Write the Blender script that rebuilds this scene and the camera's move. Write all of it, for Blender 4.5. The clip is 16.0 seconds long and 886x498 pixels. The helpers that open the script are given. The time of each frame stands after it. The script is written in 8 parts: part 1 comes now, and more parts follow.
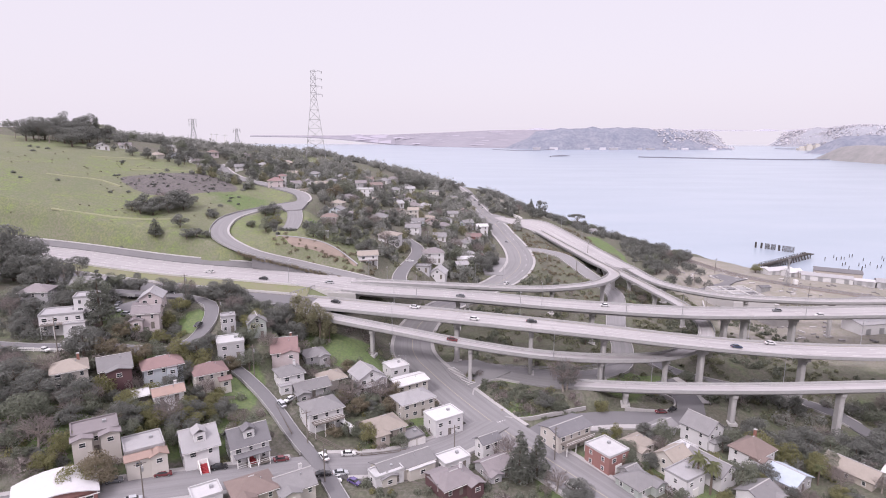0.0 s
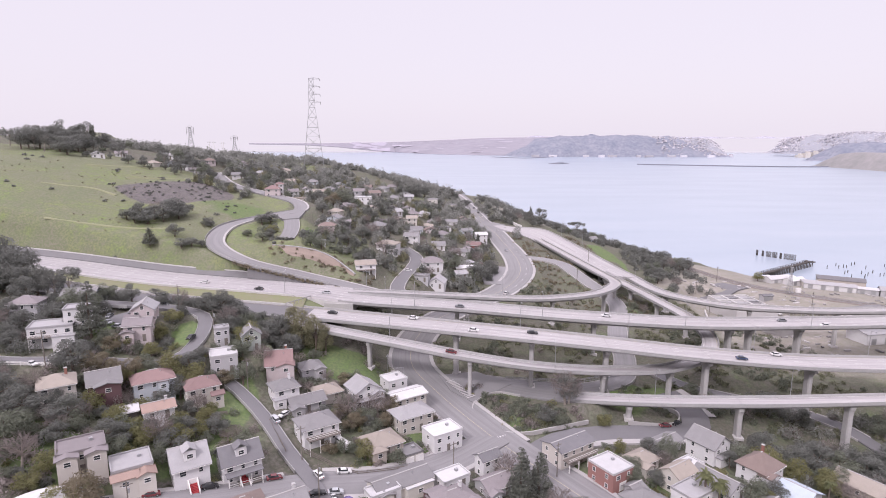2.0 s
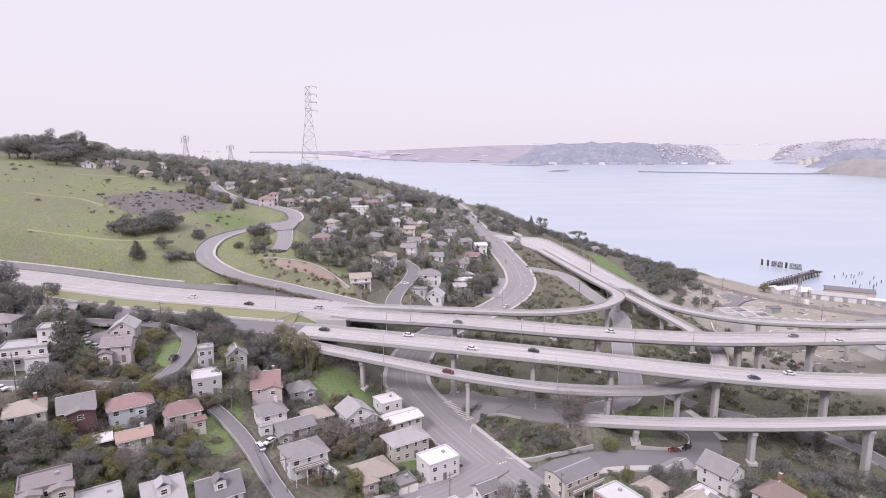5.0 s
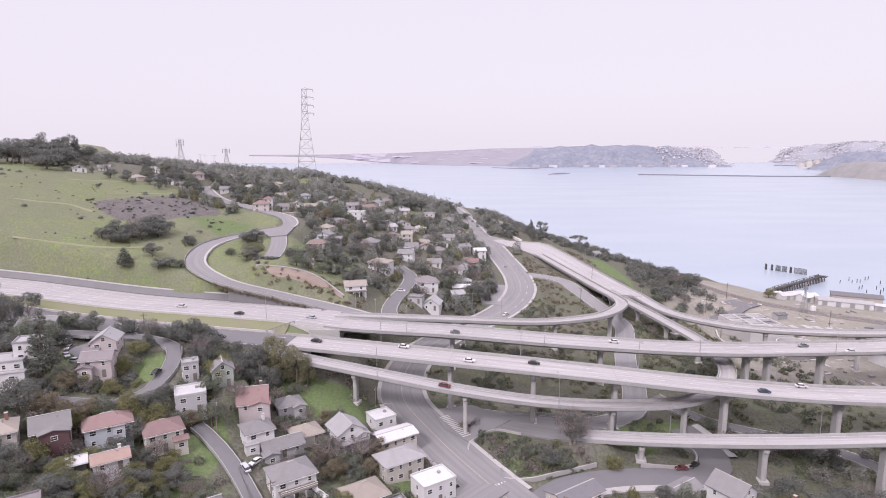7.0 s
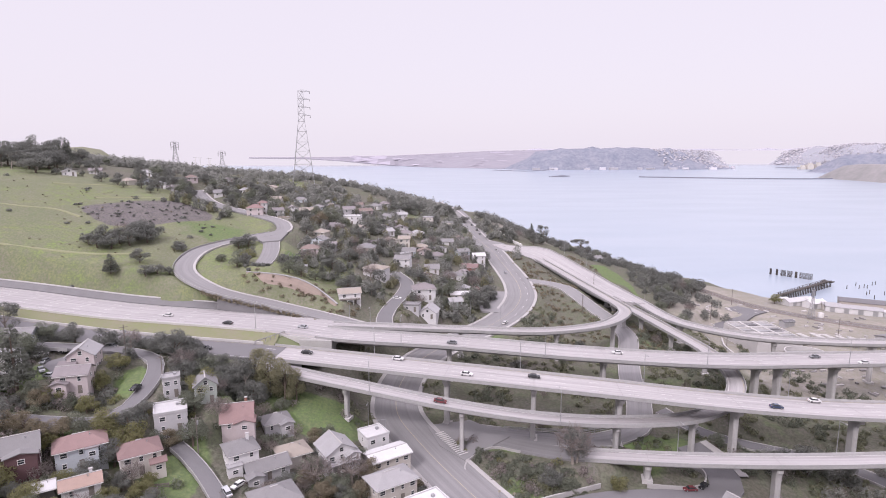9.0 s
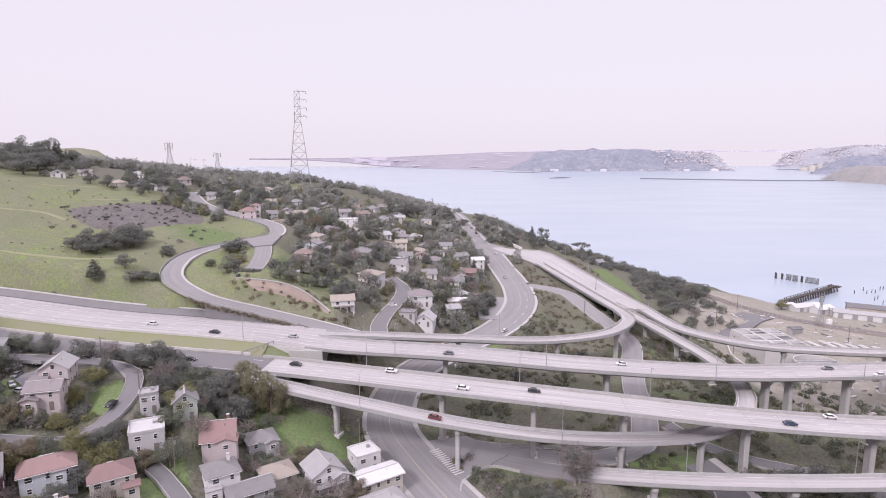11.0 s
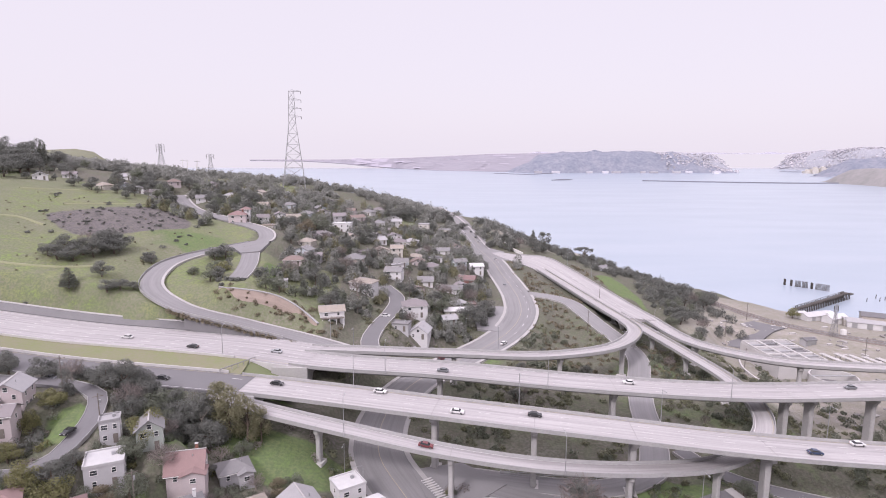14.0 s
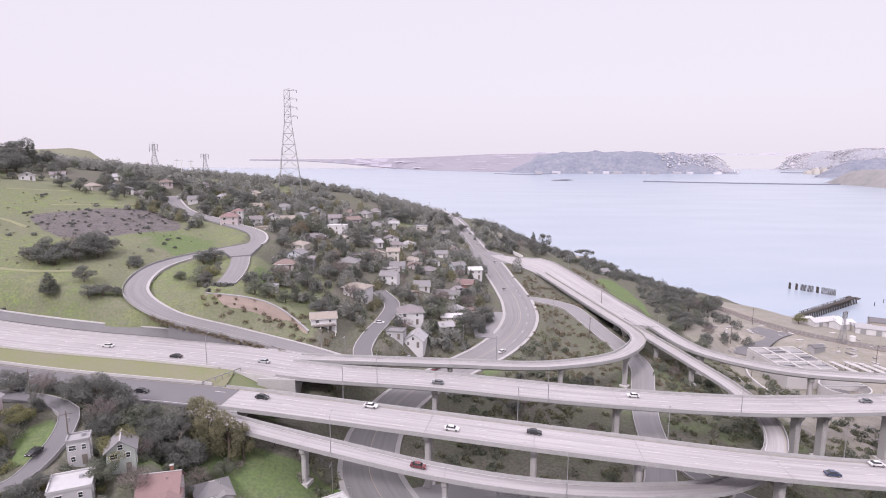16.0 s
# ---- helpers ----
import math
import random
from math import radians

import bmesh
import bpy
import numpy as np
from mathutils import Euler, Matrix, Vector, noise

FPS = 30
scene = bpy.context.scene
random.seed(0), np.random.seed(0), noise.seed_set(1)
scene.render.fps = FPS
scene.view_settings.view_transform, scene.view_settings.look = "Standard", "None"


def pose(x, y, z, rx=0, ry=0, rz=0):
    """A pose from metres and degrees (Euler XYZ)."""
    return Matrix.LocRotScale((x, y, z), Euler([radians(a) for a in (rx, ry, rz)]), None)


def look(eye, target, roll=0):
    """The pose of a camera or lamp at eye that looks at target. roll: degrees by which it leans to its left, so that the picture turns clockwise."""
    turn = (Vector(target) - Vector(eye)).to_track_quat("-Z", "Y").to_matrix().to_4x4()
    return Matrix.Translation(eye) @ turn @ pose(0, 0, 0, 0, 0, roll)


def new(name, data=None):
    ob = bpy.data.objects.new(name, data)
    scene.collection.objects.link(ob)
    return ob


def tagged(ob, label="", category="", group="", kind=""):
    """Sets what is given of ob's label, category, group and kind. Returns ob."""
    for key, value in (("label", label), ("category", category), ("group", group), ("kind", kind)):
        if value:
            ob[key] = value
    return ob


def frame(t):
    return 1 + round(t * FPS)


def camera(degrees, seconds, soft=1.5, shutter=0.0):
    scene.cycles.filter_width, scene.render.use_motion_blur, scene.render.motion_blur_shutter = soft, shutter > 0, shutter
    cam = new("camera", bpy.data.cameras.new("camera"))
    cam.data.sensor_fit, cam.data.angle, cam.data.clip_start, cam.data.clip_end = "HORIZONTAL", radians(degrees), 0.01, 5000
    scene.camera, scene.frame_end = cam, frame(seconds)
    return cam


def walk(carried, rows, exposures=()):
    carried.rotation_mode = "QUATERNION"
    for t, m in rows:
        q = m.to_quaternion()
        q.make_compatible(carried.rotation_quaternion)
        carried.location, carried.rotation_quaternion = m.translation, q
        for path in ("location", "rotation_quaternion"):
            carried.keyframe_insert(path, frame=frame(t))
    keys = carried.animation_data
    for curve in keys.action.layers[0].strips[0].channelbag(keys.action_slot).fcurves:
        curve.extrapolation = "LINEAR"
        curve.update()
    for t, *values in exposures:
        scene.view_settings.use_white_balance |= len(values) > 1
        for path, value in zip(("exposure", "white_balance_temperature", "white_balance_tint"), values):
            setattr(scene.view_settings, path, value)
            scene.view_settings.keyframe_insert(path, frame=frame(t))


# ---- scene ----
# The drone starts about 123 m above the water and looks along +y. The plan below is drawn in units of UNIT metres,
# in which the water lies at 4; its meshes are brought to metres at the end of the file.
UNIT = 1.28
cam = camera(74.0, 16.0, 1.0)
ROWS = [  # seconds, x, y, z, yaw, pitch, roll
    (0, 0.00, 0.00, 128.00, -0.000, -11.516, 0.165),
    (0.5, -0.03, 1.02, 127.99, -0.035, -11.320, 0.179),
    (1, 0.00, 2.21, 128.00, -0.042, -11.105, 0.147),
    (1.5, 0.09, 3.56, 128.04, -0.062, -10.958, 0.112),
    (2, 0.23, 5.06, 128.09, -0.075, -10.804, 0.096),
    (2.5, 0.41, 6.69, 128.15, -0.068, -10.657, 0.061),
    (3, 0.63, 8.47, 128.23, -0.069, -10.511, 0.031),
    (3.5, 0.90, 10.37, 128.32, -0.057, -10.382, 0.015),
    (4, 1.19, 12.38, 128.41, -0.042, -10.265, -0.008),
    (6.5, 3.02, 23.90, 128.88, -0.007, -9.852, -0.114),
    (7, 3.44, 26.43, 128.97, 0.002, -9.790, -0.143),
    (7.5, 3.88, 29.04, 129.05, 0.008, -9.725, -0.127),
    (8, 4.31, 31.69, 129.13, 0.011, -9.661, -0.129),
    (8.5, 4.76, 34.41, 129.20, 0.028, -9.604, -0.148),
    (9, 5.21, 37.16, 129.27, 0.053, -9.566, -0.158),
    (11.5, 7.50, 51.32, 129.54, 0.121, -9.417, -0.073),
    (12, 7.95, 54.18, 129.57, 0.134, -9.387, -0.053),
    (12.5, 8.40, 57.06, 129.63, 0.169, -9.370, -0.063),
    (13, 8.86, 59.93, 129.68, 0.198, -9.335, -0.047),
    (13.5, 9.31, 62.80, 129.73, 0.208, -9.309, -0.025),
    (14, 9.75, 65.64, 129.79, 0.234, -9.300, 0.010),
    (14.5, 10.19, 68.47, 129.86, 0.248, -9.295, 0.048),
    (15, 10.64, 71.27, 129.95, 0.256, -9.251, 0.059),
    (15.5, 11.08, 74.05, 130.05, 0.259, -9.077, 0.082),
    (16, 11.53, 76.80, 130.16, 0.257, -9.301, 0.136),
]


def flown(x, y, z, yaw, pitch, roll):
    a, p = radians(yaw), radians(pitch)
    way = Vector((-math.sin(a) * math.cos(p), math.cos(a) * math.cos(p), math.sin(p)))
    eye = Vector((x, y, z))
    return look(eye, eye + way, roll)


walk(cam, [(row[0], flown(*row[1:])) for row in ROWS])

# ---- sky and sun: bright hazy daylight, sun high on the hill side ----
SUN_WAY = Vector((-0.36, -0.66, 0.66)).normalized()
world = bpy.data.worlds.new("hazy_sky")
scene.world = world
world.use_nodes = True
wn, wl = world.node_tree.nodes, world.node_tree.links
wn.clear()
sky = wn.new("ShaderNodeTexSky")
sky.sky_type = "NISHITA"
sky.sun_disc = False
sky.sun_elevation = math.asin(SUN_WAY.z)
sky.sun_rotation = math.atan2(SUN_WAY.x, SUN_WAY.y)
sky.air_density, sky.dust_density, sky.ozone_density = 1.0, 3.0, 1.0
clear = wn.new("ShaderNodeBackground")
clear.inputs["Strength"].default_value = 0.10
veil = wn.new("ShaderNodeBackground")
veil.inputs["Color"].default_value = (0.915, 0.835, 0.955, 1)
aloft = wn.new("ShaderNodeTexCoord")
height = wn.new("ShaderNodeSeparateXYZ")
glow = wn.new("ShaderNodeMapRange")
glow.interpolation_type = "SMOOTHSTEP"
glow.inputs["From Min"].default_value, glow.inputs["From Max"].default_value = 0.38, 0.95
glow.inputs["To Min"].default_value, glow.inputs["To Max"].default_value = 1.07, 2.75
wl.new(aloft.outputs["Generated"], height.inputs[0])
wl.new(height.outputs["Z"], glow.inputs["Value"])
wl.new(glow.outputs[0], veil.inputs["Strength"])
both = wn.new("ShaderNodeMixShader")
both.inputs[0].default_value = 0.86
out = wn.new("ShaderNodeOutputWorld")
wl.new(sky.outputs[0], clear.inputs["Color"])
wl.new(clear.outputs[0], both.inputs[1])
wl.new(veil.outputs[0], both.inputs[2])
wl.new(both.outputs[0], out.inputs["Surface"])

sun_data = bpy.data.lights.new("sun", "SUN")
sun_data.energy, sun_data.angle, sun_data.color = 2.5, radians(9.0), (1.0, 0.925, 0.985)
sun = new("sun", sun_data)
sun.matrix_world = look(SUN_WAY * 300, (0, 0, 0))
scene.view_settings.exposure = 0.0

# ---- materials ----
def material(name, colour, rough=0.85, second=None, scale=1.0, fine=12.0, bump=0.0, metal=0.0, amount=0.5, random_value=0.0, island=False, spec=None):
    """A plain surface with broad stains and fine grain; random_value varies the brightness from piece to piece."""
    m = bpy.data.materials.new(name)
    m.use_nodes = True
    n, l = m.node_tree.nodes, m.node_tree.links
    b = n["Principled BSDF"]
    b.inputs["Roughness"].default_value, b.inputs["Metallic"].default_value = rough, metal
    if spec is not None:
        b.inputs["Specular IOR Level"].default_value = spec
    second = second or tuple(c * 0.7 for c in colour)
    co = n.new("ShaderNodeTexCoord")
    big, small = n.new("ShaderNodeTexNoise"), n.new("ShaderNodeTexNoise")
    big.inputs["Scale"].default_value, big.inputs["Detail"].default_value = scale, 5
    small.inputs["Scale"].default_value, small.inputs["Detail"].default_value = fine, 3
    for t in (big, small):
        l.new(co.outputs["Object"], t.inputs["Vector"])
    add = n.new("ShaderNodeMath")
    add.operation = "MULTIPLY_ADD"
    l.new(small.outputs["Fac"], add.inputs[0])
    add.inputs[1].default_value = 0.5
    half = n.new("ShaderNodeMath")
    half.operation = "MULTIPLY"
    l.new(big.outputs["Fac"], half.inputs[0])
    half.inputs[1].default_value = 0.5
    l.new(half.outputs[0], add.inputs[2])
    spread = n.new("ShaderNodeMapRange")
    spread.inputs["From Min"].default_value, spread.inputs["From Max"].default_value = 0.5 - 0.22 / (0.2 + amount), 0.5 + 0.22 / (0.2 + amount)
    l.new(add.outputs[0], spread.inputs["Value"])
    mix = n.new("ShaderNodeMix")
    mix.data_type = "RGBA"
    mix.inputs["A"].default_value, mix.inputs["B"].default_value = (*colour, 1), (*second, 1)
    l.new(spread.outputs[0], mix.inputs["Factor"])
    last = mix.outputs["Result"]
    if random_value:
        if island:
            src = n.new("ShaderNodeNewGeometry").outputs["Random Per Island"]
        else:
            src = n.new("ShaderNodeObjectInfo").outputs["Random"]
        rng = n.new("ShaderNodeMapRange")
        rng.inputs["To Min"].default_value, rng.inputs["To Max"].default_value = 1 - random_value, 1 + random_value
        l.new(src, rng.inputs["Value"])
        hsv = n.new("ShaderNodeHueSaturation")
        l.new(rng.outputs[0], hsv.inputs["Value"])
        l.new(last, hsv.inputs["Color"])
        last = hsv.outputs["Color"]
    l.new(last, b.inputs["Base Color"])
    if bump:
        bp = n.new("ShaderNodeBump")
        bp.inputs["Strength"].default_value, bp.inputs["Distance"].default_value = 0.6, bump
        l.new(add.outputs[0], bp.inputs["Height"])
        l.new(bp.outputs[0], b.inputs["Normal"])
    return m


def leaf_material(name, colour, vary=0.32):
    """Leaves: light and dark from leaf to leaf and from tree to tree, and a little light let through."""
    m = material(name, colour, 0.7, tuple(c * 0.72 for c in colour), 0.12, 1.0, random_value=vary, island=True)
    n, l = m.node_tree.nodes, m.node_tree.links
    b = n["Principled BSDF"]
    b.inputs["Specular IOR Level"].default_value = 0.25
    tr = n.new("ShaderNodeBsdfTranslucent")
    tr.inputs["Color"].default_value = (*[min(1, c * 1.3) for c in colour], 1)
    sh = n.new("ShaderNodeMixShader")
    sh.inputs[0].default_value = 0.45
    l.new(b.outputs[0], sh.inputs[1])
    l.new(tr.outputs[0], sh.inputs[2])
    l.new(sh.outputs[0], n["Material Output"].inputs["Surface"])
    return m


def coursed(m, height, strength=0.35, depth=0.01):
    """Adds level courses (shingle rows, siding boards) of the given height to a material."""
    n, l = m.node_tree.nodes, m.node_tree.links
    b = n["Principled BSDF"]
    co = n.new("ShaderNodeTexCoord")
    w = n.new("ShaderNodeTexWave")
    w.wave_type, w.bands_direction, w.wave_profile = "BANDS", "Z", "SAW"
    w.inputs["Scale"].default_value = 0.314 / height
    w.inputs["Distortion"].default_value = 0.15
    l.new(co.outputs["Object"], w.inputs["Vector"])
    bp = n.new("ShaderNodeBump")
    bp.inputs["Strength"].default_value, bp.inputs["Distance"].default_value = strength, depth * 4
    l.new(w.outputs["Fac"], bp.inputs["Height"])
    l.new(bp.outputs[0], b.inputs["Normal"])
    return m


def streaked(m, low):
    """Adds wear drawn out along the lanes, by the road's own length and breadth."""
    n, l = m.node_tree.nodes, m.node_tree.links
    b = n["Principled BSDF"]
    lane = n.new("ShaderNodeAttribute")
    lane.attribute_name = "lane"
    mp = n.new("ShaderNodeMapping")
    mp.inputs["Scale"].default_value = (0.016, 0.9, 1.0)
    t = n.new("ShaderNodeTexNoise")
    t.inputs["Scale"].default_value, t.inputs["Detail"].default_value, t.inputs["Roughness"].default_value = 1.0, 5, 0.65
    l.new(lane.outputs["Vector"], mp.inputs["Vector"])
    l.new(mp.outputs[0], t.inputs["Vector"])
    r = n.new("ShaderNodeMapRange")
    r.inputs["From Min"].default_value, r.inputs["From Max"].default_value = 0.32, 0.62
    r.inputs["To Min"].default_value, r.inputs["To Max"].default_value = low, 1.08
    l.new(t.outputs["Fac"], r.inputs["Value"])
    hsv = n.new("ShaderNodeHueSaturation")
    l.new(r.outputs[0], hsv.inputs["Value"])
    l.new(b.inputs["Base Color"].links[0].from_socket, hsv.inputs["Color"])
    l.new(hsv.outputs["Color"], b.inputs["Base Color"])
    return m


def glass_material(name, colour):
    m = bpy.data.materials.new(name)
    m.use_nodes = True
    b = m.node_tree.nodes["Principled BSDF"]
    b.inputs["Base Color"].default_value, b.inputs["Roughness"].default_value = (*colour, 1), 0.06
    b.inputs["Specular IOR Level"].default_value = 0.7
    return m


concrete = material("weathered_concrete", (0.44, 0.425, 0.42), 0.9, (0.31, 0.30, 0.30), 0.15, 1.4, 0.01)
pale_concrete = material("pale_concrete", (0.53, 0.51, 0.505), 0.9, (0.39, 0.375, 0.375), 0.2, 2.0, 0.01)
pavement_grey = streaked(material("worn_concrete_paving", (0.395, 0.374, 0.378), 0.92, (0.335, 0.318, 0.322), 0.06, 0.9, 0.004, random_value=0.05), 0.74)
asphalt = streaked(material("grey_worn_asphalt", (0.235, 0.226, 0.232), 0.93, (0.18, 0.174, 0.178), 0.08, 2.5, 0.004), 0.86)
asphalt_pale = streaked(material("pale_worn_asphalt", (0.25, 0.241, 0.247), 0.93, (0.195, 0.188, 0.193), 0.08, 2.5, 0.004), 0.86)
asphalt_dark = material("dark_asphalt", (0.17, 0.164, 0.172), 0.93, (0.13, 0.126, 0.132), 0.1, 2.5, 0.004)
kerb_stone = material("kerb_concrete", (0.41, 0.392, 0.388), 0.9, (0.30, 0.288, 0.285), 0.3, 3.0)
white_line = material("white_road_paint", (0.62, 0.60, 0.60), 0.7, (0.42, 0.405, 0.405), 1.0, 6.0)
yellow_line = material("yellow_road_paint", (0.38, 0.335, 0.24), 0.7, (0.30, 0.275, 0.22), 1.0, 6.0)
joint_dark = material("dark_joint_rubber", (0.345, 0.33, 0.33), 0.9)
soiled_concrete = material("soiled_concrete", (0.37, 0.36, 0.36), 0.92, (0.25, 0.245, 0.245), 0.3, 1.6, 0.01)
dark_slab = material("dark_stained_concrete", (0.19, 0.185, 0.19), 0.92, (0.135, 0.13, 0.135), 0.2, 1.6, 0.01)
steel = material("galvanised_steel", (0.42, 0.42, 0.43), 0.5, (0.32, 0.32, 0.33), 1.0, 5.0, metal=0.6)
wood_grey = material("weathered_grey_wood", (0.20, 0.175, 0.155), 0.9, (0.12, 0.105, 0.095), 0.7, 5.0, 0.01)
wood_dark = material("dark_creosoted_wood", (0.07, 0.06, 0.055), 0.9, (0.04, 0.035, 0.03), 0.7, 5.0, 0.01)
bark = material("brown_grey_bark", (0.16, 0.125, 0.10), 0.95, (0.09, 0.07, 0.06), 1.5, 8.0, 0.02)
bark_pale = material("pale_bark", (0.32, 0.28, 0.25), 0.95, (0.2, 0.17, 0.15), 1.5, 8.0, 0.02)
pane_glass = glass_material("dark_window_glass", (0.035, 0.04, 0.045))
car_glass = glass_material("tinted_car_glass", (0.02, 0.022, 0.025))
tyre_black = material("black_tyre_rubber", (0.025, 0.025, 0.026), 0.85)
white_trim = material("white_painted_trim", (0.74, 0.72, 0.71), 0.6, (0.62, 0.6, 0.59), 1.0, 5.0)
chimney_brick = material("red_chimney_brick", (0.28, 0.13, 0.10), 0.9, (0.2, 0.1, 0.08), 2.0, 12.0, 0.01)
red_paint = material("red_painted_wood", (0.36, 0.045, 0.05), 0.6, (0.28, 0.04, 0.045), 1.5, 6.0)

WALL_TONES = {
    "white": (0.64, 0.625, 0.635), "cream": (0.56, 0.525, 0.485), "beige": (0.53, 0.49, 0.455), "grey": (0.43, 0.42, 0.435), "blue_grey": (0.50, 0.53, 0.57),
    "pink": (0.51, 0.445, 0.45), "maroon": (0.12, 0.065, 0.07), "brick": (0.30, 0.155, 0.14), "tan": (0.42, 0.375, 0.335), "green_grey": (0.37, 0.40, 0.37), "dark": (0.10, 0.09, 0.085)}
ROOF_TONES = {
    "grey": (0.225, 0.217, 0.222), "dark": (0.165, 0.16, 0.17), "pale": (0.37, 0.36, 0.37), "white": (0.55, 0.54, 0.55), "red": (0.245, 0.165, 0.16), "brown": (0.215, 0.165, 0.15),
    "orange": (0.34, 0.245, 0.21), "tan": (0.325, 0.285, 0.25), "blue": (0.42, 0.47, 0.54), "mauve": (0.235, 0.21, 0.218)}
WALLS = {k: coursed(material(k + "_wall_paint", c, 0.8, tuple(v * 0.8 for v in c), 0.35, 4.0, random_value=0.06), 0.2, 0.2) for k, c in WALL_TONES.items()}
ROOFS = {k: coursed(material(k + "_roof_covering", c, 0.9, tuple(v * 0.72 for v in c), 0.5, 5.0, random_value=0.10), 0.16, 0.5) for k, c in ROOF_TONES.items()}

LEAVES = {
    "oak": leaf_material("dark_olive_leaves", (0.19, 0.194, 0.178)),
    "green": leaf_material("mid_green_leaves", (0.19, 0.203, 0.158)),
    "light": leaf_material("yellow_green_leaves", (0.22, 0.215, 0.11)),
    "pine": leaf_material("dark_needles", (0.165, 0.172, 0.148)),
    "bare": leaf_material("bare_reddish_twigs", (0.265, 0.23, 0.22)),
    "dry": leaf_material("dry_brown_leaves", (0.225, 0.195, 0.14)),
    "palm": leaf_material("palm_fronds", (0.15, 0.16, 0.08)),
    # leaf colour paled towards grey to hold the haze over far trees
    "hillside": leaf_material("grey_green_hazed_leaves", (0.288, 0.29, 0.268)),
    "dense": leaf_material("olive_brown_leaves", (0.235, 0.225, 0.145)),
    "scrub": leaf_material("scrub_leaves", (0.22, 0.222, 0.15)),
}


def land_material():
    """Grass, dry scrub, bare lot and rubble, mixed by the cover of the land and broken up by noise."""
    m = bpy.data.materials.new("land_cover")
    m.use_nodes = True
    n, l = m.node_tree.nodes, m.node_tree.links
    b = n["Principled BSDF"]
    b.inputs["Roughness"].default_value, b.inputs["Specular IOR Level"].default_value = 0.95, 0.15
    co = n.new("ShaderNodeTexCoord")
    cover = n.new("ShaderNodeAttribute")
    cover.attribute_name = "cover"
    parts = n.new("ShaderNodeSeparateColor")
    l.new(cover.outputs["Color"], parts.inputs[0])

    def noisy(scale, detail=6, low=0.4, high=0.6):
        t = n.new("ShaderNodeTexNoise")
        t.inputs["Scale"].default_value, t.inputs["Detail"].default_value, t.inputs["Roughness"].default_value = scale, detail, 0.62
        l.new(co.outputs["Object"], t.inputs["Vector"])
        r = n.new("ShaderNodeMapRange")
        r.inputs["From Min"].default_value, r.inputs["From Max"].default_value = low, high
        l.new(t.outputs["Fac"], r.inputs["Value"])
        return r.outputs[0], t.outputs["Fac"]

    def mixed(fac, a, c):
        x = n.new("ShaderNodeMix")
        x.data_type = "RGBA"
        l.new(fac, x.inputs["Factor"])
        for key, v in (("A", a), ("B", c)):
            if isinstance(v, tuple):
                x.inputs[key].default_value = (*v, 1)
            else:
                l.new(v, x.inputs[key])
        return x.outputs["Result"]

    def edge(channel, fac):
        """The cover's edge, frayed by noise."""
        a = n.new("ShaderNodeMath")
        a.operation = "ADD"
        l.new(channel, a.inputs[0])
        s = n.new("ShaderNodeMath")
        s.operation = "MULTIPLY_ADD"
        l.new(fac, s.inputs[0])
        s.inputs[1].default_value, s.inputs[2].default_value = 1.1, -0.55
        l.new(s.outputs[0], a.inputs[1])
        r = n.new("ShaderNodeMapRange")
        r.inputs["From Min"].default_value, r.inputs["From Max"].default_value = 0.4, 0.6
        l.new(a.outputs[0], r.inputs["Value"])
        return r.outputs[0]

    patch, raw = noisy(0.045)
    broad, _ = noisy(0.02, 5, 0.44, 0.56)
    tuft, _ = noisy(0.22, 8)
    fine, fraw = noisy(0.9, 7)
    scrub = mixed(fine, mixed(tuft, mixed(patch, (0.165, 0.15, 0.142), (0.128, 0.148, 0.09)), (0.14, 0.128, 0.108)), (0.098, 0.1, 0.074))
    grass = mixed(fine, mixed(tuft, mixed(broad, mixed(patch, (0.205, 0.222, 0.105), (0.178, 0.232, 0.085)), mixed(patch, (0.205, 0.192, 0.152), (0.15, 0.165, 0.108))), (0.178, 0.176, 0.128)), (0.142, 0.158, 0.092))
    lot = mixed(fine, mixed(tuft, mixed(broad, mixed(patch, (0.35, 0.315, 0.29), (0.22, 0.208, 0.2)), mixed(patch, (0.28, 0.266, 0.268), (0.17, 0.178, 0.12))), (0.215, 0.205, 0.155)), (0.26, 0.24, 0.215))
    lawn = mixed(fine, mixed(tuft, (0.132, 0.186, 0.072), (0.15, 0.178, 0.088)), (0.108, 0.142, 0.07))
    c = mixed(edge(parts.outputs[0], raw), scrub, grass)
    c = mixed(edge(parts.outputs[1], raw), c, lot)
    c = mixed(edge(parts.outputs[2], raw), c, lawn)
    stones = mixed(fine, mixed(tuft, (0.135, 0.12, 0.13), (0.075, 0.07, 0.074)), (0.16, 0.148, 0.135))
    c = mixed(edge(cover.outputs["Alpha"], raw), c, stones)
    l.new(c, b.inputs["Base Color"])
    bp = n.new("ShaderNodeBump")
    bp.inputs["Strength"].default_value, bp.inputs["Distance"].default_value = 0.7, 0.5
    l.new(fraw, bp.inputs["Height"])
    l.new(bp.outputs[0], b.inputs["Normal"])
    return m


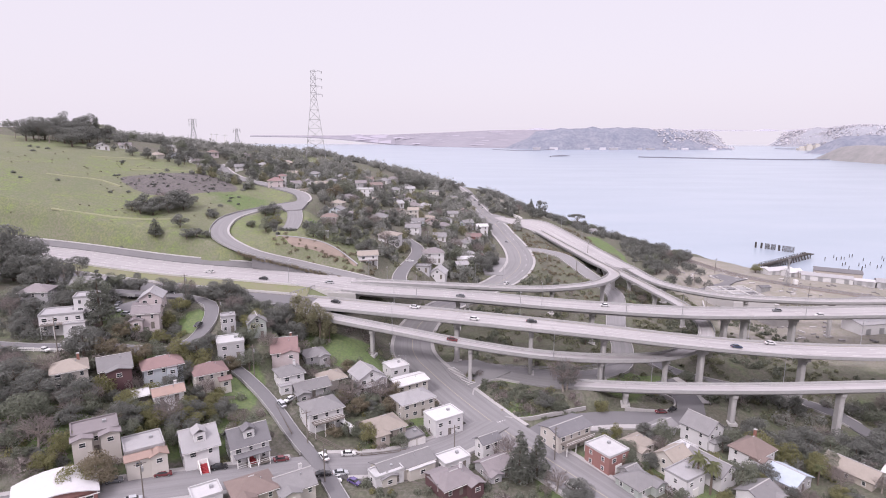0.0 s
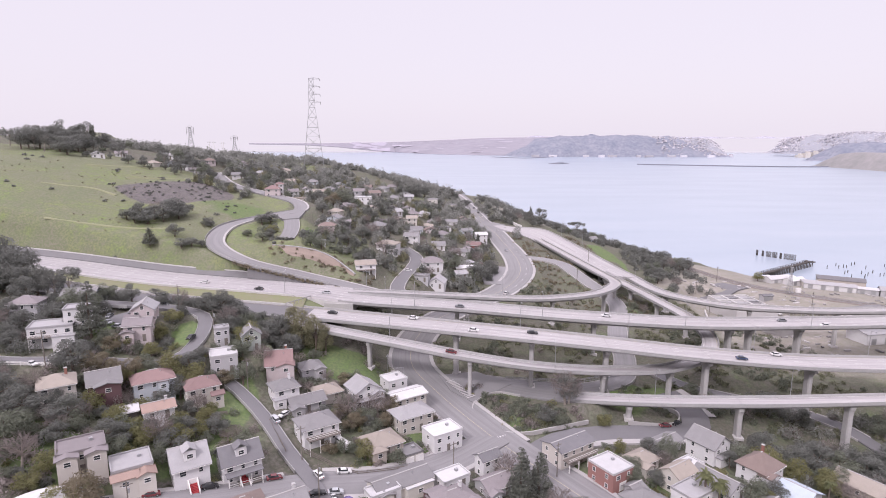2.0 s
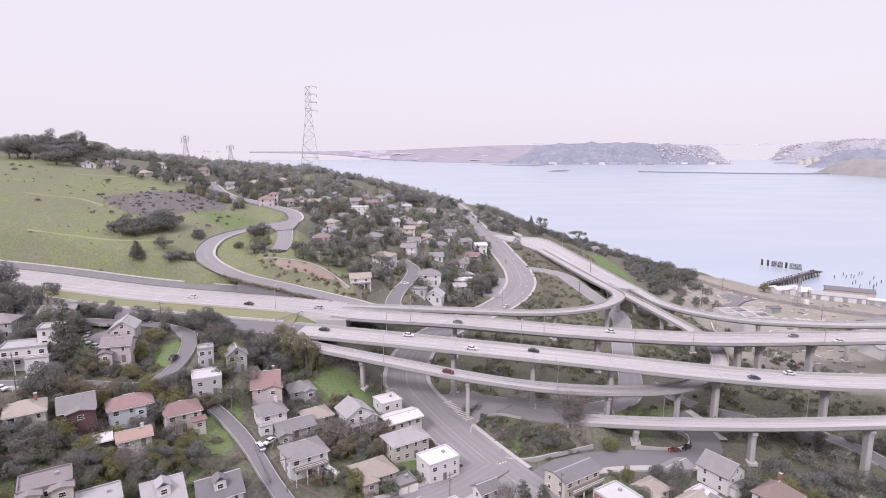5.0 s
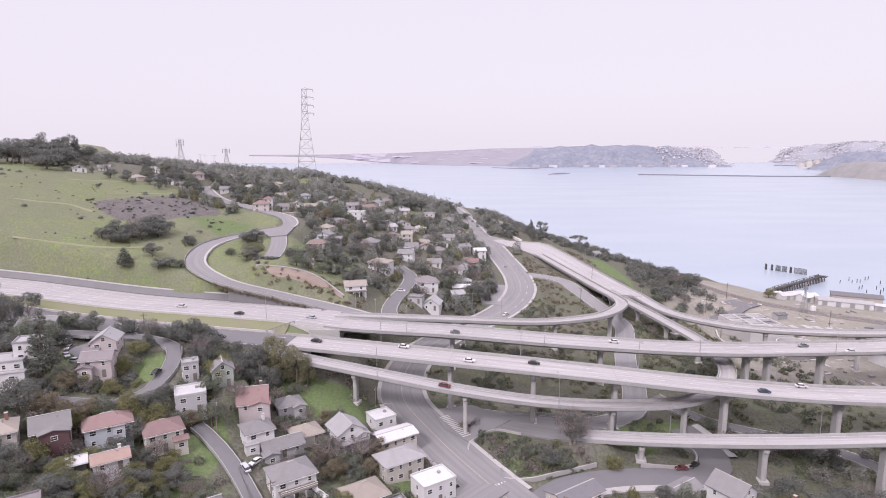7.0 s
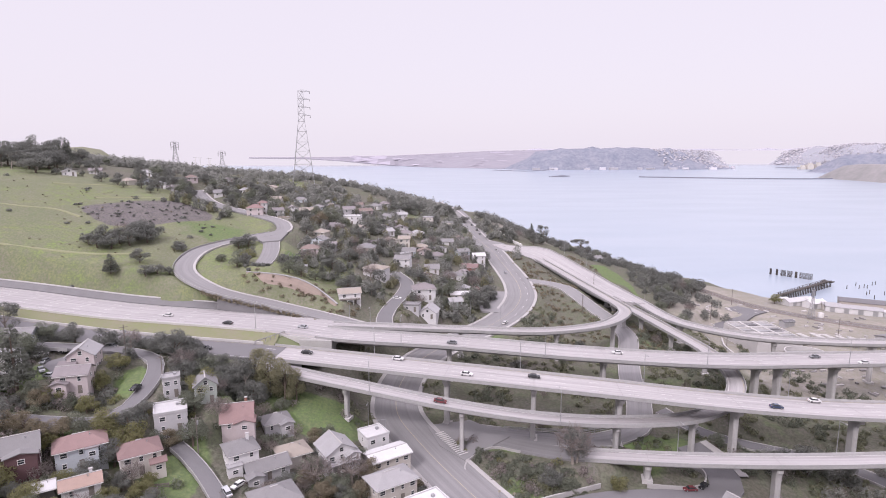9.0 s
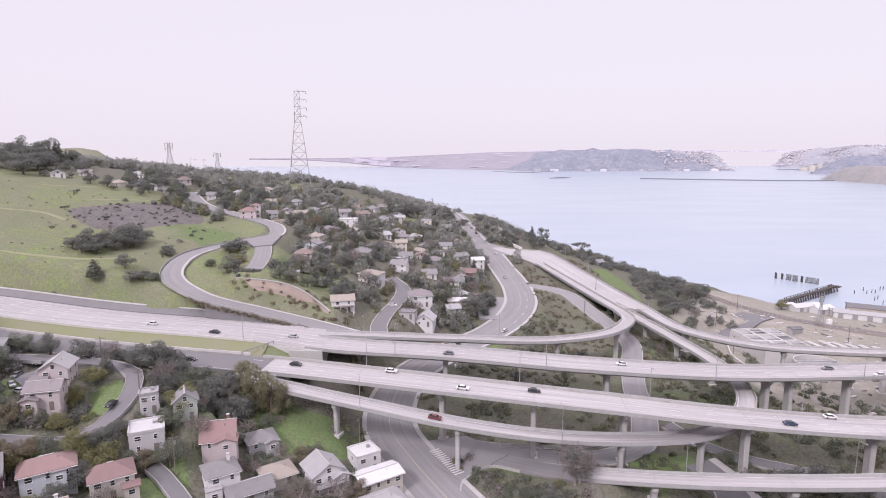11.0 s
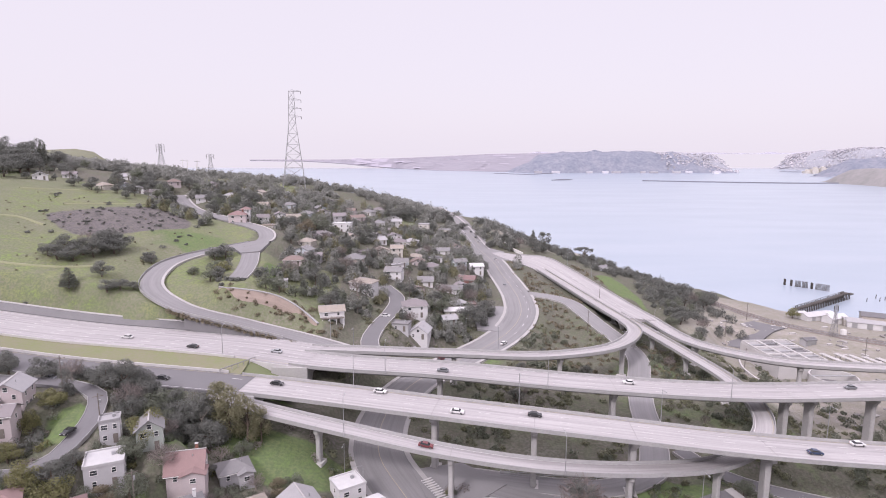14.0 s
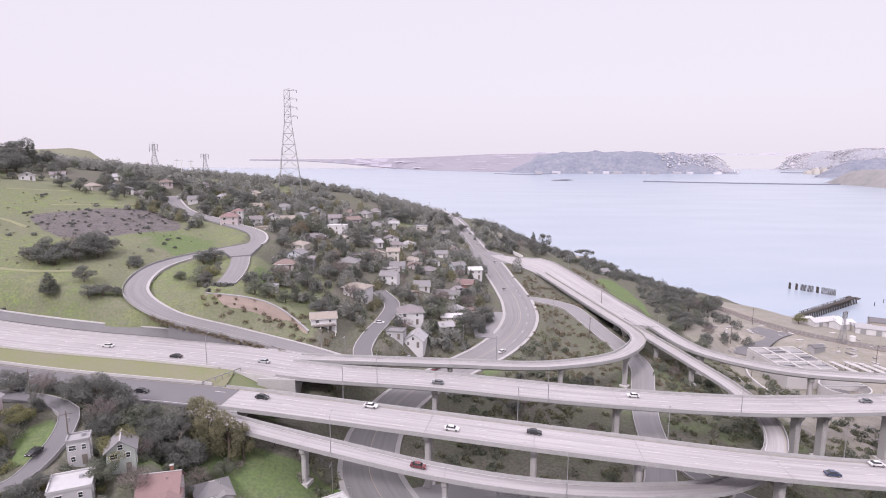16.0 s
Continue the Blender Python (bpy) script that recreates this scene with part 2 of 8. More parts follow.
def water_material():
    m = bpy.data.materials.new("silty_bay_water")
    m.use_nodes = True
    n, l = m.node_tree.nodes, m.node_tree.links
    b = n["Principled BSDF"]
    b.inputs["Roughness"].default_value, b.inputs["IOR"].default_value = 0.22, 1.33
    co = n.new("ShaderNodeTexCoord")
    mp = n.new("ShaderNodeMapping")
    mp.inputs["Scale"].default_value = (0.3, 1.0, 1.0)
    mp.inputs["Rotation"].default_value = (0, 0, 0.25)
    l.new(co.outputs["Object"], mp.inputs["Vector"])
    streak, ripple = n.new("ShaderNodeTexNoise"), n.new("ShaderNodeTexNoise")
    streak.inputs["Scale"].default_value, streak.inputs["Detail"].default_value = 0.012, 4
    ripple.inputs["Scale"].default_value, ripple.inputs["Detail"].default_value = 0.35, 4
    l.new(mp.outputs[0], streak.inputs["Vector"])
    l.new(mp.outputs[0], ripple.inputs["Vector"])
    r = n.new("ShaderNodeMapRange")
    r.inputs["From Min"].default_value, r.inputs["From Max"].default_value = 0.35, 0.65
    l.new(streak.outputs["Fac"], r.inputs["Value"])
    x = n.new("ShaderNodeMix")
    x.data_type = "RGBA"
    x.inputs["A"].default_value, x.inputs["B"].default_value = (0.292, 0.342, 0.405, 1), (0.315, 0.362, 0.425, 1)
    l.new(r.outputs[0], x.inputs["Factor"])
    l.new(x.outputs["Result"], b.inputs["Base Color"])
    bp = n.new("ShaderNodeBump")
    bp.inputs["Strength"].default_value, bp.inputs["Distance"].default_value = 0.35, 0.2
    l.new(ripple.outputs["Fac"], bp.inputs["Height"])
    l.new(bp.outputs[0], b.inputs["Normal"])
    return m

# ---- building helpers ----
class Shape:
    """Collects vertices and faces of one mesh."""

    def __init__(self):
        self.v, self.f, self.m = [], [], []

    def add(self, verts, faces, mat=0):
        k = len(self.v)
        self.v += [tuple(p) for p in verts]
        self.f += [tuple(i + k for i in f) for f in faces]
        self.m += [mat] * len(faces)
        return self

    def box(self, c, s, turn=0.0, mat=0, taper=1.0):
        """A box on centre c of size s, turned about z (degrees); taper narrows its top."""
        a = radians(turn)
        ca, sa = math.cos(a), math.sin(a)
        vs = []
        for z in (-0.5, 0.5):
            k = taper if z > 0 else 1.0
            for x, y in ((-0.5, -0.5), (0.5, -0.5), (0.5, 0.5), (-0.5, 0.5)):
                px, py = x * s[0] * k, y * s[1] * k
                vs.append((c[0] + ca * px - sa * py, c[1] + sa * px + ca * py, c[2] + z * s[2]))
        return self.add(vs, [(3, 2, 1, 0), (4, 5, 6, 7), (0, 1, 5, 4), (1, 2, 6, 5), (2, 3, 7, 6), (3, 0, 4, 7)], mat)

    def rod(self, a, b, r0, r1=None, n=6, mat=0):
        """A round bar from a to b."""
        a, b = Vector(a), Vector(b)
        r1 = r0 if r1 is None else r1
        d = (b - a).normalized()
        u = d.orthogonal().normalized()
        w = d.cross(u)
        ring = [(math.cos(2 * math.pi * i / n), math.sin(2 * math.pi * i / n)) for i in range(n)]
        vs = [a + (u * c + w * s) * r0 for c, s in ring] + [b + (u * c + w * s) * r1 for c, s in ring]
        fs = [(i, (i + 1) % n, n + (i + 1) % n, n + i) for i in range(n)] + [tuple(range(n - 1, -1, -1)), tuple(range(n, 2 * n))]
        return self.add(vs, fs, mat)

    def mesh(self, name, *mats, smooth=False):
        me = bpy.data.meshes.new(name)
        me.from_pydata(self.v, [], self.f)
        for m in mats:
            me.materials.append(m)
        if len(mats) > 1:
            me.polygons.foreach_set("material_index", self.m)
        if smooth:
            me.polygons.foreach_set("use_smooth", [True] * len(self.f))
        me.update()
        return me


def part(name, shape, mats, parent=None, label="", smooth=False, at=None):
    """Links a Shape (or a ready mesh) as one object, under a thing or a part."""
    me = shape.mesh(name, *(mats if isinstance(mats, (tuple, list)) else (mats,)), smooth=smooth) if isinstance(shape, Shape) else shape
    ob = new(name, me)
    if parent:
        ob.parent = parent
    if at is not None:
        ob.matrix_basis = at
    if label:
        tagged(ob, label)
    return ob


def thing(name, label, category, group="", kind="", at=None):
    ob = tagged(new(name), label, category, group, kind)
    ob.empty_display_size = 0.5
    if at is not None:
        ob.matrix_basis = at
    return ob


def curve(points, step=4.0):
    """A smooth line through points (x, y, z), sampled about every step metres."""
    p = [Vector(q) for q in points]
    gaps = [(b - a).length for a, b in zip(p, p[1:])]
    slopes = [(b - a) / g for a, b, g in zip(p, p[1:], gaps)]
    ways = [slopes[0]] + [(s0 * g1 + s1 * g0) / (g0 + g1) for s0, s1, g0, g1 in zip(slopes, slopes[1:], gaps, gaps[1:])] + [slopes[-1]]
    out = []
    for a, b, wa, wb, g in zip(p, p[1:], ways, ways[1:], gaps):
        n = max(1, round(g / step))
        for i in range(n):
            t = i / n
            out.append(a * (2 * t**3 - 3 * t**2 + 1) + wa * (g * (t**3 - 2 * t**2 + t)) + b * (3 * t**2 - 2 * t**3) + wb * (g * (t**3 - t**2)))
    return out + [p[-1]]


def sides(line):
    """The level normal, to the left of the way, at each point."""
    out = []
    for i in range(len(line)):
        d = line[min(i + 1, len(line) - 1)] - line[max(i - 1, 0)]
        out.append(Vector((-d.y, d.x, 0)).normalized())
    return out


def sweep(line, section, closed=True, mat=0, shape=None):
    """Sweeps a section of (offset to the left, height) along a line."""
    shape = shape or Shape()
    nrm, k = sides(line), len(section)
    vs = [p + nrm[i] * o + Vector((0, 0, h)) for i, p in enumerate(line) for o, h in section]
    fs = []
    for i in range(len(line) - 1):
        for j in range(k if closed else k - 1):
            a, b = i * k + j, i * k + (j + 1) % k
            fs.append((a, b, b + k, a + k))
    if closed:
        fs += [tuple(range(k)), tuple(range(len(vs) - 1, len(vs) - k - 1, -1))]
    return shape.add(vs, fs, mat)


def lane_part(name, line, section, closed, mats, parent=None, label=""):
    """A swept road surface that knows its own length and breadth."""
    ob = part(name, sweep(line, section, closed), mats, parent, label)
    at = ob.data.attributes.new("lane", "FLOAT_VECTOR", "POINT")
    run, values = 0.0, []
    for i, p in enumerate(line):
        run += (p - line[i - 1]).length if i else 0.0
        for o, h in section:
            values += [run, o, 0.0]
    at.data.foreach_set("vector", values)
    return ob


def stretch(line, x0, x1):
    return [p for p in line if x0 <= p.x <= x1]


DASH = []


def dashes(line, offset, length, gap, parent, paint, width=0.18, lift=0.03):
    """Painted line along a road: one stripe when gap is 0, else single dashes that share a mesh."""
    if not gap:
        part("edge_line", sweep(line, [(offset + width / 2, lift), (offset - width / 2, lift)], False), paint, parent)
        return
    if not DASH:
        DASH.append(Shape().box((0, 0, 0), (3.0, 0.18, 0.02)).mesh("lane_dash", paint))
    nrm, pos = sides(line), 0.0
    for i in range(len(line) - 1):
        a, b = line[i], line[i + 1]
        seg = (b - a).length
        t = (-pos) % (length + gap)
        while t < seg:
            u = t / seg
            p = a.lerp(b, u) + nrm[i].lerp(nrm[i + 1], u) * offset + Vector((0, 0, lift))
            d = b - a
            part("lane_dash", DASH[0], None, parent, at=pose(*p, 0, math.degrees(-math.atan2(d.z, math.hypot(d.x, d.y))), math.degrees(math.atan2(d.y, d.x))))
            t += length + gap
        pos += seg

# ---- the lie of the land ----
WATER = 4.0
XS = (-330, -220, -150, -100, -50, 0, 50, 100, 170, 260, 340)
PROFILES = {  # heights across the land, from hill to shore, at distances ahead
    20: (62, 54, 46, 38, 29, 22, 16, 12, 8, 5, 3),
    110: (60, 51, 44, 35, 26, 19, 14.5, 11, 7, 4, 2),
    160: (58, 51, 46, 40, 27, 18.5, 16, 12, 7, 5, 4),
    200: (64, 56, 50, 46, 37, 20, 18, 14, 8, 6, 5),
    235: (80, 68, 54, 49, 43, 24, 20, 16, 9, 7, 6),
    280: (96, 80, 63, 55, 47, 35, 24, 17, 9, 7, 5),
    340: (100, 87, 73, 59, 56, 38, 26, 20, 9.5, 7, -4),
    430: (102, 91, 78, 65, 60, 46, 30, 26, 9, -3, -6),
    520: (99, 85, 80, 77.5, 65, 52, 39, 20, 2, -5, -8),
    640: (86, 78, 70, 64, 55, 42, 36, 10, -4, -8, -8),
    760: (50, 46, 40, 34, 24, 12, -2, -6, -8, -8, -8),
}
STEP, X0, X1, Y0, Y1 = 3.0, -340.0, 350.0, 15.0, 760.0


def blur(a, n):
    for _ in range(n):
        p = np.pad(a, 1, mode="edge")
        a = (p[:-2, 1:-1] + p[2:, 1:-1] + p[1:-1, :-2] + p[1:-1, 2:] + 2 * a) / 6
    return a


gx = np.arange(X0, X1 + 0.1, STEP)
gy = np.arange(Y0, Y1 + 0.1, STEP)
rows_y = sorted(PROFILES)
across = np.array([np.interp(gx, XS, PROFILES[y]) for y in rows_y])
HEIGHT = np.array([np.interp(gy, rows_y, across[:, i]) for i in range(len(gx))]).T
HEIGHT = blur(HEIGHT, 30)


def ground(x, y):
    u = min(max((x - X0) / STEP, 0), len(gx) - 1.001)
    v = min(max((y - Y0) / STEP, 0), len(gy) - 1.001)
    i, j = int(u), int(v)
    a, b = u - i, v - j
    h = HEIGHT
    return float((h[j, i] * (1 - a) + h[j, i + 1] * a) * (1 - b) + (h[j + 1, i] * (1 - a) + h[j + 1, i + 1] * a) * b)


# ---- lines of the roads: x, y, z along each middle ----
WEST = curve([(-338, 240, 62), (-160, 235.8, 48.5), (-113, 234, 43), (-75, 231.6, 40.6), (-51.6, 228.2, 39.5), (-34, 225, 38.2), (6, 223, 35.9), (50, 219, 33.2), (98, 219, 30.4), (139, 223, 29.2), (345, 250.6, 27)])
EAST = curve([(-338, 216, 62), (-160, 212, 48.3), (-100, 208.6, 41.8), (-47, 204.3, 38.6), (5, 194.5, 36.5), (30, 189.6, 35.5), (54, 187, 33.7), (79, 185.7, 31.2), (109, 185.9, 28.4), (200, 187.6, 26.3), (345, 191.8, 24.7)])
ON_RAMP = curve([(-66, 198.5, 40.4), (-50.6, 194.9, 38.3), (-15.7, 184.6, 35), (9, 179.8, 31.9), (31, 179.6, 28.7), (55.9, 182, 26.4), (75, 186.2, 25.6), (88.5, 195.5, 25.1), (97, 206, 24.9), (101.5, 216, 24.9), (104, 228, 24.9), (104.4, 240, 25), (100.3, 268, 25.2), (94.5, 295, 25.8), (88.5, 322, 26.3)])
FRONT_RAMP = curve([(8, 192, 19.9), (18, 186, 19.3), (34.4, 178, 19.7), (53.8, 173.4, 20.5), (85.5, 168.6, 22), (129.6, 166.9, 23.6), (200, 169.8, 24.6), (345, 182.5, 25.7)])
LOOP = curve([(-36, 234.8, 38.4), (-24.5, 236.2, 37.6), (10.5, 240.6, 34.9), (44.2, 244.4, 32.9), (66.8, 253.5, 32.5), (82, 274.5, 31.3), (86.6, 302.4, 28.2), (83.8, 330.1, 26.6), (78.4, 363.1, 26.6), (70.2, 410, 27.3), (62.4, 438, 29.2), (50, 455, 30.9)], 3)
BLUFF_ROAD = curve([(52, 458, 31), (70.7, 442, 30.6), (81.4, 417, 29.4), (89.5, 380.5, 27.7), (101.6, 316, 25.6), (111, 277, 25.2), (128, 263.6, 24.7), (158, 254.4, 25), (224, 249.6, 27.4), (300, 262, 29)])
VALLEY_ROAD = curve([(-6, 690, 43), (10, 626, 40.5), (24, 545, 35.5), (31.8, 477, 32.1), (39, 428, 30.8), (41, 393, 30.4), (43, 364, 30.1), (44, 335, 29.6), (42, 311, 29), (36.5, 293, 28), (27, 276, 27), (12, 259, 25.6), (-4, 240, 23.6), (-11, 217, 22), (-10, 198, 21), (-3, 183, 20), (6, 168, 18.6), (16, 153, 17.4), (32, 132, 16), (50, 108, 14.5), (70, 80, 13)])
FRONTAGE = curve([(50, 348, 29.4), (61.4, 343, 28.9), (68, 337.5, 28.2), (73, 322, 26.6), (77, 306, 24.8), (81, 290, 23.2), (83.5, 275, 21.5), (78.3, 255.5, 19.7), (73, 236, 18.4), (68, 210, 17.4), (62, 196, 17.2), (48, 188.5, 17.4), (30, 189.5, 18), (14, 191, 19.3)])
CROSS_STREET = curve([(15, 156, 17.6), (0, 140, 18.6), (-13, 131, 20), (-30, 125, 22.4), (-45, 117, 24.8), (-62, 108, 27.6), (-85, 95, 31)])
HILL_STREET = curve([(-59, 158, 32.6), (-56, 156.4, 31.2), (-52, 153.5, 29.3), (-45, 146, 26.9), (-38, 137, 24.4), (-28, 124, 22.4), (-21, 112, 21.4), (-8, 92, 20)])
HAIRPIN = curve([(-23, 238.5, 35.9), (-38.5, 244, 38.4), (-62.5, 248.6, 42.9), (-88, 253.3, 48.2), (-102.7, 265.8, 52.5), (-105.8, 283.4, 56.2), (-101.8, 301, 57.6), (-89, 312.1, 59.3), (-79.4, 326.1, 60), (-83.4, 345.1, 62), (-105, 365, 65), (-135, 385, 69), (-160, 420, 75)])
STUB = curve([(-83, 325, 60), (-78, 306, 58.2), (-73.5, 288, 56.2), (-71.8, 276, 55), (-71.4, 269, 54.4)])
SIDE_STREET = curve([(-18, 246, 33.9), (-19.5, 254, 34.9), (-18, 266, 36.6), (-14.6, 279, 38), (-13, 296, 40), (-20, 310, 42)])
CUL_DE_SAC = curve([(24, 147, 16.8), (34, 156.5, 16.4), (46, 161.5, 15.6), (60, 164, 14.6), (71, 165.2, 13.8), (78, 170.5, 13.6), (79.5, 180, 14.2), (76, 190, 15.2)])
LOWER_LANE = curve([(75, 210, 16.8), (81.2, 202.5, 14.8), (89.2, 198.3, 13), (96.2, 196.1, 12), (106.4, 194.3, 10.5), (116, 191.8, 9.4), (124, 186, 8.8), (130.5, 177.5, 8), (133, 168, 7.2), (134, 150, 6.6)])
TERRACE = curve([(-120, 186, 48.2), (-98, 189, 46), (-84, 189, 44.6), (-76.5, 185.5, 43.6), (-73.6, 179, 42), (-72.8, 171.5, 40.4), (-74.2, 165, 38.6), (-78, 161, 37.4), (-86, 158.5, 38.4), (-96, 156.5, 40), (-112, 152, 41.5), (-150, 150, 46)])
HILL_COURT = curve([(3, 431, 43.4), (13, 440, 43.4)])
CAR_PARK = curve([(-100, 176, 44.4), (-93, 184, 45)])


WEST_WIDE = [p + n * 3.7 for p, n in zip(WEST, sides(WEST)) if p.x < -36]


def carve(line, half, drop=0.25, spread=9.0, lift=0.0):
    """Shapes the land to carry a road."""
    global HEIGHT
    pts = np.array([tuple(p) for p in line])
    lo, hi = pts[:, :2].min(0) - half - spread - 4, pts[:, :2].max(0) + half + spread + 4
    ix = np.where((gx >= lo[0]) & (gx <= hi[0]))[0]
    iy = np.where((gy >= lo[1]) & (gy <= hi[1]))[0]
    if not len(ix) or not len(iy):
        return
    xx, yy = np.meshgrid(gx[ix], gy[iy])
    best, level = np.full(xx.shape, 1e9), np.zeros(xx.shape)
    for a, b in zip(pts, pts[1:]):
        d = b - a
        t = np.clip(((xx - a[0]) * d[0] + (yy - a[1]) * d[1]) / max(d[0] ** 2 + d[1] ** 2, 1e-6), 0, 1)
        dist = np.hypot(xx - a[0] - t * d[0], yy - a[1] - t * d[1])
        near = dist < best
        best[near], level[near] = dist[near], (a[2] + t * d[2])[near]
    w = np.clip((half + 1.8 + spread - best) / spread, 0, 1)
    w = w * w * (3 - 2 * w)
    box = np.ix_(iy, ix)
    HEIGHT[box] = HEIGHT[box] * (1 - w) + (level - drop + lift) * w


# cuttings and banks, the broad ones first
carve(WEST_WIDE, 11.5, 0.3, 7)
carve(stretch(EAST, -340, -62), 8.0, 0.3, 10)
carve(HAIRPIN, 5.0, 0.3, 8)
carve(curve([(-74, 264.5, 53.2), (-66, 264, 52.6), (-58, 264, 51.2), (-50, 263, 48.6), (-43, 261, 45), (-39, 258, 42)]), 1.2, 0.3, 5)
carve(curve([(-78, 257.5, 48.8), (-66, 255.6, 47.2), (-54, 255, 44.6), (-45, 253.6, 41.6), (-38, 250, 39.6)]), 0.6, 0.3, 3)
carve(STUB, 5.0, 0.3, 4)
carve(curve([(27, 318, 29.5), (27, 294, 28.2)]), 5.5, 0.3, 4)
carve(SIDE_STREET, 3.0, 0.3, 8)
carve(HILL_COURT, 6.0, 0.3, 6)
carve([p for p in BLUFF_ROAD if p.y > 350], 8.0, 1.2, 10)
carve([p for p in LOOP if p.y > 356], 4.0, 1.2, 8)
CROWN = curve([(74, 404, 28.1), (70, 418, 29.3), (66, 430, 30.1), (60, 441, 30.7), (50, 452, 31.2), (43, 462, 31.5)])
carve(CROWN, 10, 0.35, 6)
carve(curve([(152, 286, 6.9), (156, 304, 6.9), (162, 322, 6.9)]), 15, 0.3, 12)
carve(FRONTAGE, 4.0, 0.3, 8)
carve(VALLEY_ROAD, 7.5, 0.3, 9)
carve(CUL_DE_SAC, 5.5, 0.3, 6)
carve(curve([(99, 157, 9), (111, 161, 6.4), (122, 165, 5.0), (134, 170, 4.9), (150, 174, 4.9), (168, 178, 5)]), 6, 0, 15)
carve(LOWER_LANE, 3.2, 0.3, 6)
carve(curve([(-64.5, 163.5, 38.3), (-61, 168, 38.4), (-56, 171, 38)]), 3.4, 0.3, 4)
carve(HILL_STREET, 3.0, 0.3, 5)
carve(TERRACE, 3.0, 0.3, 6)
carve(CAR_PARK, 7.0, 0.3, 5)
carve(CROSS_STREET, 5.5, 0.3, 7)
carve(FRONT_RAMP[:11], 4.5, 0.3, 6)


def press(line, half, drop):
    """Keeps the land below a road or deck."""
    pts = np.array([tuple(p) for p in line])
    for a, b in zip(pts, pts[1:]):
        lo, hi = np.minimum(a, b)[:2] - half, np.maximum(a, b)[:2] + half
        ix, iy = np.where((gx >= lo[0]) & (gx <= hi[0]))[0], np.where((gy >= lo[1]) & (gy <= hi[1]))[0]
        if not len(ix) or not len(iy):
            continue
        xx, yy = np.meshgrid(gx[ix], gy[iy])
        d = b - a
        t = np.clip(((xx - a[0]) * d[0] + (yy - a[1]) * d[1]) / max(d[0] ** 2 + d[1] ** 2, 1e-6), 0, 1)
        under = np.hypot(xx - a[0] - t * d[0], yy - a[1] - t * d[1]) < half
        box = np.ix_(iy, ix)
        HEIGHT[box] = np.where(under, np.minimum(HEIGHT[box], a[2] + t * d[2] - drop), HEIGHT[box])


for deck, x0, half in ((WEST, -36, 10.5), (EAST, -49, 10.5), (ON_RAMP, -50, 6.5)):
    press(stretch(deck, -340, x0), half, 0.3)
    press(stretch(deck, x0, 345), half, 3.4)
press(WEST_WIDE, 14.2, 0.45)
press(LOOP[:60], 6.5, 2.6)
for street, half in ((VALLEY_ROAD, 9.5), (FRONTAGE, 6.5), (CROSS_STREET, 8.5), (CUL_DE_SAC, 7.5), (HILL_STREET, 5.5), (HAIRPIN, 7.5), (TERRACE, 5), (LOWER_LANE, 4.5), (SIDE_STREET, 5.5), (STUB, 7.0), (CAR_PARK, 9), (HILL_COURT, 7)):
    press(street, half, 0.25)
press([(p + q) / 2 for p, q in zip(stretch(EAST, -330, -50), stretch(WEST, -330, -50))], 9, 0.7)
press(curve([(-54, 216.4, 38.2), (-44, 215.4, 34.4), (-36, 214.6, 31.6), (-28, 213.5, 29.5)]), 8.5, 0.3)
press(FRONT_RAMP[:9], 6.0, 0.3)
press([p for p in BLUFF_ROAD if 316 < p.y < 408], 12, 1.0)
press(CROWN, 12, 0.35)
press([p for p in LOOP if 355 < p.y < 415], 6, 0.5)


GROUND_ROADS = [(WEST_WIDE, 11.5), (stretch(EAST, -340, -45), 8), (stretch(ON_RAMP, -112, -50), 5), (HAIRPIN, 5.5), (STUB, 6), (SIDE_STREET, 4), (HILL_COURT, 7), ([p for p in BLUFF_ROAD if 300 < p.y < 425], 8), (CROWN, 12),
                ([p for p in LOOP if p.y > 310], 6), (FRONTAGE, 4.5), (VALLEY_ROAD, 8), (CUL_DE_SAC, 5.5), (LOWER_LANE, 3.5), (HILL_STREET, 4.5), (TERRACE, 3.5), (CAR_PARK, 8), (CROSS_STREET, 6), (FRONT_RAMP, 5.5)]


def road_distances():
    """The distance from each point of the land to the nearest road's edge."""
    xx, yy = np.meshgrid(gx, gy)
    gap = np.full(xx.shape, 1e3)
    for line, half in GROUND_ROADS:
        for p in line:
            gap = np.minimum(gap, np.hypot(xx - p.x, yy - p.y) - half)
    return gap


ROAD_GAP = road_distances()


def road_gap(x, y):
    return ROAD_GAP[min(max(round((y - Y0) / STEP), 0), len(gy) - 1), min(max(round((x - X0) / STEP), 0), len(gx) - 1)]


# ---- ground and water ----
def fade(v, a, b):
    t = min(max((v - a) / (b - a), 0), 1)
    return t * t * (3 - 2 * t)


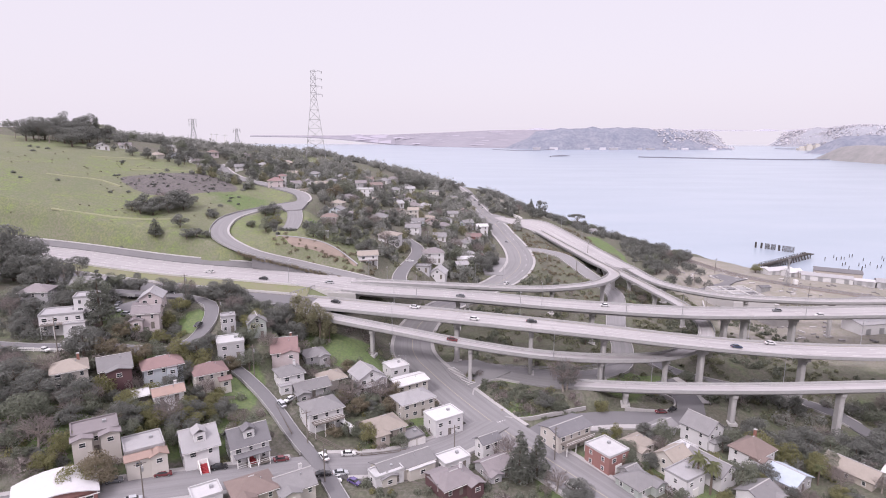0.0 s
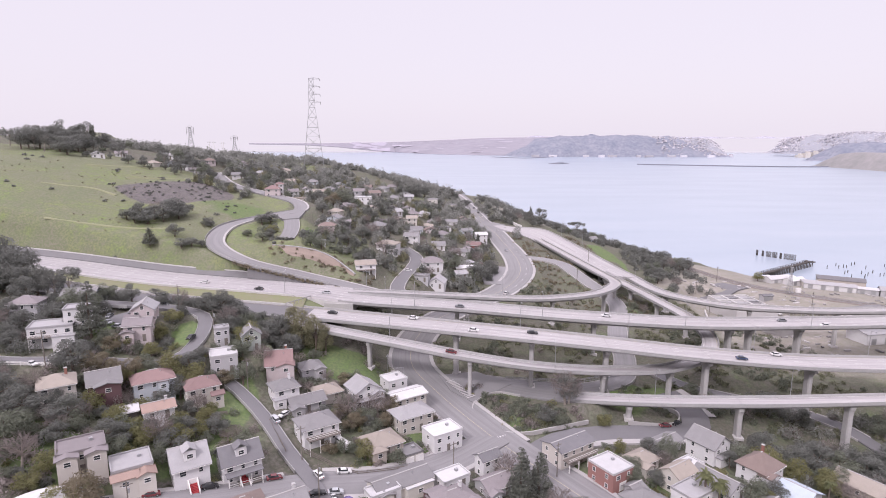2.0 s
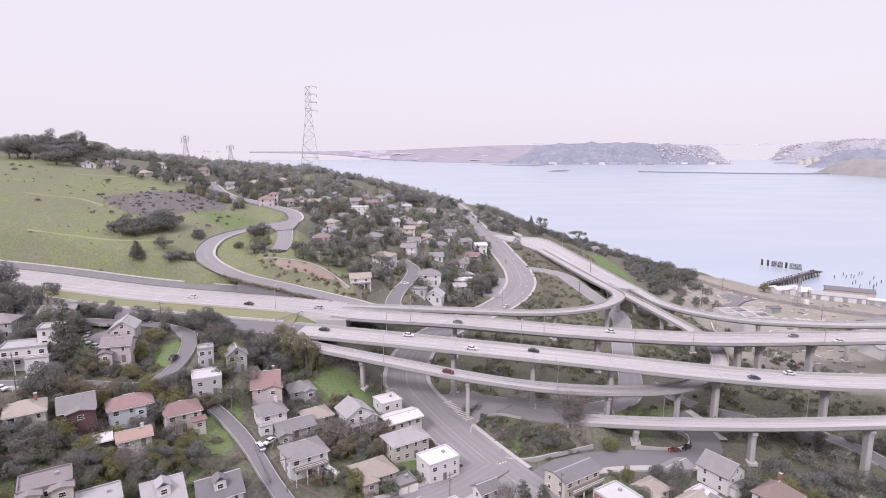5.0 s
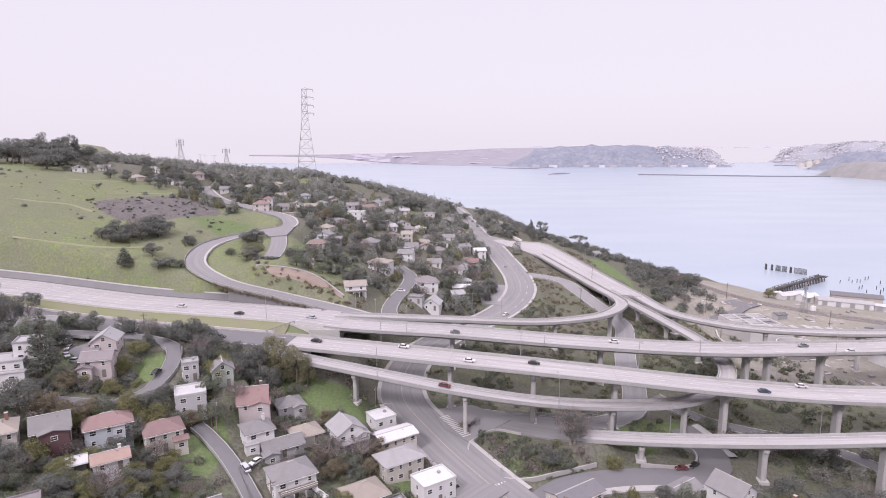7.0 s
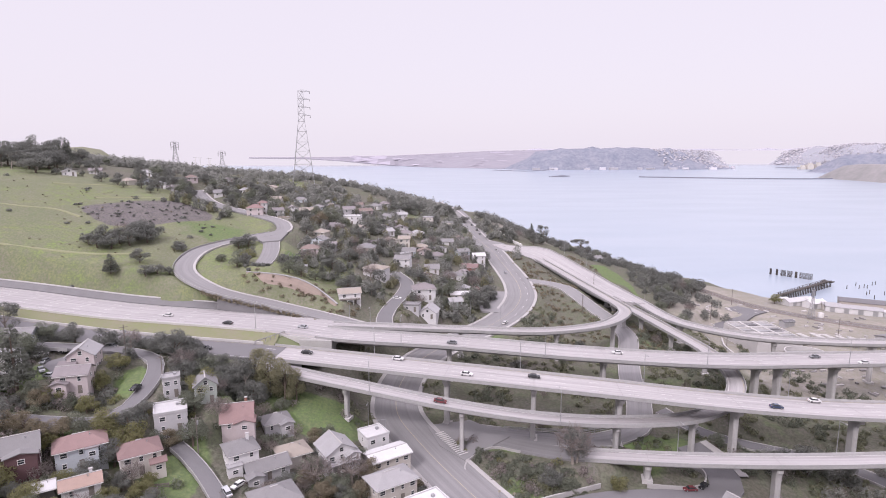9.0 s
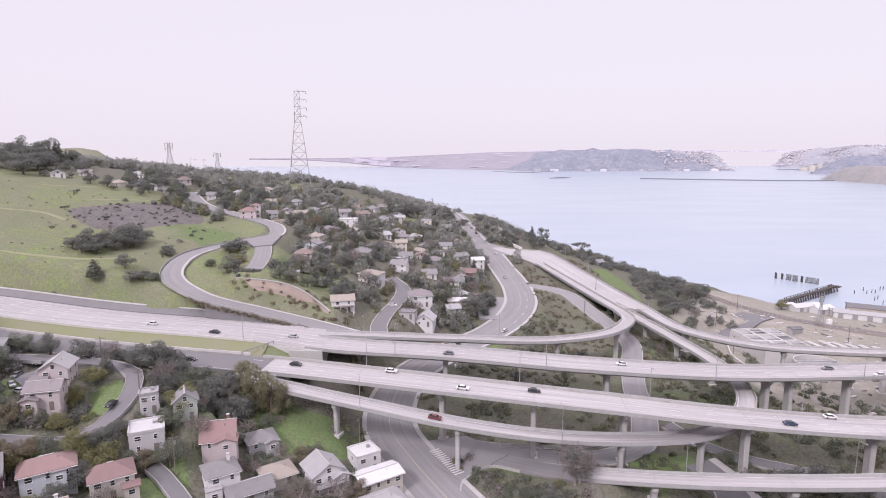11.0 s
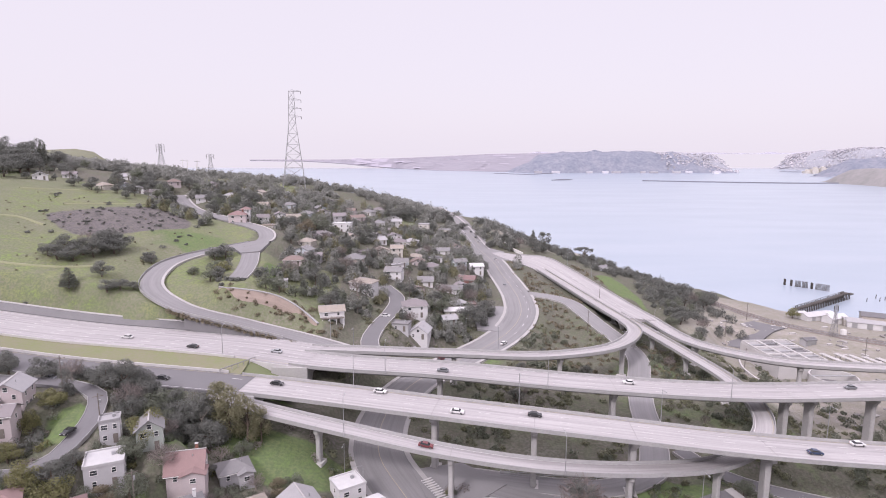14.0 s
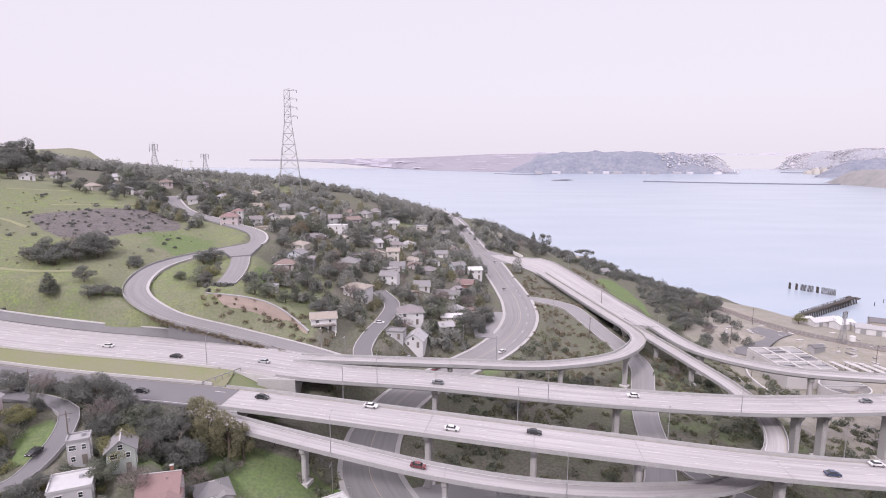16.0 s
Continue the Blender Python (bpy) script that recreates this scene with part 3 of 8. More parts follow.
def cover(x, y):
    """How much hill grass, bare ground and green lawn there is at a place."""
    hill = fade(-x, 70, 105) * fade(y, 226, 240) * (1 - fade(y, 372, 400))
    ru, rv = (x + 146) * 0.55 + (y - 331) * 0.83, (x + 146) * 0.83 - (y - 331) * 0.55
    hill = max(hill, 0.7 * fade(x, -112, -100) * (1 - fade(x, -40, -30)) * fade(y, 238, 243) * (1 - fade(y, 300, 320)))
    rubble = max(0, 1 - (ru / 33) ** 4 - (rv / 19) ** 4)
    strip = 1.5 - abs(y - 216.5 - (-x - 47) * 0.09) / 5 if x < -45 else 0
    knoll = max(0, 1 - ((x + 140) / 45) ** 2 - ((y - 492) / 24) ** 2) + max(0, 1 - ((x + 25) / 26) ** 2 - ((y - 470) / 22) ** 2) + max(0, 1 - ((x + 72) / 14) ** 2 - ((y - 462) / 14) ** 2)
    lot = fade(x - max(0, y - 330) * 0.35, 112, 135) * fade(y, 200, 235) * (1 - fade(y, 420, 450)) + 0.8 * fade(x, 20, 60) * fade(y, 480, 530)
    lawn = max(0, 1 - ((x + 30) / 14) ** 2 - ((y - 181) / 9) ** 2) + max(0, 1 - ((x + 46) / 14) ** 2 - ((y - 208) / 5) ** 2)
    lawn += max(0, 1 - ((x + 78.5) / 5) ** 2 - ((y - 176) / 9) ** 2)
    lawn += 0.8 * max(0, 1 - ((x + 63) / 6) ** 2 - ((y - 291) / 15) ** 2)
    lawn += max(0, 1 - ((x - 109) / 12) ** 2 - ((y - 388) / 46) ** 2) * 1.2 + 0.55 * max(0, 1 - ((x + 112) / 30) ** 2 - ((y - 322) / 24) ** 2) + max(0, 1 - ((x + 55) / 5) ** 2 - ((y - 150) / 16) ** 2)
    if -115 < x < 75 and 98 < y < 194:
        lawn += 0.45 * fade(noise.noise(Vector((x * 0.045, y * 0.045, 8.0))), -0.1, 0.25)
    if 20 < x < 150 and 160 < y < 300:
        lawn += 0.27 * fade(noise.noise(Vector((x * 0.03, y * 0.03, 5.0))), -0.15, 0.2)
    return min(1, max(hill, 0.9 * max(strip, 0), min(1, knoll * 2))), min(1, lot), min(1, lawn * 1.4), min(1, rubble * 1.5)


def build_ground():
    ny, nx = HEIGHT.shape
    rng = np.random.default_rng(5)
    rough = blur(rng.normal(0, 1, HEIGHT.shape), 2) * 0.35
    z = HEIGHT.copy()
    free = np.clip((ROAD_GAP - 3) / 4, 0, 1)
    z += rough * free
    # the land goes on, coarser, behind the camera and up the hill; to the shore side it sinks under the water
    ex = np.concatenate([[-3000, -1400, -800, -500, -400], gx, [380, 450, 700, 1500, 3000]])
    ey = np.concatenate([[-3000, -1400, -600, -250, -100, -40], gy])
    z = np.pad(z, ((6, 0), (5, 5)), mode="edge")
    z[:, :5] -= np.array([60, 40, 25, 12, 5])
    z[:, -5:] = np.minimum(z[:, -5:], np.array([1.0, -2, -6, -8, -8]))
    ny, nx = z.shape
    verts = [(float(x), float(y), float(z[j, i])) for j, y in enumerate(ey) for i, x in enumerate(ex)]
    faces = [(j * nx + i, j * nx + i + 1, (j + 1) * nx + i + 1, (j + 1) * nx + i) for j in range(ny - 1) for i in range(nx - 1)]
    me = bpy.data.meshes.new("ground")
    me.from_pydata(verts, [], faces)
    me.polygons.foreach_set("use_smooth", [True] * len(faces))
    tint = me.color_attributes.new("cover", "FLOAT_COLOR", "POINT")
    tint.data.foreach_set("color", [c for v in verts for c in cover(v[0], v[1])])
    me.materials.append(land_material())
    tagged(new("ground", me), "rolling land with green hillside, scrub and bare lots", "ground", kind="structure")


build_ground()
sea = Shape()
for i in range(12):
    for j in range(8):
        x0, y0, x1, y1 = -3600 + 600 * i, -940 + 600 * j, -3000 + 600 * i, -340 + 600 * j
        sea.add([(x0, y0, WATER), (x1, y0, WATER), (x1, y1, WATER), (x0, y1, WATER)], [(0, 1, 2, 3)])
tagged(part("water", sea, water_material()), "pale calm bay water with faint wind streaks", "water", kind="structure")


# ---- roads on the ground ----
def clear_runs(line, offset):
    """The stretches of a kerb that no other road crosses."""
    runs, run = [], []
    for p, n in zip(line, sides(line)):
        q = p + n * offset
        crossed = any(line[0] not in other and any((r.x - q.x) ** 2 + (r.y - q.y) ** 2 < (width - 0.6) ** 2 for r in other) for other, width in GROUND_ROADS)
        if crossed:
            runs, run = runs + [run], []
        else:
            run.append(p)
    return [r for r in runs + [run] if len(r) > 2]


def road(name, line, half, mat, label, kerbs=False, walk_width=0.0, lines=(), sides_at=(1, -1), far_half=None, edging=None, lip=0.3):
    top = far_half or half
    ob = tagged(lane_part(name, line, [(top, -0.7), (top, 0.05), (0, 0.12), (-half, 0.05), (-half, -0.7)], False, mat), label, "road", kind="structure")
    if kerbs:
        for s in sides_at:
            for run in clear_runs(line, s * (half + lip)):
                outer = s * (half + lip + walk_width)
                sec = [(s * half, -0.6), (s * half, 0.2), (outer, 0.22), (outer, -0.8)]
                part("kerb", sweep(run, sec if s < 0 else sec[::-1], False), edging or kerb_stone, ob, "concrete kerb")
    for offset, on, off, paint in lines:
        dashes(line, offset, on, off, ob, paint, 0.18, 0.14)
    return ob


SOLID = (1.0, 0.0)
road("road", stretch(WEST, -340, -34), 6.5, pavement_grey, "pale concrete freeway carriageway cut into the hillside", lines=[(o, 3, 7, white_line) for o in (-3.0, 0, 3.0, 6.2, 9.4)] + [(12.6, *SOLID, white_line), (-5.7, *SOLID, yellow_line)], far_half=14.0)
road("road", stretch(EAST, -340, -47), 6.4, asphalt_dark, "grey worn freeway carriageway below the grass strip", lines=[(5.6, *SOLID, yellow_line), (-5.8, *SOLID, white_line)])
road("road", VALLEY_ROAD, 6.8, asphalt, "grey asphalt valley road passing under the viaducts", True, 1.0, [(0, *SOLID, yellow_line)])
for o in (3.3,):
    dashes([p for p in VALLEY_ROAD if 270 < p.y < 430], o, 2, 9, bpy.data.objects["road.002"], white_line, 0.18, 0.14)
road("road", FRONTAGE, 3.8, asphalt_pale, "narrow asphalt frontage road under the viaducts", True)
road("road", HAIRPIN, 3.6, asphalt, "grey asphalt hairpin road on the green hill", True, 0.7, (), (-1,))
road("road", STUB, 3.6, asphalt, "short asphalt spur above the cut bank", True, sides_at=(1,))
road("road", SIDE_STREET, 3.0, asphalt_dark, "narrow residential street climbing between gardens", True)
road("road", CUL_DE_SAC, 4.2, asphalt_dark, "asphalt turning loop below the front ramp", True, 2.2, (), (-1,))
road("road", LOWER_LANE, 2.6, asphalt_dark, "narrow asphalt lane running down into the gully", True)
road("road", HILL_STREET, 1.7, asphalt_dark, "narrow residential street climbing the hillside", True, edging=soiled_concrete, lip=0.18)
road("road", TERRACE, 2.0, asphalt_dark, "narrow asphalt street winding down past hillside houses", True, edging=soiled_concrete, lip=0.14)
road("road", HILL_COURT, 5.5, asphalt, "small asphalt parking court on the hillside")
road("road", [p + Vector((3.0, 0, 0.06)) for p in VALLEY_ROAD if 478 < p.y < 650], 8.6, asphalt, "broad road climbing over the ridge", lines=[(0, *SOLID, yellow_line), (4.2, *SOLID, white_line), (-4.2, *SOLID, white_line)])
road("road", CAR_PARK, 6.5, asphalt_dark, "small asphalt parking court among houses")
road("road", CROSS_STREET, 5.0, asphalt, "asphalt residential cross street lined with parked cars", True, 1.2)
road("road", FRONT_RAMP[:11], 3.3, asphalt, "pale ramp leaving the street junction")
apron = [(31, 436, 31.0), (50, 437, 30.6), (46, 450, 31.05), (50, 466, 31.5), (40, 478, 32.3), (27, 470, 32.05)]
tagged(part("road", Shape().add(apron + [(x, y, z - 2) for x, y, z in apron], [tuple(range(6))] + [(i, i + 6, (i + 1) % 6 + 6, (i + 1) % 6) for i in range(6)]), asphalt_pale), "broad asphalt junction at the top of the valley road", "road", kind="structure")

mouth = [(-1, 192, 20.62), (12, 196.5, 20.1), (23, 187, 19.62), (17.6, 181.8, 19.5), (12.6, 178, 19.36), (9.6, 174.6, 19.2), (3, 181, 19.95)]
tagged(part("road", Shape().add(mouth + [(x, y, z - 2) for x, y, z in mouth], [tuple(range(6, -1, -1))] + [(i, (i + 1) % 7, (i + 1) % 7 + 7, i + 7) for i in range(7)]), asphalt_pale), "worn asphalt junction at the foot of the ramp", "road", kind="structure")

lot = [(20.5, 323, 29.75), (36.8, 322, 29.42), (35.2, 302, 28.58), (31, 288, 27.75), (21, 290, 28.2)]
tagged(part("road", Shape().add(lot + [(x, y, z - 2) for x, y, z in lot], [tuple(range(4, -1, -1))] + [(i, (i + 1) % 5, (i + 1) % 5 + 5, i + 5) for i in range(5)]), asphalt_pale), "worn asphalt parking lot beside the valley road", "road", kind="structure")
spur_mouth = [(-93, 305, 59.1), (-96.5, 310, 59.0), (-88, 318.5, 60.05), (-79, 331, 60.5), (-74.5, 323, 60.2), (-74, 306, 58.75), (-81.5, 303, 58.5), (-85, 307.5, 59.2)]
tagged(part("road", Shape().add(spur_mouth + [(x, y, z - 2) for x, y, z in spur_mouth], [tuple(range(7, -1, -1))] + [(i, (i + 1) % 8, (i + 1) % 8 + 8, i + 8) for i in range(8)]), asphalt), "broad asphalt fork where the spur leaves the hairpin", "road", kind="structure")
isle = curve([(56.7, 169.2, 15.3), (64, 169, 14.7), (70.5, 170, 14.3), (73.9, 173.3, 14.3), (74.6, 177.5, 14.5), (71.5, 180.2, 15)], 1.5)
tagged(part("kerb", sweep(isle, [(0.2, -1.0), (0.2, 0.3), (-0.2, 0.3), (-0.2, -1.0)]), kerb_stone), "pale kerb of the planted bed inside the turning loop", "kerb", kind="structure")

# grass between the two carriageways, and the kerb round the planted island
verge = Shape()
low, high = stretch(EAST, -338, -50), stretch(WEST, -338, -50)
count = min(len(low), len(high))
nl, nh = sides(low), sides(high)
grid = []
for i in range(count):
    a = low[round(i * (len(low) - 1) / (count - 1))] + nl[0] * 6.3 + Vector((0, 0, 0.02))
    b = high[round(i * (len(high) - 1) / (count - 1))] - nh[0] * 6.8 + Vector((0, 0, 0.05))
    for k in range(6):
        t = k / 5
        sag = -0.35 * math.sin(math.pi * t) + 0.10 * noise.noise(Vector((i * 0.7, k * 0.9, 2.0)))
        grid.append(a.lerp(b, t) + Vector((0, 0, sag if 0 < k < 5 else 0)))
verge.add(grid, [(i * 6 + k, i * 6 + 6 + k, i * 6 + 7 + k, i * 6 + k + 1) for i in range(count - 1) for k in range(5)])
verge_grass = material("verge_grass", (0.168, 0.19, 0.085), 0.95, (0.2, 0.182, 0.132), 0.07, 0.8, 0.05, amount=1.2)
tagged(part("verge", verge, verge_grass, smooth=True), "strip of yellow-green grass between the carriageways", "verge", kind="structure")
ring = curve([(25, 178.6, 19.4), (17.6, 181.2, 19.3), (12.8, 177.8, 19.05), (10.0, 174.1, 18.75), (9.5, 170.5, 18.4), (11.3, 166.9, 18.05), (14.9, 161.3, 17.65), (18.3, 158.8, 17.4), (23.7, 158.6, 17.3), (32, 161.6, 17.2), (44, 167.2, 16.6)], 1.5)
tagged(part("kerb", sweep(ring, [(0.2, -1.0), (0.2, 0.28), (-0.2, 0.28), (-0.2, -1.0)]), kerb_stone), "pale rounded kerb of the planted traffic island", "kerb", kind="structure")

slope = Shape()
for i in range(9):
    x = -54 + 2.3 * i
    e = min(EAST, key=lambda q: abs(q.x - x))
    w = min(WEST, key=lambda q: abs(q.x - x))
    for t in (0.0, 0.5, 1.0):
        slope.v.append((x, e.y + 6.2 + (w.y - 6.5 - e.y - 6.2) * t, e.z + (w.z - e.z) * t - 0.1 - 0.30 * 2.2 * max(0, i - 0.5) - 0.25 * math.sin(math.pi * t)))
slope.f = [(i * 3 + k, i * 3 + 3 + k, i * 3 + 4 + k, i * 3 + k + 1) for i in range(8) for k in range(2)]
slope.m = [0] * len(slope.f)
tagged(part("bank", slope, material("bright_bank_grass", (0.125, 0.165, 0.07), 0.95, (0.15, 0.15, 0.09), 0.2, 1.5, 0.05), smooth=True), "bright green grass bank falling between the viaducts", "bank", kind="structure")


wedge_rail = thing("guard_rail", "dark weathered guard rail across the end of the grass strip", "guard rail")
a, b = Vector((-57, 211.6, 39.4)), Vector((-50, 221.4, 39.6))
part("rail", sweep([a, b], [(0.06, 0.55), (0.06, 0.85), (-0.06, 0.85), (-0.06, 0.55)]), soiled_concrete, wedge_rail)
for k in range(7):
    p = a.lerp(b, k / 6)
    part("post", Shape().box((p.x, p.y, p.z), (0.18, 0.18, 1.6), 45), soiled_concrete, wedge_rail)


# ---- viaducts ----
def pier(parent, x, y, top, turn, wide, deep, cap):
    """A concrete column with a flared head and a footing block."""
    base = ground(x, y)
    h = top - base + 1.0
    if h < 2.5:
        return
    s = Shape()
    a = radians(turn)
    def ring(w, d, z):
        c = min(w, d) * 0.22
        pts = [(-w / 2 + c, -d / 2), (w / 2 - c, -d / 2), (w / 2, -d / 2 + c), (w / 2, d / 2 - c), (w / 2 - c, d / 2), (-w / 2 + c, d / 2), (-w / 2, d / 2 - c), (-w / 2, -d / 2 + c)]
        return [(x + math.cos(a) * p - math.sin(a) * q, y + math.sin(a) * p + math.cos(a) * q, z) for p, q in pts]
    rings = [ring(wide, deep, base - 1.5), ring(wide, deep, top - 2.6), ring(wide * 1.08, deep + (cap - deep) * 0.35, top - 1.5), ring(wide * 1.15, cap, top - 0.9), ring(wide * 1.15, cap, top)]
    vs = [p for r in rings for p in r]
    fs = [tuple(range(7, -1, -1)), tuple(range(32, 40))]
    for k in range(4):
        fs += [(k * 8 + i, k * 8 + (i + 1) % 8, k * 8 + 8 + (i + 1) % 8, k * 8 + 8 + i) for i in range(8)]
    s.add(vs, fs)
    p = part("pier", s, concrete, parent)
    part("footing", Shape().box((x, y, base + 0.1), (wide + 1.2, deep + 1.2, 0.9), turn), pale_concrete, p)


def viaduct(line, half, depth, label, piers=(), wide=1.8, deep=3.0, cap=6.0, lines=(), parapet=0.72):
    """A box-girder deck with parapets, joints, markings and piers."""
    ob = thing("viaduct", label, "viaduct")
    t = 0.32
    g = half * 0.62
    lane_part("deck", line, [(half, -0.05), (half, -t), (g, -0.6), (g * 0.8, -depth), (-g * 0.8, -depth), (-g, -0.6), (-half, -t), (-half, -0.05), (0, 0.06)], True, pavement_grey, ob)
    for s in (1, -1):
        a, b = s * (half + 0.02), s * (half - 0.34)
        sec = [(a, -0.36), (a, parapet), (s * (half - 0.2), parapet), (b, -0.03)]
        part("parapet", sweep(line, sec if s < 0 else sec[::-1]), soiled_concrete, ob, "weathered concrete parapet")
    for offset, on, off, paint in lines:
        dashes(line, offset, on, off, ob, paint, 0.18, 0.09)
    nrm = sides(line)
    for px, py in piers:
        i = min(range(len(line)), key=lambda k: (line[k].x - px) ** 2 + (line[k].y - py) ** 2)
        p, n = line[i], nrm[i]
        turn = math.degrees(math.atan2(n.y, n.x)) - 90
        pier(ob, p.x, p.y, p.z - depth, turn, wide, deep, cap)
        j = Shape()
        d = Vector((n.y, -n.x, 0)) * 0.09
        up = Vector((0, 0, 0.10))
        j.add([p + n * (half - 0.4) - d + up, p - n * (half - 0.4) - d + up, p - n * (half - 0.4) + d + up, p + n * (half - 0.4) + d + up], [(0, 1, 2, 3)])
        part("expansion_joint", j, joint_dark, ob)
    return ob


FREEWAY_LINES = [(o, 3, 7, white_line) for o in (-2.9, 0, 2.9)]
viaduct(stretch(WEST, -40, 345), 6.3, 1.9, "long concrete freeway viaduct on tall slab piers, far carriageway", [(6, 223), (59.5, 219), (109.5, 220), (118.5, 221), (140, 223), (205, 232)], 1.5, 3.2, 5.5, FREEWAY_LINES + [(5.6, *SOLID, white_line), (-5.6, *SOLID, yellow_line)])
viaduct(stretch(EAST, -54, 345), 6.2, 1.7, "long concrete freeway viaduct on single piers, near carriageway", [(5, 195), (29, 191), (56, 188), (87, 186), (119, 185), (160, 186), (205, 187)], 1.5, 3.0, 7, FREEWAY_LINES + [(5.5, *SOLID, yellow_line), (-5.5, *SOLID, white_line)])
viaduct([p for p in ON_RAMP if p.x > -58], 2.9, 1.2, "narrow curved concrete ramp viaduct diving under the freeway", [(-22, 187), (8, 180), (52, 182), (75, 186), (104, 246), (100, 268), (95, 290)], 1.2, 1.8, 3.4, [(2.2, *SOLID, white_line), (-2.2, *SOLID, yellow_line)])
viaduct(FRONT_RAMP[9:], 3.0, 1.4, "concrete ramp viaduct rising from the street junction", [(58, 172), (90, 168), (122, 167), (160, 168), (200, 170)], 1.5, 2.8, 4.0, [(2.3, *SOLID, white_line), (-2.3, *SOLID, yellow_line)])
viaduct([p for p in LOOP if p.x < 66 or p.y < 314], 2.9, 1.2, "tightly curved concrete loop ramp on slender piers", [(10, 240), (46, 245), (72, 259), (84, 282), (86, 304)], 1.2, 1.7, 3.4, [(2.2, *SOLID, white_line), (-2.2, *SOLID, yellow_line)])
viaduct([p for p in BLUFF_ROAD if p.y <= 318], 3.4, 1.3, "curved concrete ramp viaduct above the waterfront works", [(103, 308), (111, 280), (139, 260), (172, 253), (215, 250)], 1.4, 2.0, 4, [(0, 3, 6, white_line), (2.7, *SOLID, white_line), (-2.7, *SOLID, yellow_line)])

# the broad deck on which the loop and the bluff ramp run together up to the junction
def crossing(line, y):
    """The point of a northbound line at a distance ahead."""
    a, b = next((a, b) for a, b in zip(line, line[1:]) if (a.y - y) * (b.y - y) <= 0 and a.y != b.y)
    return a.lerp(b, (y - a.y) / (b.y - a.y))


reach = [float(y) for y in range(312, 409, 4)]
left = [crossing(LOOP[40:], y) + Vector((-2.9, 0, 0)) for y in reach]
right = [crossing(BLUFF_ROAD, y) + Vector((3.5, 0, 0)) for y in reach]
left += [Vector(p) for p in ((63, 418, 29.1), (56.5, 428, 30.1), (49.5, 439, 30.9), (44, 449, 31.25), (40, 461, 31.6))]
right += [Vector(p) for p in ((84, 422, 29.9), (80, 440, 30.5), (74, 449.5, 30.9), (60, 453.5, 31.25), (47, 463, 31.6))]
fork = thing("viaduct", "broad pale concrete deck where the loop and the bluff ramp join", "viaduct")
slab = Shape()
for a, b in zip(left, right):
    slab.v += [tuple(a), tuple(a.lerp(b, 0.5) + Vector((0, 0, 0.08))), tuple(b), tuple(b - Vector((0, 0, 0.4))), tuple(b - Vector((1.2, 0, 1.3))), tuple(a - Vector((-1.2, 0, 1.3))), tuple(a - Vector((0, 0, 0.4)))]
slab.f = [(i * 7 + k, i * 7 + (k + 1) % 7, i * 7 + 7 + (k + 1) % 7, i * 7 + 7 + k) for i in range(len(left) - 1) for k in range(7)] + [tuple(range(7)), tuple(range(len(left) * 7 - 1, len(left) * 7 - 8, -1))]
slab.m = [0] * len(slab.f)
deck = part("deck", slab, pavement_grey, fork)
along = deck.data.attributes.new("lane", "FLOAT_VECTOR", "POINT")
along.data.foreach_set("vector", [c for i in range(len(left)) for o in (-8, 0, 8, 8, 7, -7, -8) for c in (4.0 * i, o, 0.0)])
for edge, s in ((left[:25], 1), (right[:-1], -1)):
    sec = [(0.05 * s, -0.4), (0.05 * s, 0.72), (-0.12 * s, 0.72), (-0.3 * s, 0.0)]
    part("parapet", sweep(edge[::-1] if s < 0 else edge, [(o * s, h) for o, h in sec] if s < 0 else sec), soiled_concrete, fork)
for t in (0.3, 0.62):
    dashes([a.lerp(b, t) for a, b in zip(left, right)], 0, 3, 6, fork, white_line, 0.18, 0.1)
for y in (324, 342):
    for t in (0.22, 0.78):
        p = crossing(LOOP[40:], y).lerp(crossing(BLUFF_ROAD, y), t)
        pier(fork, p.x, p.y, p.z - 1.2, 0, 1.4, 1.6, 3.0)

# end walls where the freeway decks leave the bank
for line, x0, half in ((WEST, -36, 6.3), (EAST, -42, 6.2)):
    p = min(line, key=lambda q: abs(q.x - x0))
    w = Shape().box((p.x, p.y, p.z - 6.2), (1.4, half * 2, 11.0), -4)
    w.box((p.x - 5, p.y - half, p.z - 5.2), (11, 0.6, 10.2), -4).box((p.x - 5, p.y + half, p.z - 5.2), (11, 0.6, 10.2), -4)
    tagged(part("abutment_wall", w, concrete), "concrete abutment wall at the end of the viaduct", "wall", kind="structure")

wing = stretch(WEST, -57, -34)
tagged(part("wing_wall", sweep(wing, [(-6.2, -0.05), (-6.75, -0.05), (-6.75, -9.0), (-6.2, -9.0)]), pale_concrete), "pale concrete wing wall beside the grass bank", "wall", kind="structure")
# sloping wall and rail on the uphill side of the freeway
up = stretch(WEST, -330, -50)
slab, cap = Shape(), Shape()
nup = sides(up)
for shape, section in ((slab, [(14.2, -0.6), (14.2, 0.3), (14.7, 0.6), (17.3, 2.0), (17.6, 2.1), (17.9, -0.6)]), (cap, [(17.25, 1.8), (17.25, 2.35), (17.75, 2.35), (17.9, 0.2)])):
    vs = []
    for p, q in zip(up, nup):
        k = min(1.0, max(0.0, (-60 - p.x) / 26))
        vs += [p + q * (14.0 + (o - 14.0) * (0.15 + 0.85 * k)) + Vector((0, 0, h * k if h > 0 else h)) for o, h in section]
    m = len(section)
    shape.add(vs, [(i * m + j, i * m + j + 1, i * m + m + j + 1, i * m + m + j) for i in range(len(up) - 1) for j in range(m - 1)])
tagged(part("retaining_wall", slab, dark_slab), "low grey sloping concrete retaining wall beside the freeway", "wall", kind="structure")
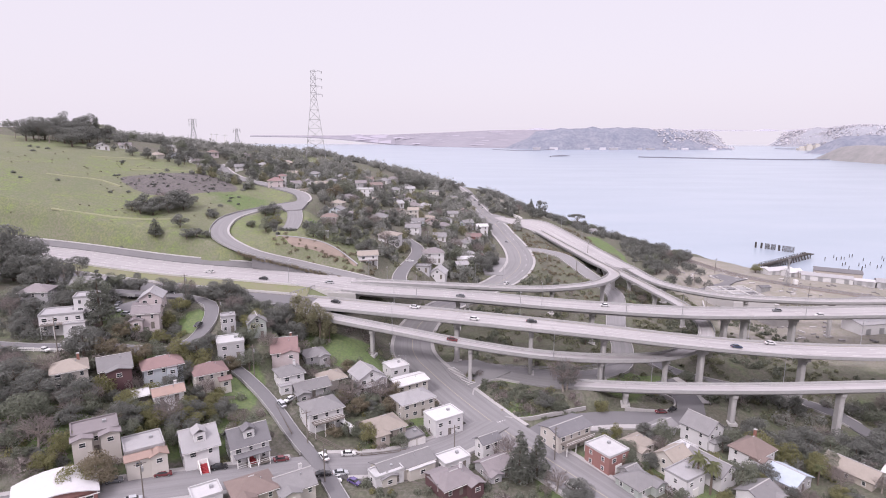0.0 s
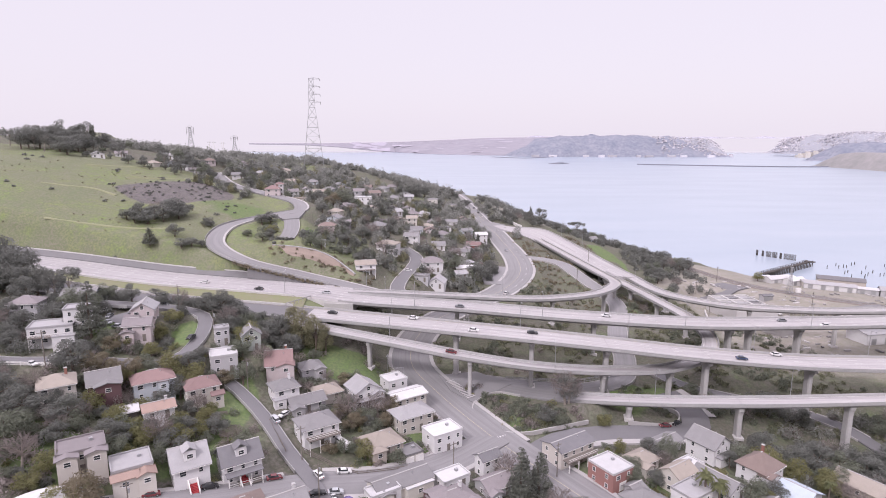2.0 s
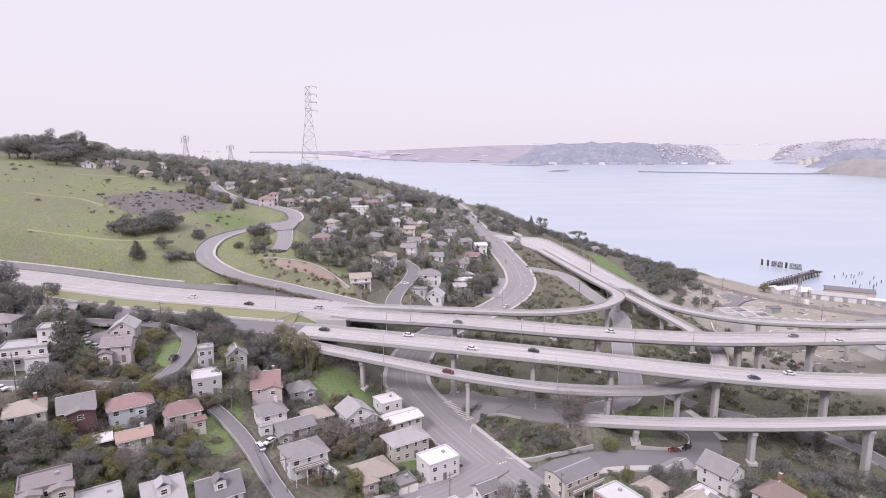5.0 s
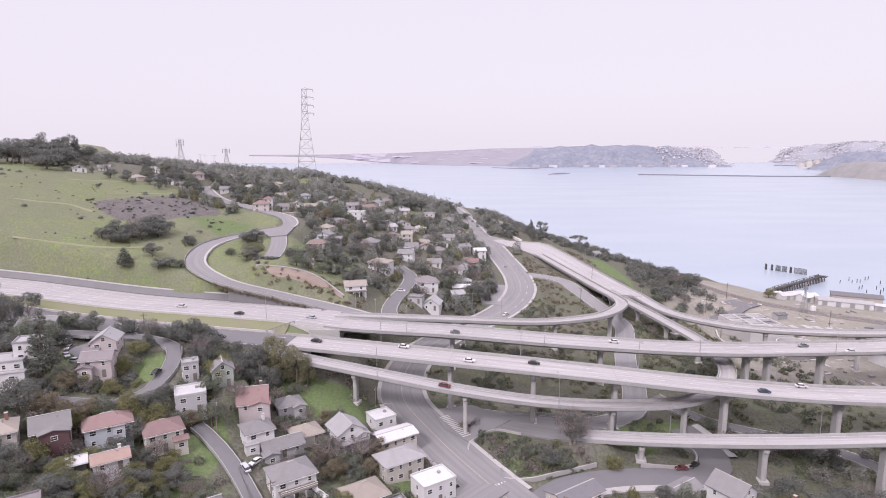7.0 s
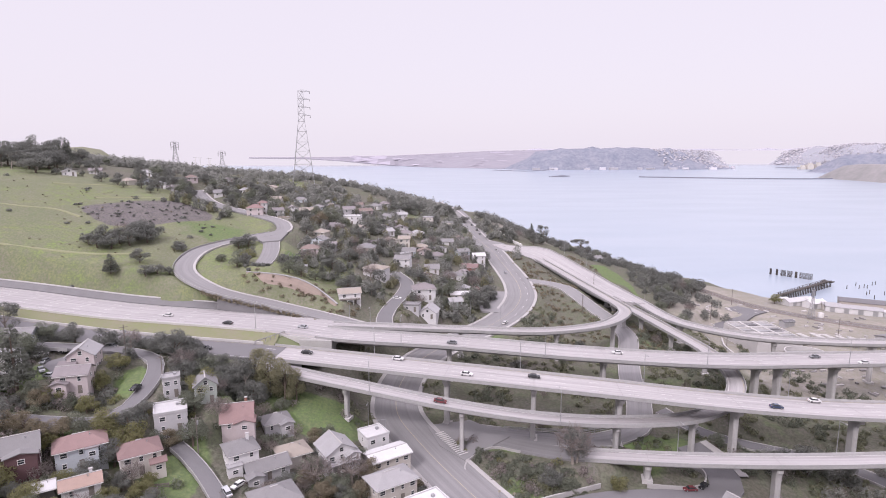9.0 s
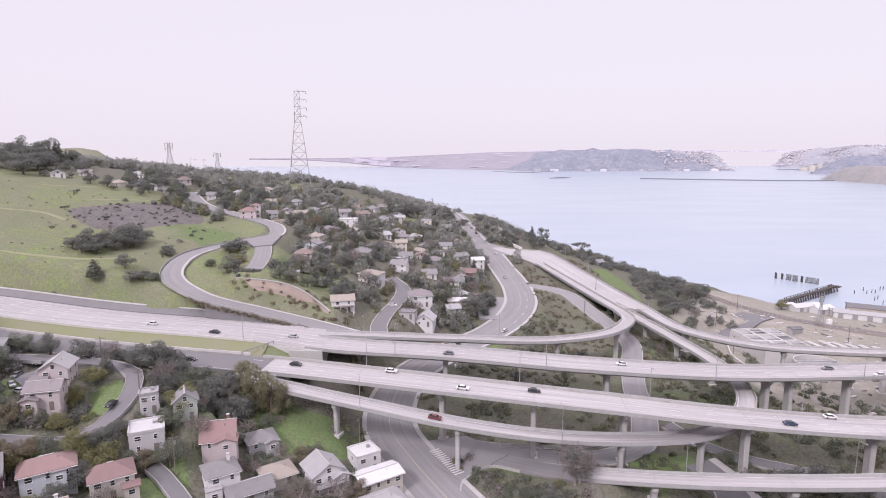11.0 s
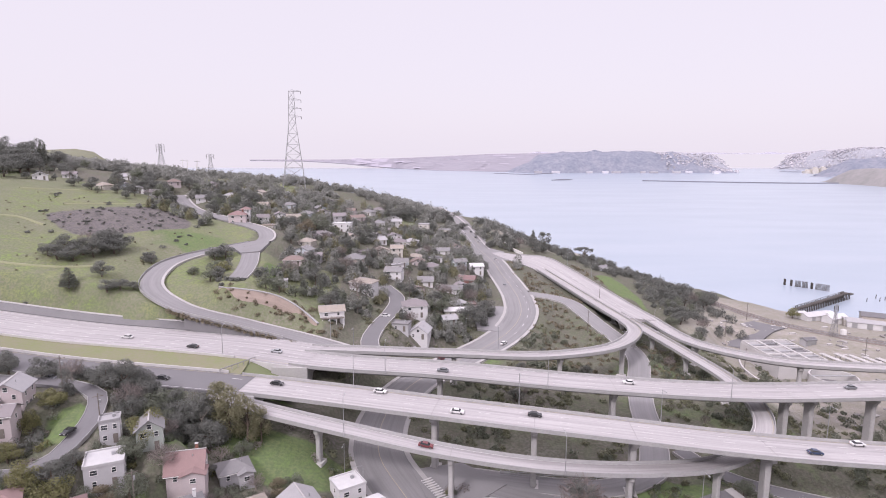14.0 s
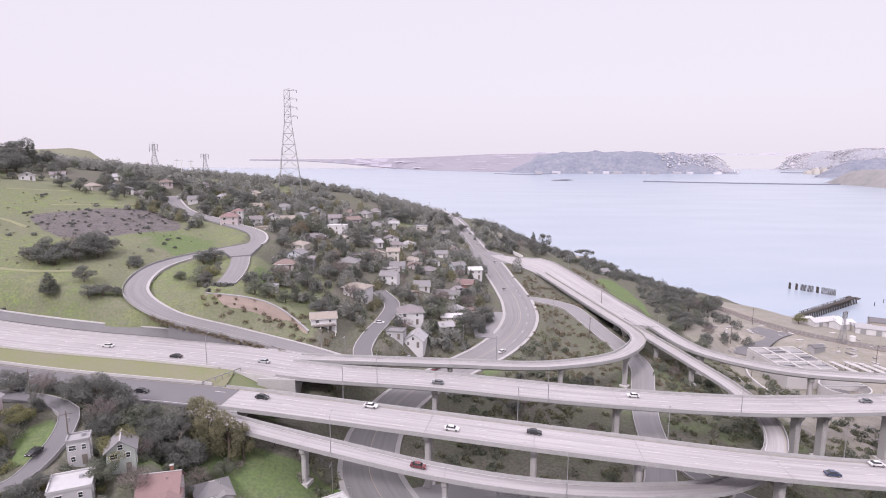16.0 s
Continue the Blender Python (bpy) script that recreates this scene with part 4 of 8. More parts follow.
for line, off, x0, x1 in ((WEST, -6.95, -320, -52), (EAST, 6.45, -320, -54)):
    tagged(part("guard_rail", sweep(stretch(line, x0, x1), [(off, -0.5), (off, 0.8), (off + 0.3, 0.8), (off + 0.3, -0.5)], False), pale_concrete), "low pale concrete barrier along the freeway edge", "barrier", kind="structure")
tagged(part("wall_cap", cap, pale_concrete), "pale cap along the freeway retaining wall", "wall", kind="structure")
tagged(part("guard_rail", sweep(HAIRPIN[6:40], [(4.0, -0.3), (4.0, 0.75), (4.15, 0.75), (4.15, -0.3)], False), soiled_concrete), "low guard rail round the hairpin bend", "barrier", kind="structure")
low_run = [p for p in HAIRPIN[:40] if -83 < p.x < -27 and p.y < 260]
tagged(part("retaining_wall", sweep(low_run, [(4.1, 0.02), (4.7, -0.7), (5.3, -5.0)], False), dark_slab), "dark stained concrete wall below the hairpin road", "wall", kind="structure")
tagged(part("ramp_wall", sweep(FRONT_RAMP[7:11], [(3.0, -0.1), (3.0, -1.8), (-3.0, -1.8), (-3.0, -0.1)]), concrete), "concrete side walls under the start of the front ramp", "wall", kind="structure")


# curved brown retaining wall that holds the end of the spur above the hairpin bank
wall_brown = streaked(material("brown_stained_wall", (0.36, 0.285, 0.245), 0.92, (0.25, 0.205, 0.18), 0.25, 2.0, 0.02), 0.7)
crest = curve([(-75.4, 261.4, 52.6), (-69, 260, 52.4), (-62, 260, 51.6), (-54, 259.8, 49.8), (-47, 258.6, 46.6), (-42.5, 257.2, 43.6), (-38, 254, 41)], 1.5)
bank_wall = lane_part("retaining_wall", crest, [(0.5, -5.5), (0.5, 0.25), (-0.1, 0.25), (-1.6, -5.5)], False, wall_brown)
tagged(bank_wall, "curved brown retaining wall below the hill spur", "wall", kind="structure")
part("coping", sweep(crest, [(0.6, 0.1), (0.6, 0.4), (-0.25, 0.4), (-0.25, 0.1)]), soiled_concrete, bank_wall)


# ---- far shores ----
far_rng = random.Random(77)
def far_ridge(name, label, pts, depth, mat, rough=6.0, seed=1, category="hill", base=WATER):
    """A long hill: crest points (x, y, z), falling to the water on both sides."""
    rng = random.Random(seed)
    line = curve(pts, 40.0)
    s = Shape()
    k = 9
    nrm = sides(line)
    vs = []
    for i, p in enumerate(line):
        for j in range(k):
            u = j / (k - 1) * 2 - 1
            fall = min(1.0, i / 2.5, (len(line) - 1 - i) / 2.5)
            h = base - 2 + (p.z - base + 2) * fall * (1 - abs(u) ** 1.5) * (1 + 0.12 * noise.noise(Vector((i * 0.35, j * 0.8, seed))))
            q = p + nrm[i] * (u * depth * (1 + 0.25 * noise.noise(Vector((i * 0.2, j, seed + 9)))))
            vs.append((q.x, q.y, h + (rng.uniform(-1, 1) * rough * 0.15 if 0 < j < k - 1 else 0)))
    fs = [(i * k + j, i * k + j + 1, (i + 1) * k + j + 1, (i + 1) * k + j) for i in range(len(line) - 1) for j in range(k - 1)]
    s.add(vs, fs)
    return tagged(part(name, s, mat, smooth=True), label, category, kind="structure")


# haze is mixed into these far colours as a blue-lavender tint, headland apart
island_hazed = material("far_scrub_haze_tinted", (0.15, 0.165, 0.215), 0.95, (0.235, 0.24, 0.28), 0.02, 0.06, amount=1.5)
far_hills_hazed = material("far_hills_haze_blue", (0.43, 0.415, 0.49), 0.95, (0.40, 0.39, 0.465), 0.002, 0.01)
far_marsh_hazed = material("far_marsh_hazed", (0.21, 0.198, 0.23), 0.95, (0.29, 0.275, 0.315), 0.004, 0.02, amount=0.8)
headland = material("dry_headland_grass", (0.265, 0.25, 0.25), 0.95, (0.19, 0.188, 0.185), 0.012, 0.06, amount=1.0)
far_town_hazed = material("far_town_ground_hazed", (0.33, 0.33, 0.365), 0.95, (0.25, 0.255, 0.29), 0.01, 0.05)

ISLAND = [(326, 3132, 14), (384, 3132, 34), (437, 3132, 57), (486, 3132, 80), (530, 3132, 99), (573, 3132, 104), (691, 3132, 101), (822, 3132, 111), (954, 3132, 108), (1071, 3132, 103), (1218, 3132, 94), (1313, 3132, 65), (1404, 3132, 27), (1430, 3132, 8)]
far_ridge("hill", "long hazy wooded island hill across the strait", ISLAND, 220, island_hazed, 60, 3)
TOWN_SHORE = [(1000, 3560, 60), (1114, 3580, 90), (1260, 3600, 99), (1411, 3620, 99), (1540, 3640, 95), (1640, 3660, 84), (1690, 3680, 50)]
far_ridge("hill", "low hazy town shore behind the island", TOWN_SHORE, 110, far_town_hazed, 16, 6)
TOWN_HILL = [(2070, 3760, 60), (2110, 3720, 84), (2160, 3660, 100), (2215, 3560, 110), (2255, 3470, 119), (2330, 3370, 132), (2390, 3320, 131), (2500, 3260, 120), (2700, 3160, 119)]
far_ridge("hill", "hazy town hillside beyond the strait", TOWN_HILL, 170, far_town_hazed, 20, 5)
far_ridge("hill", "dark wooded rise with bluish haze tint behind the headland", [(1560, 2560, 8), (1581, 2542, 20), (1619, 2542, 41), (1657, 2542, 60), (1685, 2522, 71), (1734, 2492, 77), (1785, 2442, 79), (1889, 2342, 82), (1980, 2240, 80)], 120, island_hazed, 30, 8)
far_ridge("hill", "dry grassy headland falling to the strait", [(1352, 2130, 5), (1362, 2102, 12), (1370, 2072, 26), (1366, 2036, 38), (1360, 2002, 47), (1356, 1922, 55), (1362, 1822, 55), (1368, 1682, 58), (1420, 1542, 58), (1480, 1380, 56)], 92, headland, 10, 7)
far_ridge("hill", "faint hills tinted haze-blue on the horizon", [(431, 3858, 99), (628, 3858, 103), (986, 3858, 105), (1487, 3858, 103), (1845, 3858, 99), (2202, 3858, 104), (2558, 3858, 114), (2915, 3858, 116)], 14, far_hills_hazed, 6, 11)
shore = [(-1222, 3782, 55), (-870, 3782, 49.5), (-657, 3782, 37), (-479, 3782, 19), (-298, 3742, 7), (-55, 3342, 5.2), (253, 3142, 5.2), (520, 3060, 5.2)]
inland = [(-1238, 3832, 57.8), (-881, 3832, 58), (-665, 3832, 59), (-485, 3832, 62.5), (-305, 3832, 66), (-63, 3832, 76.5), (307, 3832, 94), (760, 3832, 101)]
flats = Shape()
for t in range(9):
    flats.v += [tuple(p + (q - p) * t / 8 for p, q in zip(a, b)) for a, b in zip(shore, inland)]
flats.v += [(x, y, z - 4) for x, y, z in shore]
flats.f = [(t * 8 + i, t * 8 + i + 1, t * 8 + i + 9, t * 8 + i + 8) for t in range(8) for i in range(7)] + [(72 + i, 73 + i, i + 1, i) for i in range(7)]
flats.m = [0] * len(flats.f)
tagged(part("mudflat", flats, far_marsh_hazed), "flat hazed mauve-brown marshland across the bay", "marsh", kind="structure")
pools = Shape()
for k in range(26):
    u, t = far_rng.uniform(2.5, 6.8), far_rng.uniform(0.12, 0.9)
    i = int(u)
    a = Vector(shore[i]).lerp(Vector(shore[i + 1]), u - i)
    b = Vector(inland[i]).lerp(Vector(inland[i + 1]), u - i)
    c, slope = a.lerp(b, t), (b.z - a.z) / (b.y - a.y)
    w, d = far_rng.uniform(30, 90), far_rng.uniform(6, 16)
    pools.add([(c.x + w * math.cos(q) * far_rng.uniform(0.7, 1.2), c.y + d * math.sin(q), c.z + 0.5 + d * math.sin(q) * slope) for q in (n * 0.785 for n in range(8))], [tuple(range(8))])
tagged(part("marsh_pools", pools, material("marsh_pool_water", (0.42, 0.39, 0.46), 0.9)), "pale shallow pools on the marsh", "water", kind="stuff")
# hilltop grass dulled in its base colour to suggest haze
far_ridge("hill", "grassy rounded hilltop behind the ridge", [(-800, 965, 60), (-730, 965, 80), (-670, 965, 94), (-615, 965, 103), (-560, 962, 105), (-500, 955, 96), (-420, 940, 78)], 150, material("hazed_hill_grass", (0.19, 0.195, 0.125), 0.95, (0.15, 0.15, 0.11), 0.02, 0.2), 6, 15)
# rock colour shifted to blue-grey to hold the haze over the strait
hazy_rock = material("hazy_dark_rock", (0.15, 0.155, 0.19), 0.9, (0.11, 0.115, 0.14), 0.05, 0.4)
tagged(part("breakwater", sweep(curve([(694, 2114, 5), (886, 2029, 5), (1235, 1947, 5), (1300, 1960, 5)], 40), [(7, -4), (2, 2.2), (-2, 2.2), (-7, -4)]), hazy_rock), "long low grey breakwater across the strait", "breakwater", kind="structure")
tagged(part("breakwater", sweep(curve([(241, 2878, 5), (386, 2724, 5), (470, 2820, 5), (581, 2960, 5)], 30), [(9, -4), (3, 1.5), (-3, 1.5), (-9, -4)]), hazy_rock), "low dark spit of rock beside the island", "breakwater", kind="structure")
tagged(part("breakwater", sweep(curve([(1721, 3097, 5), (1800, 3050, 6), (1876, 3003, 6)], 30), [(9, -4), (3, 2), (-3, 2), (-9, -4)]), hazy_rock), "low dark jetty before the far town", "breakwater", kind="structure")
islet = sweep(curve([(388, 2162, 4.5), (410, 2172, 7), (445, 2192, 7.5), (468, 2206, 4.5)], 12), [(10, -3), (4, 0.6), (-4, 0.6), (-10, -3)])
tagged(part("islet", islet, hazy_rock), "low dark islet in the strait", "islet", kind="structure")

town_rng = random.Random(8)
town = Shape()


def far_blocks(n, pts, depth, x0, x1, size, low=3.0, high=7.0, reach=1.0):
    """Small pale blocks on the near face of a long hill."""
    line = curve(pts, 40.0)
    nrm = sides(line)
    made = 0
    while made < n:
        i = town_rng.randrange(2, len(line) - 2)
        f, u = town_rng.random(), reach * town_rng.uniform(0.0, 0.92)
        p, way = line[i].lerp(line[i + 1], f), nrm[i] if nrm[i].y < 0 else -nrm[i]
        q = p + way * (u * depth)
        made += 1
        if x0 < p.x < x1:
            town.box((q.x, q.y, WATER - 2 + (p.z - WATER + 2) * (1 - u ** 1.5) + low * 0.3), (town_rng.uniform(0.5, 1.5) * size, size, town_rng.uniform(low, high)), town_rng.uniform(-25, 25))


far_blocks(1700, TOWN_HILL, 170, 2090, 2600, 6, 2.5, 5)
far_blocks(520, TOWN_SHORE, 110, 1150, 1680, 7, 3, 6)
far_blocks(900, ISLAND, 220, 1090, 1420, 6, 2.5, 6)
for x in (455, 540, 700, 775, 830, 960, 1010, 1120, 1180, 1310):
    town.box((x, 2905 + town_rng.uniform(-8, 8), 9), (town_rng.uniform(16, 44), 14, town_rng.uniform(7, 12)), 3)
for k in range(40):
    town.box((town_rng.uniform(1330, 1440), town_rng.uniform(2960, 3080), 9), (town_rng.uniform(8, 20), 12, town_rng.uniform(6, 22)), town_rng.uniform(0, 40))
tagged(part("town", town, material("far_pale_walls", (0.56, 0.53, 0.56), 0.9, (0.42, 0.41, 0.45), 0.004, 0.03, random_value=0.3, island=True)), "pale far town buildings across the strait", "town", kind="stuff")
for x, y, w, h in ((1738, 2900, 26, 16), (1768, 2890, 26, 26), (1800, 2880, 22, 30), (1830, 2900, 26, 20)):
    tagged(part("grain_store", Shape().box((x, y, h / 2), (w, 30, h)).box((x + 4, y, h + 3), (w * 0.5, 18, 8)), WALLS["cream"]), "pale pinkish waterside mill block in the distance", "mill")

# glowing sheet added to stand in for haze and distant water at the sea's rim
haze = bpy.data.materials.new("horizon_haze_glow")
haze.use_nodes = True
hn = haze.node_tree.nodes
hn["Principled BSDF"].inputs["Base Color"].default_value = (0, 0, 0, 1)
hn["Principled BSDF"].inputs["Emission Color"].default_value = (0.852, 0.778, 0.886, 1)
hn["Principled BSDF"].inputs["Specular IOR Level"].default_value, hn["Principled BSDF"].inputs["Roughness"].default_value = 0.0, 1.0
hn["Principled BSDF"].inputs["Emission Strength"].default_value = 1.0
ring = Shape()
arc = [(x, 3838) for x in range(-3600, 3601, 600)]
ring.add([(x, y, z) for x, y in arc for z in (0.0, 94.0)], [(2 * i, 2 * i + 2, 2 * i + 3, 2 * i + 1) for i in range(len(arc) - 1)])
tagged(part("backdrop", ring, haze), "glowing pale lavender sheet standing in for haze at the sea horizon", "backdrop", kind="structure")


# ---- houses ----
FOOTPRINTS = []
MESHES = {}


def window_meshes(w, h):
    if (w, h) not in MESHES:
        f = Shape()
        for cx, cz, sx, sz in ((0, h / 2, w + 0.14, 0.07), (0, -h / 2, w + 0.2, 0.08), (-w / 2, 0, 0.07, h), (w / 2, 0, 0.07, h), (0, 0, w, 0.04)):
            f.box((cx, 0, cz), (sx, 0.14, sz))
        MESHES[w, h] = f.mesh("window", white_trim), Shape().box((0, 0.02, 0), (w, 0.06, h)).mesh("pane", pane_glass)
    return MESHES[w, h]


def window(parent, x, y, z, turn, w=0.85, h=1.1):
    frame_mesh, pane_mesh = window_meshes(w, h)
    ob = part("window", frame_mesh, None, parent, at=pose(x, y, z, 0, 0, turn))
    part("pane", pane_mesh, None, ob)


def roof_shape(kind, w, d, H, rise, over, t=0.2):
    """A pitched roof as a slab of thickness t, with eaves."""
    s = Shape()
    if kind == "gable_front":  # ridge runs front to back
        inner = roof_shape("gable", d, w, H, rise, over, t)
        s.add([(-y, x, z) for x, y, z in inner.v], inner.f)
        return s
    a, b = w / 2 + over, d / 2 + over
    low = H - rise * over / (d / 2)
    if kind == "gable":
        for dz in (t, 0.0):
            s.v += [(-a, -b, low + dz), (a, -b, low + dz), (a, 0, H + rise + dz), (-a, 0, H + rise + dz), (-a, b, low + dz), (a, b, low + dz)]
        s.f += [(0, 1, 2, 3), (3, 2, 5, 4), (7, 6, 9, 8), (8, 9, 10, 11), (1, 0, 6, 7), (4, 5, 11, 10), (0, 3, 9, 6), (3, 4, 10, 9), (2, 1, 7, 8), (5, 2, 8, 11)]
    elif kind == "barrel":
        n = 8
        arc = [(-a + 2 * a * i / n, H + rise * math.sin(math.pi * (0.12 + 0.76 * i / n)) - rise * 0.37) for i in range(n + 1)]
        for dz in (t, 0.0):
            s.v += [(px, py, pz + dz) for py in (-b, b) for px, pz in arc]
        m = n + 1
        s.f += [(i, i + 1, m + i + 1, m + i) for i in range(n)] + [(2 * m + i, 3 * m + i, 3 * m + i + 1, 2 * m + i + 1) for i in range(n)]
        s.f += [(i, 2 * m + i, 2 * m + i + 1, i + 1) for i in range(n)] + [(m + i, m + i + 1, 3 * m + i + 1, 3 * m + i) for i in range(n)]
    else:  # hip
        r = max(0.05, (w - d) / 2) if w > d else 0.05
        low = H - rise * over / (min(w, d) / 2)
        ry = max(0.0, (d - w) / 2) if d > w else 0.0
        for dz in (t, 0.0):
            s.v += [(-a, -b, low + dz), (a, -b, low + dz), (a, b, low + dz), (-a, b, low + dz)]
            s.v += [(-r, 0, H + rise + dz), (r, 0, H + rise + dz)] if not ry else [(0, -ry, H + rise + dz), (0, ry, H + rise + dz)]
        if not ry:
            s.f += [(0, 1, 5, 4), (1, 2, 5), (2, 3, 4, 5), (3, 0, 4)]
        else:
            s.f += [(0, 1, 4), (1, 2, 5, 4), (2, 3, 5), (3, 0, 4, 5)]
        s.f += [(9, 8, 7, 6), (1, 0, 6, 7), (2, 1, 7, 8), (3, 2, 8, 9), (0, 3, 9, 6)]
    s.m = [0] * len(s.f)
    return s


def house(x, y, w, d, floors, roof, wall, tone, label, turn=33.0, rise=None, chimney=False, dormer=False, steps="", garage=0, porch=False, windows=True, lift=0.0, far=False, deck=False, wings=()):
    base = ground(x, y) + lift - (0.5 if far else 0.0)
    w, d = w * 0.80, d * 0.80
    root = thing("house", label, "house", "hillside houses", at=pose(x, y, base, 0, 0, turn))
    FOOTPRINTS.append((x, y, max(w, d) * 0.62))
    H = floors * 2.4 + 0.2
    rise = rise if rise is not None else min(w, d) * 0.24
    body = Shape().box((0, 0, (H - 3.5) / 2), (w, d, H + 3.5))
    if roof == "barrel":
        vault = roof_shape("barrel", w - 1.2, d - 1.2, H, rise, 0.55, 0.0)
        n = len(vault.v) // 4
        for row in (0, n):
            arch = vault.v[row:row + n]
            body.add([(px, (-d / 2 if row == 0 else d / 2), pz) for px, py, pz in arch] + [(w / 2, -d / 2 if row == 0 else d / 2, H - 0.5), (-w / 2, -d / 2 if row == 0 else d / 2, H - 0.5)], [tuple(range(n + 2))])
    if roof in ("gable", "gable_front"):
        a, b = w / 2, d / 2
        if roof == "gable":
            body.add([(-a, -b, H), (-a, b, H), (-a, 0, H + rise - 0.02), (a, -b, H), (a, b, H), (a, 0, H + rise - 0.02)], [(0, 2, 1), (3, 4, 5), (0, 3, 5, 2), (1, 2, 5, 4)])
        else:
            body.add([(-a, -b, H), (a, -b, H), (0, -b, H + rise - 0.02), (-a, b, H), (a, b, H), (0, b, H + rise - 0.02)], [(0, 1, 2), (3, 5, 4), (0, 2, 5, 3), (1, 4, 5, 2)])
    part("wall", body, WALLS[wall], root)
    if roof == "flat":
        r = Shape().box((0, 0, H + 0.06), (w + 0.3, d + 0.3, 0.22))
        for sx, sy, lx, ly in ((0, -1, w + 0.3, 0.25), (0, 1, w + 0.3, 0.25), (-1, 0, 0.25, d + 0.3), (1, 0, 0.25, d + 0.3)):
            r.box((sx * (w / 2 + 0.02), sy * (d / 2 + 0.02), H + 0.3), (lx, ly, 0.45))
        rf = part("roof", r, ROOFS[tone], root)
        part("roof_hatch", Shape().box((w * 0.22, d * 0.1, H + 0.45), (0.7, 0.7, 0.6)), steel, rf)
    else:
        rf = part("roof", roof_shape(roof, w, d, H, rise, 0.5), ROOFS[tone], root)
        part("gutter", Shape().box((0, -d / 2 - 0.5, H - rise * 0.5 / (d / 2) if roof != "gable_front" else H), (w + 0.9, 0.12, 0.14)), white_trim, rf) if roof != "gable_front" else None
        if roof == "gable":
            part("ridge_cap", Shape().box((0, 0, H + rise + 0.2), (w + 1.0, 0.3, 0.1)), kerb_stone, rf)
        elif roof == "gable_front":
            part("ridge_cap", Shape().box((0, 0, H + rise + 0.2), (0.3, d + 1.0, 0.1)), kerb_stone, rf)
        elif roof == "hip" and w > d + 0.4:
            part("ridge_cap", Shape().box((0, 0, H + rise + 0.2), (w - d, 0.3, 0.1)), kerb_stone, rf)
        part("vent", Shape().rod((w * 0.2, -d * 0.15, H + rise * 0.3), (w * 0.2, -d * 0.15, H + rise * 0.7 + 0.6), 0.1), steel, rf)
    for dx, dy, ww, wd, wh, wroof, wtone in wings:
        wh *= 0.93
        wing = part("wing", Shape().box((dx, dy, (wh - 3.5) / 2), (ww, wd, wh + 3.5)), WALLS[wall], root)
        if wroof == "flat":
            part("wing_roof", Shape().box((dx, dy, wh + 0.1), (ww + 0.3, wd + 0.3, 0.25)), ROOFS[wtone], wing)
        else:
            wr = roof_shape(wroof, ww, wd, wh, min(ww, wd) * 0.22, 0.4, 0.18)
            part("wing_roof", Shape().add([(px + dx, py + dy, pz) for px, py, pz in wr.v], wr.f), ROOFS[wtone], wing)
            if wroof == "gable_front":
                part("gable_end", Shape().add([(dx - ww / 2, dy - wd / 2, wh), (dx + ww / 2, dy - wd / 2, wh), (dx, dy - wd / 2, wh + min(ww, wd) * 0.22), (dx - ww / 2, dy + wd / 2, wh), (dx + ww / 2, dy + wd / 2, wh), (dx, dy + wd / 2, wh + min(ww, wd) * 0.22)], [(0, 1, 2), (3, 5, 4), (0, 2, 5, 3), (1, 4, 5, 2)]), WALLS[wall], wing)
        window(wing, dx, dy - wd / 2 - 0.03, wh - 1.2, 0, 1.2, 1.0)
    if windows:
        for level in range(floors):
            z = level * 2.4 + 1.4
            step = 3.4 if far else 2.5
            n = max(2, int(w / step))
            for i in range(n):
                px = (i + 0.5) / n * w - w / 2
                if level == 0 and i == n // 2:
                    if not garage:
                        door = part("door", Shape().box((px, -d / 2 - 0.02, 1.05), (0.95, 0.1, 2.1)), red_paint if steps == "red" else wood_grey, root)
                        part("handle", Shape().box((px + 0.35, -d / 2 - 0.09, 1.0), (0.06, 0.05, 0.16)), steel, door)
                    continue
                if level == 0 and garage and abs(px) < garage * 1.3 + 0.6:
                    continue
                window(root, px, -d / 2 - 0.03, z, 0, 1.3 if (i + level) % 3 == 1 else 0.8)
            m = max(1, int(d / (step + 0.8)))
            for i in range(m):
                py = (i + 0.5) / m * d - d / 2
                window(root, -w / 2 - 0.03, py, z, -90)
                if not far:
                    window(root, w / 2 + 0.03, py, z, 90)
        if roof == "gable_front":
            window(root, 0, -d / 2 - 0.03, H + rise * 0.3, 0, 0.95)
    for k in range(garage):
        px = (k - (garage - 1) / 2) * 2.8
        g = part("garage_door", Shape().box((px, -d / 2 - 0.03, 1.1), (2.4, 0.1, 2.2)), white_trim, root)
        for j in range(4):
            part("panel", Shape().box((px, -d / 2 - 0.1, 0.35 + j * 0.52), (2.2, 0.05, 0.4)), white_trim, g)
    if chimney:
        c = part("chimney", Shape().box((w * 0.28, d * 0.12, H + rise * 0.6 + 0.25), (0.6, 0.6, rise + 0.9)), chimney_brick if chimney is True else WALLS["white"], root)
        part("chimney_cap", Shape().box((w * 0.28, d * 0.12, H + rise * 1.1 + 0.76), (0.75, 0.75, 0.12)), concrete, c)
    if dormer:
        q = Shape().box((0, -d * 0.22, H + rise * 0.55), (2.4, d * 0.3, rise * 0.7 + 0.8))
        dm = part("dormer", q, WALLS[wall], root)
        cap = roof_shape("gable_front", 2.6, d * 0.34, 0, 0.9, 0.25, 0.14)
        part("dormer_roof", Shape().add([(px, py - d * 0.22, pz + H + rise * 0.9 + 0.38) for px, py, pz in cap.v], cap.f), ROOFS[tone], dm)
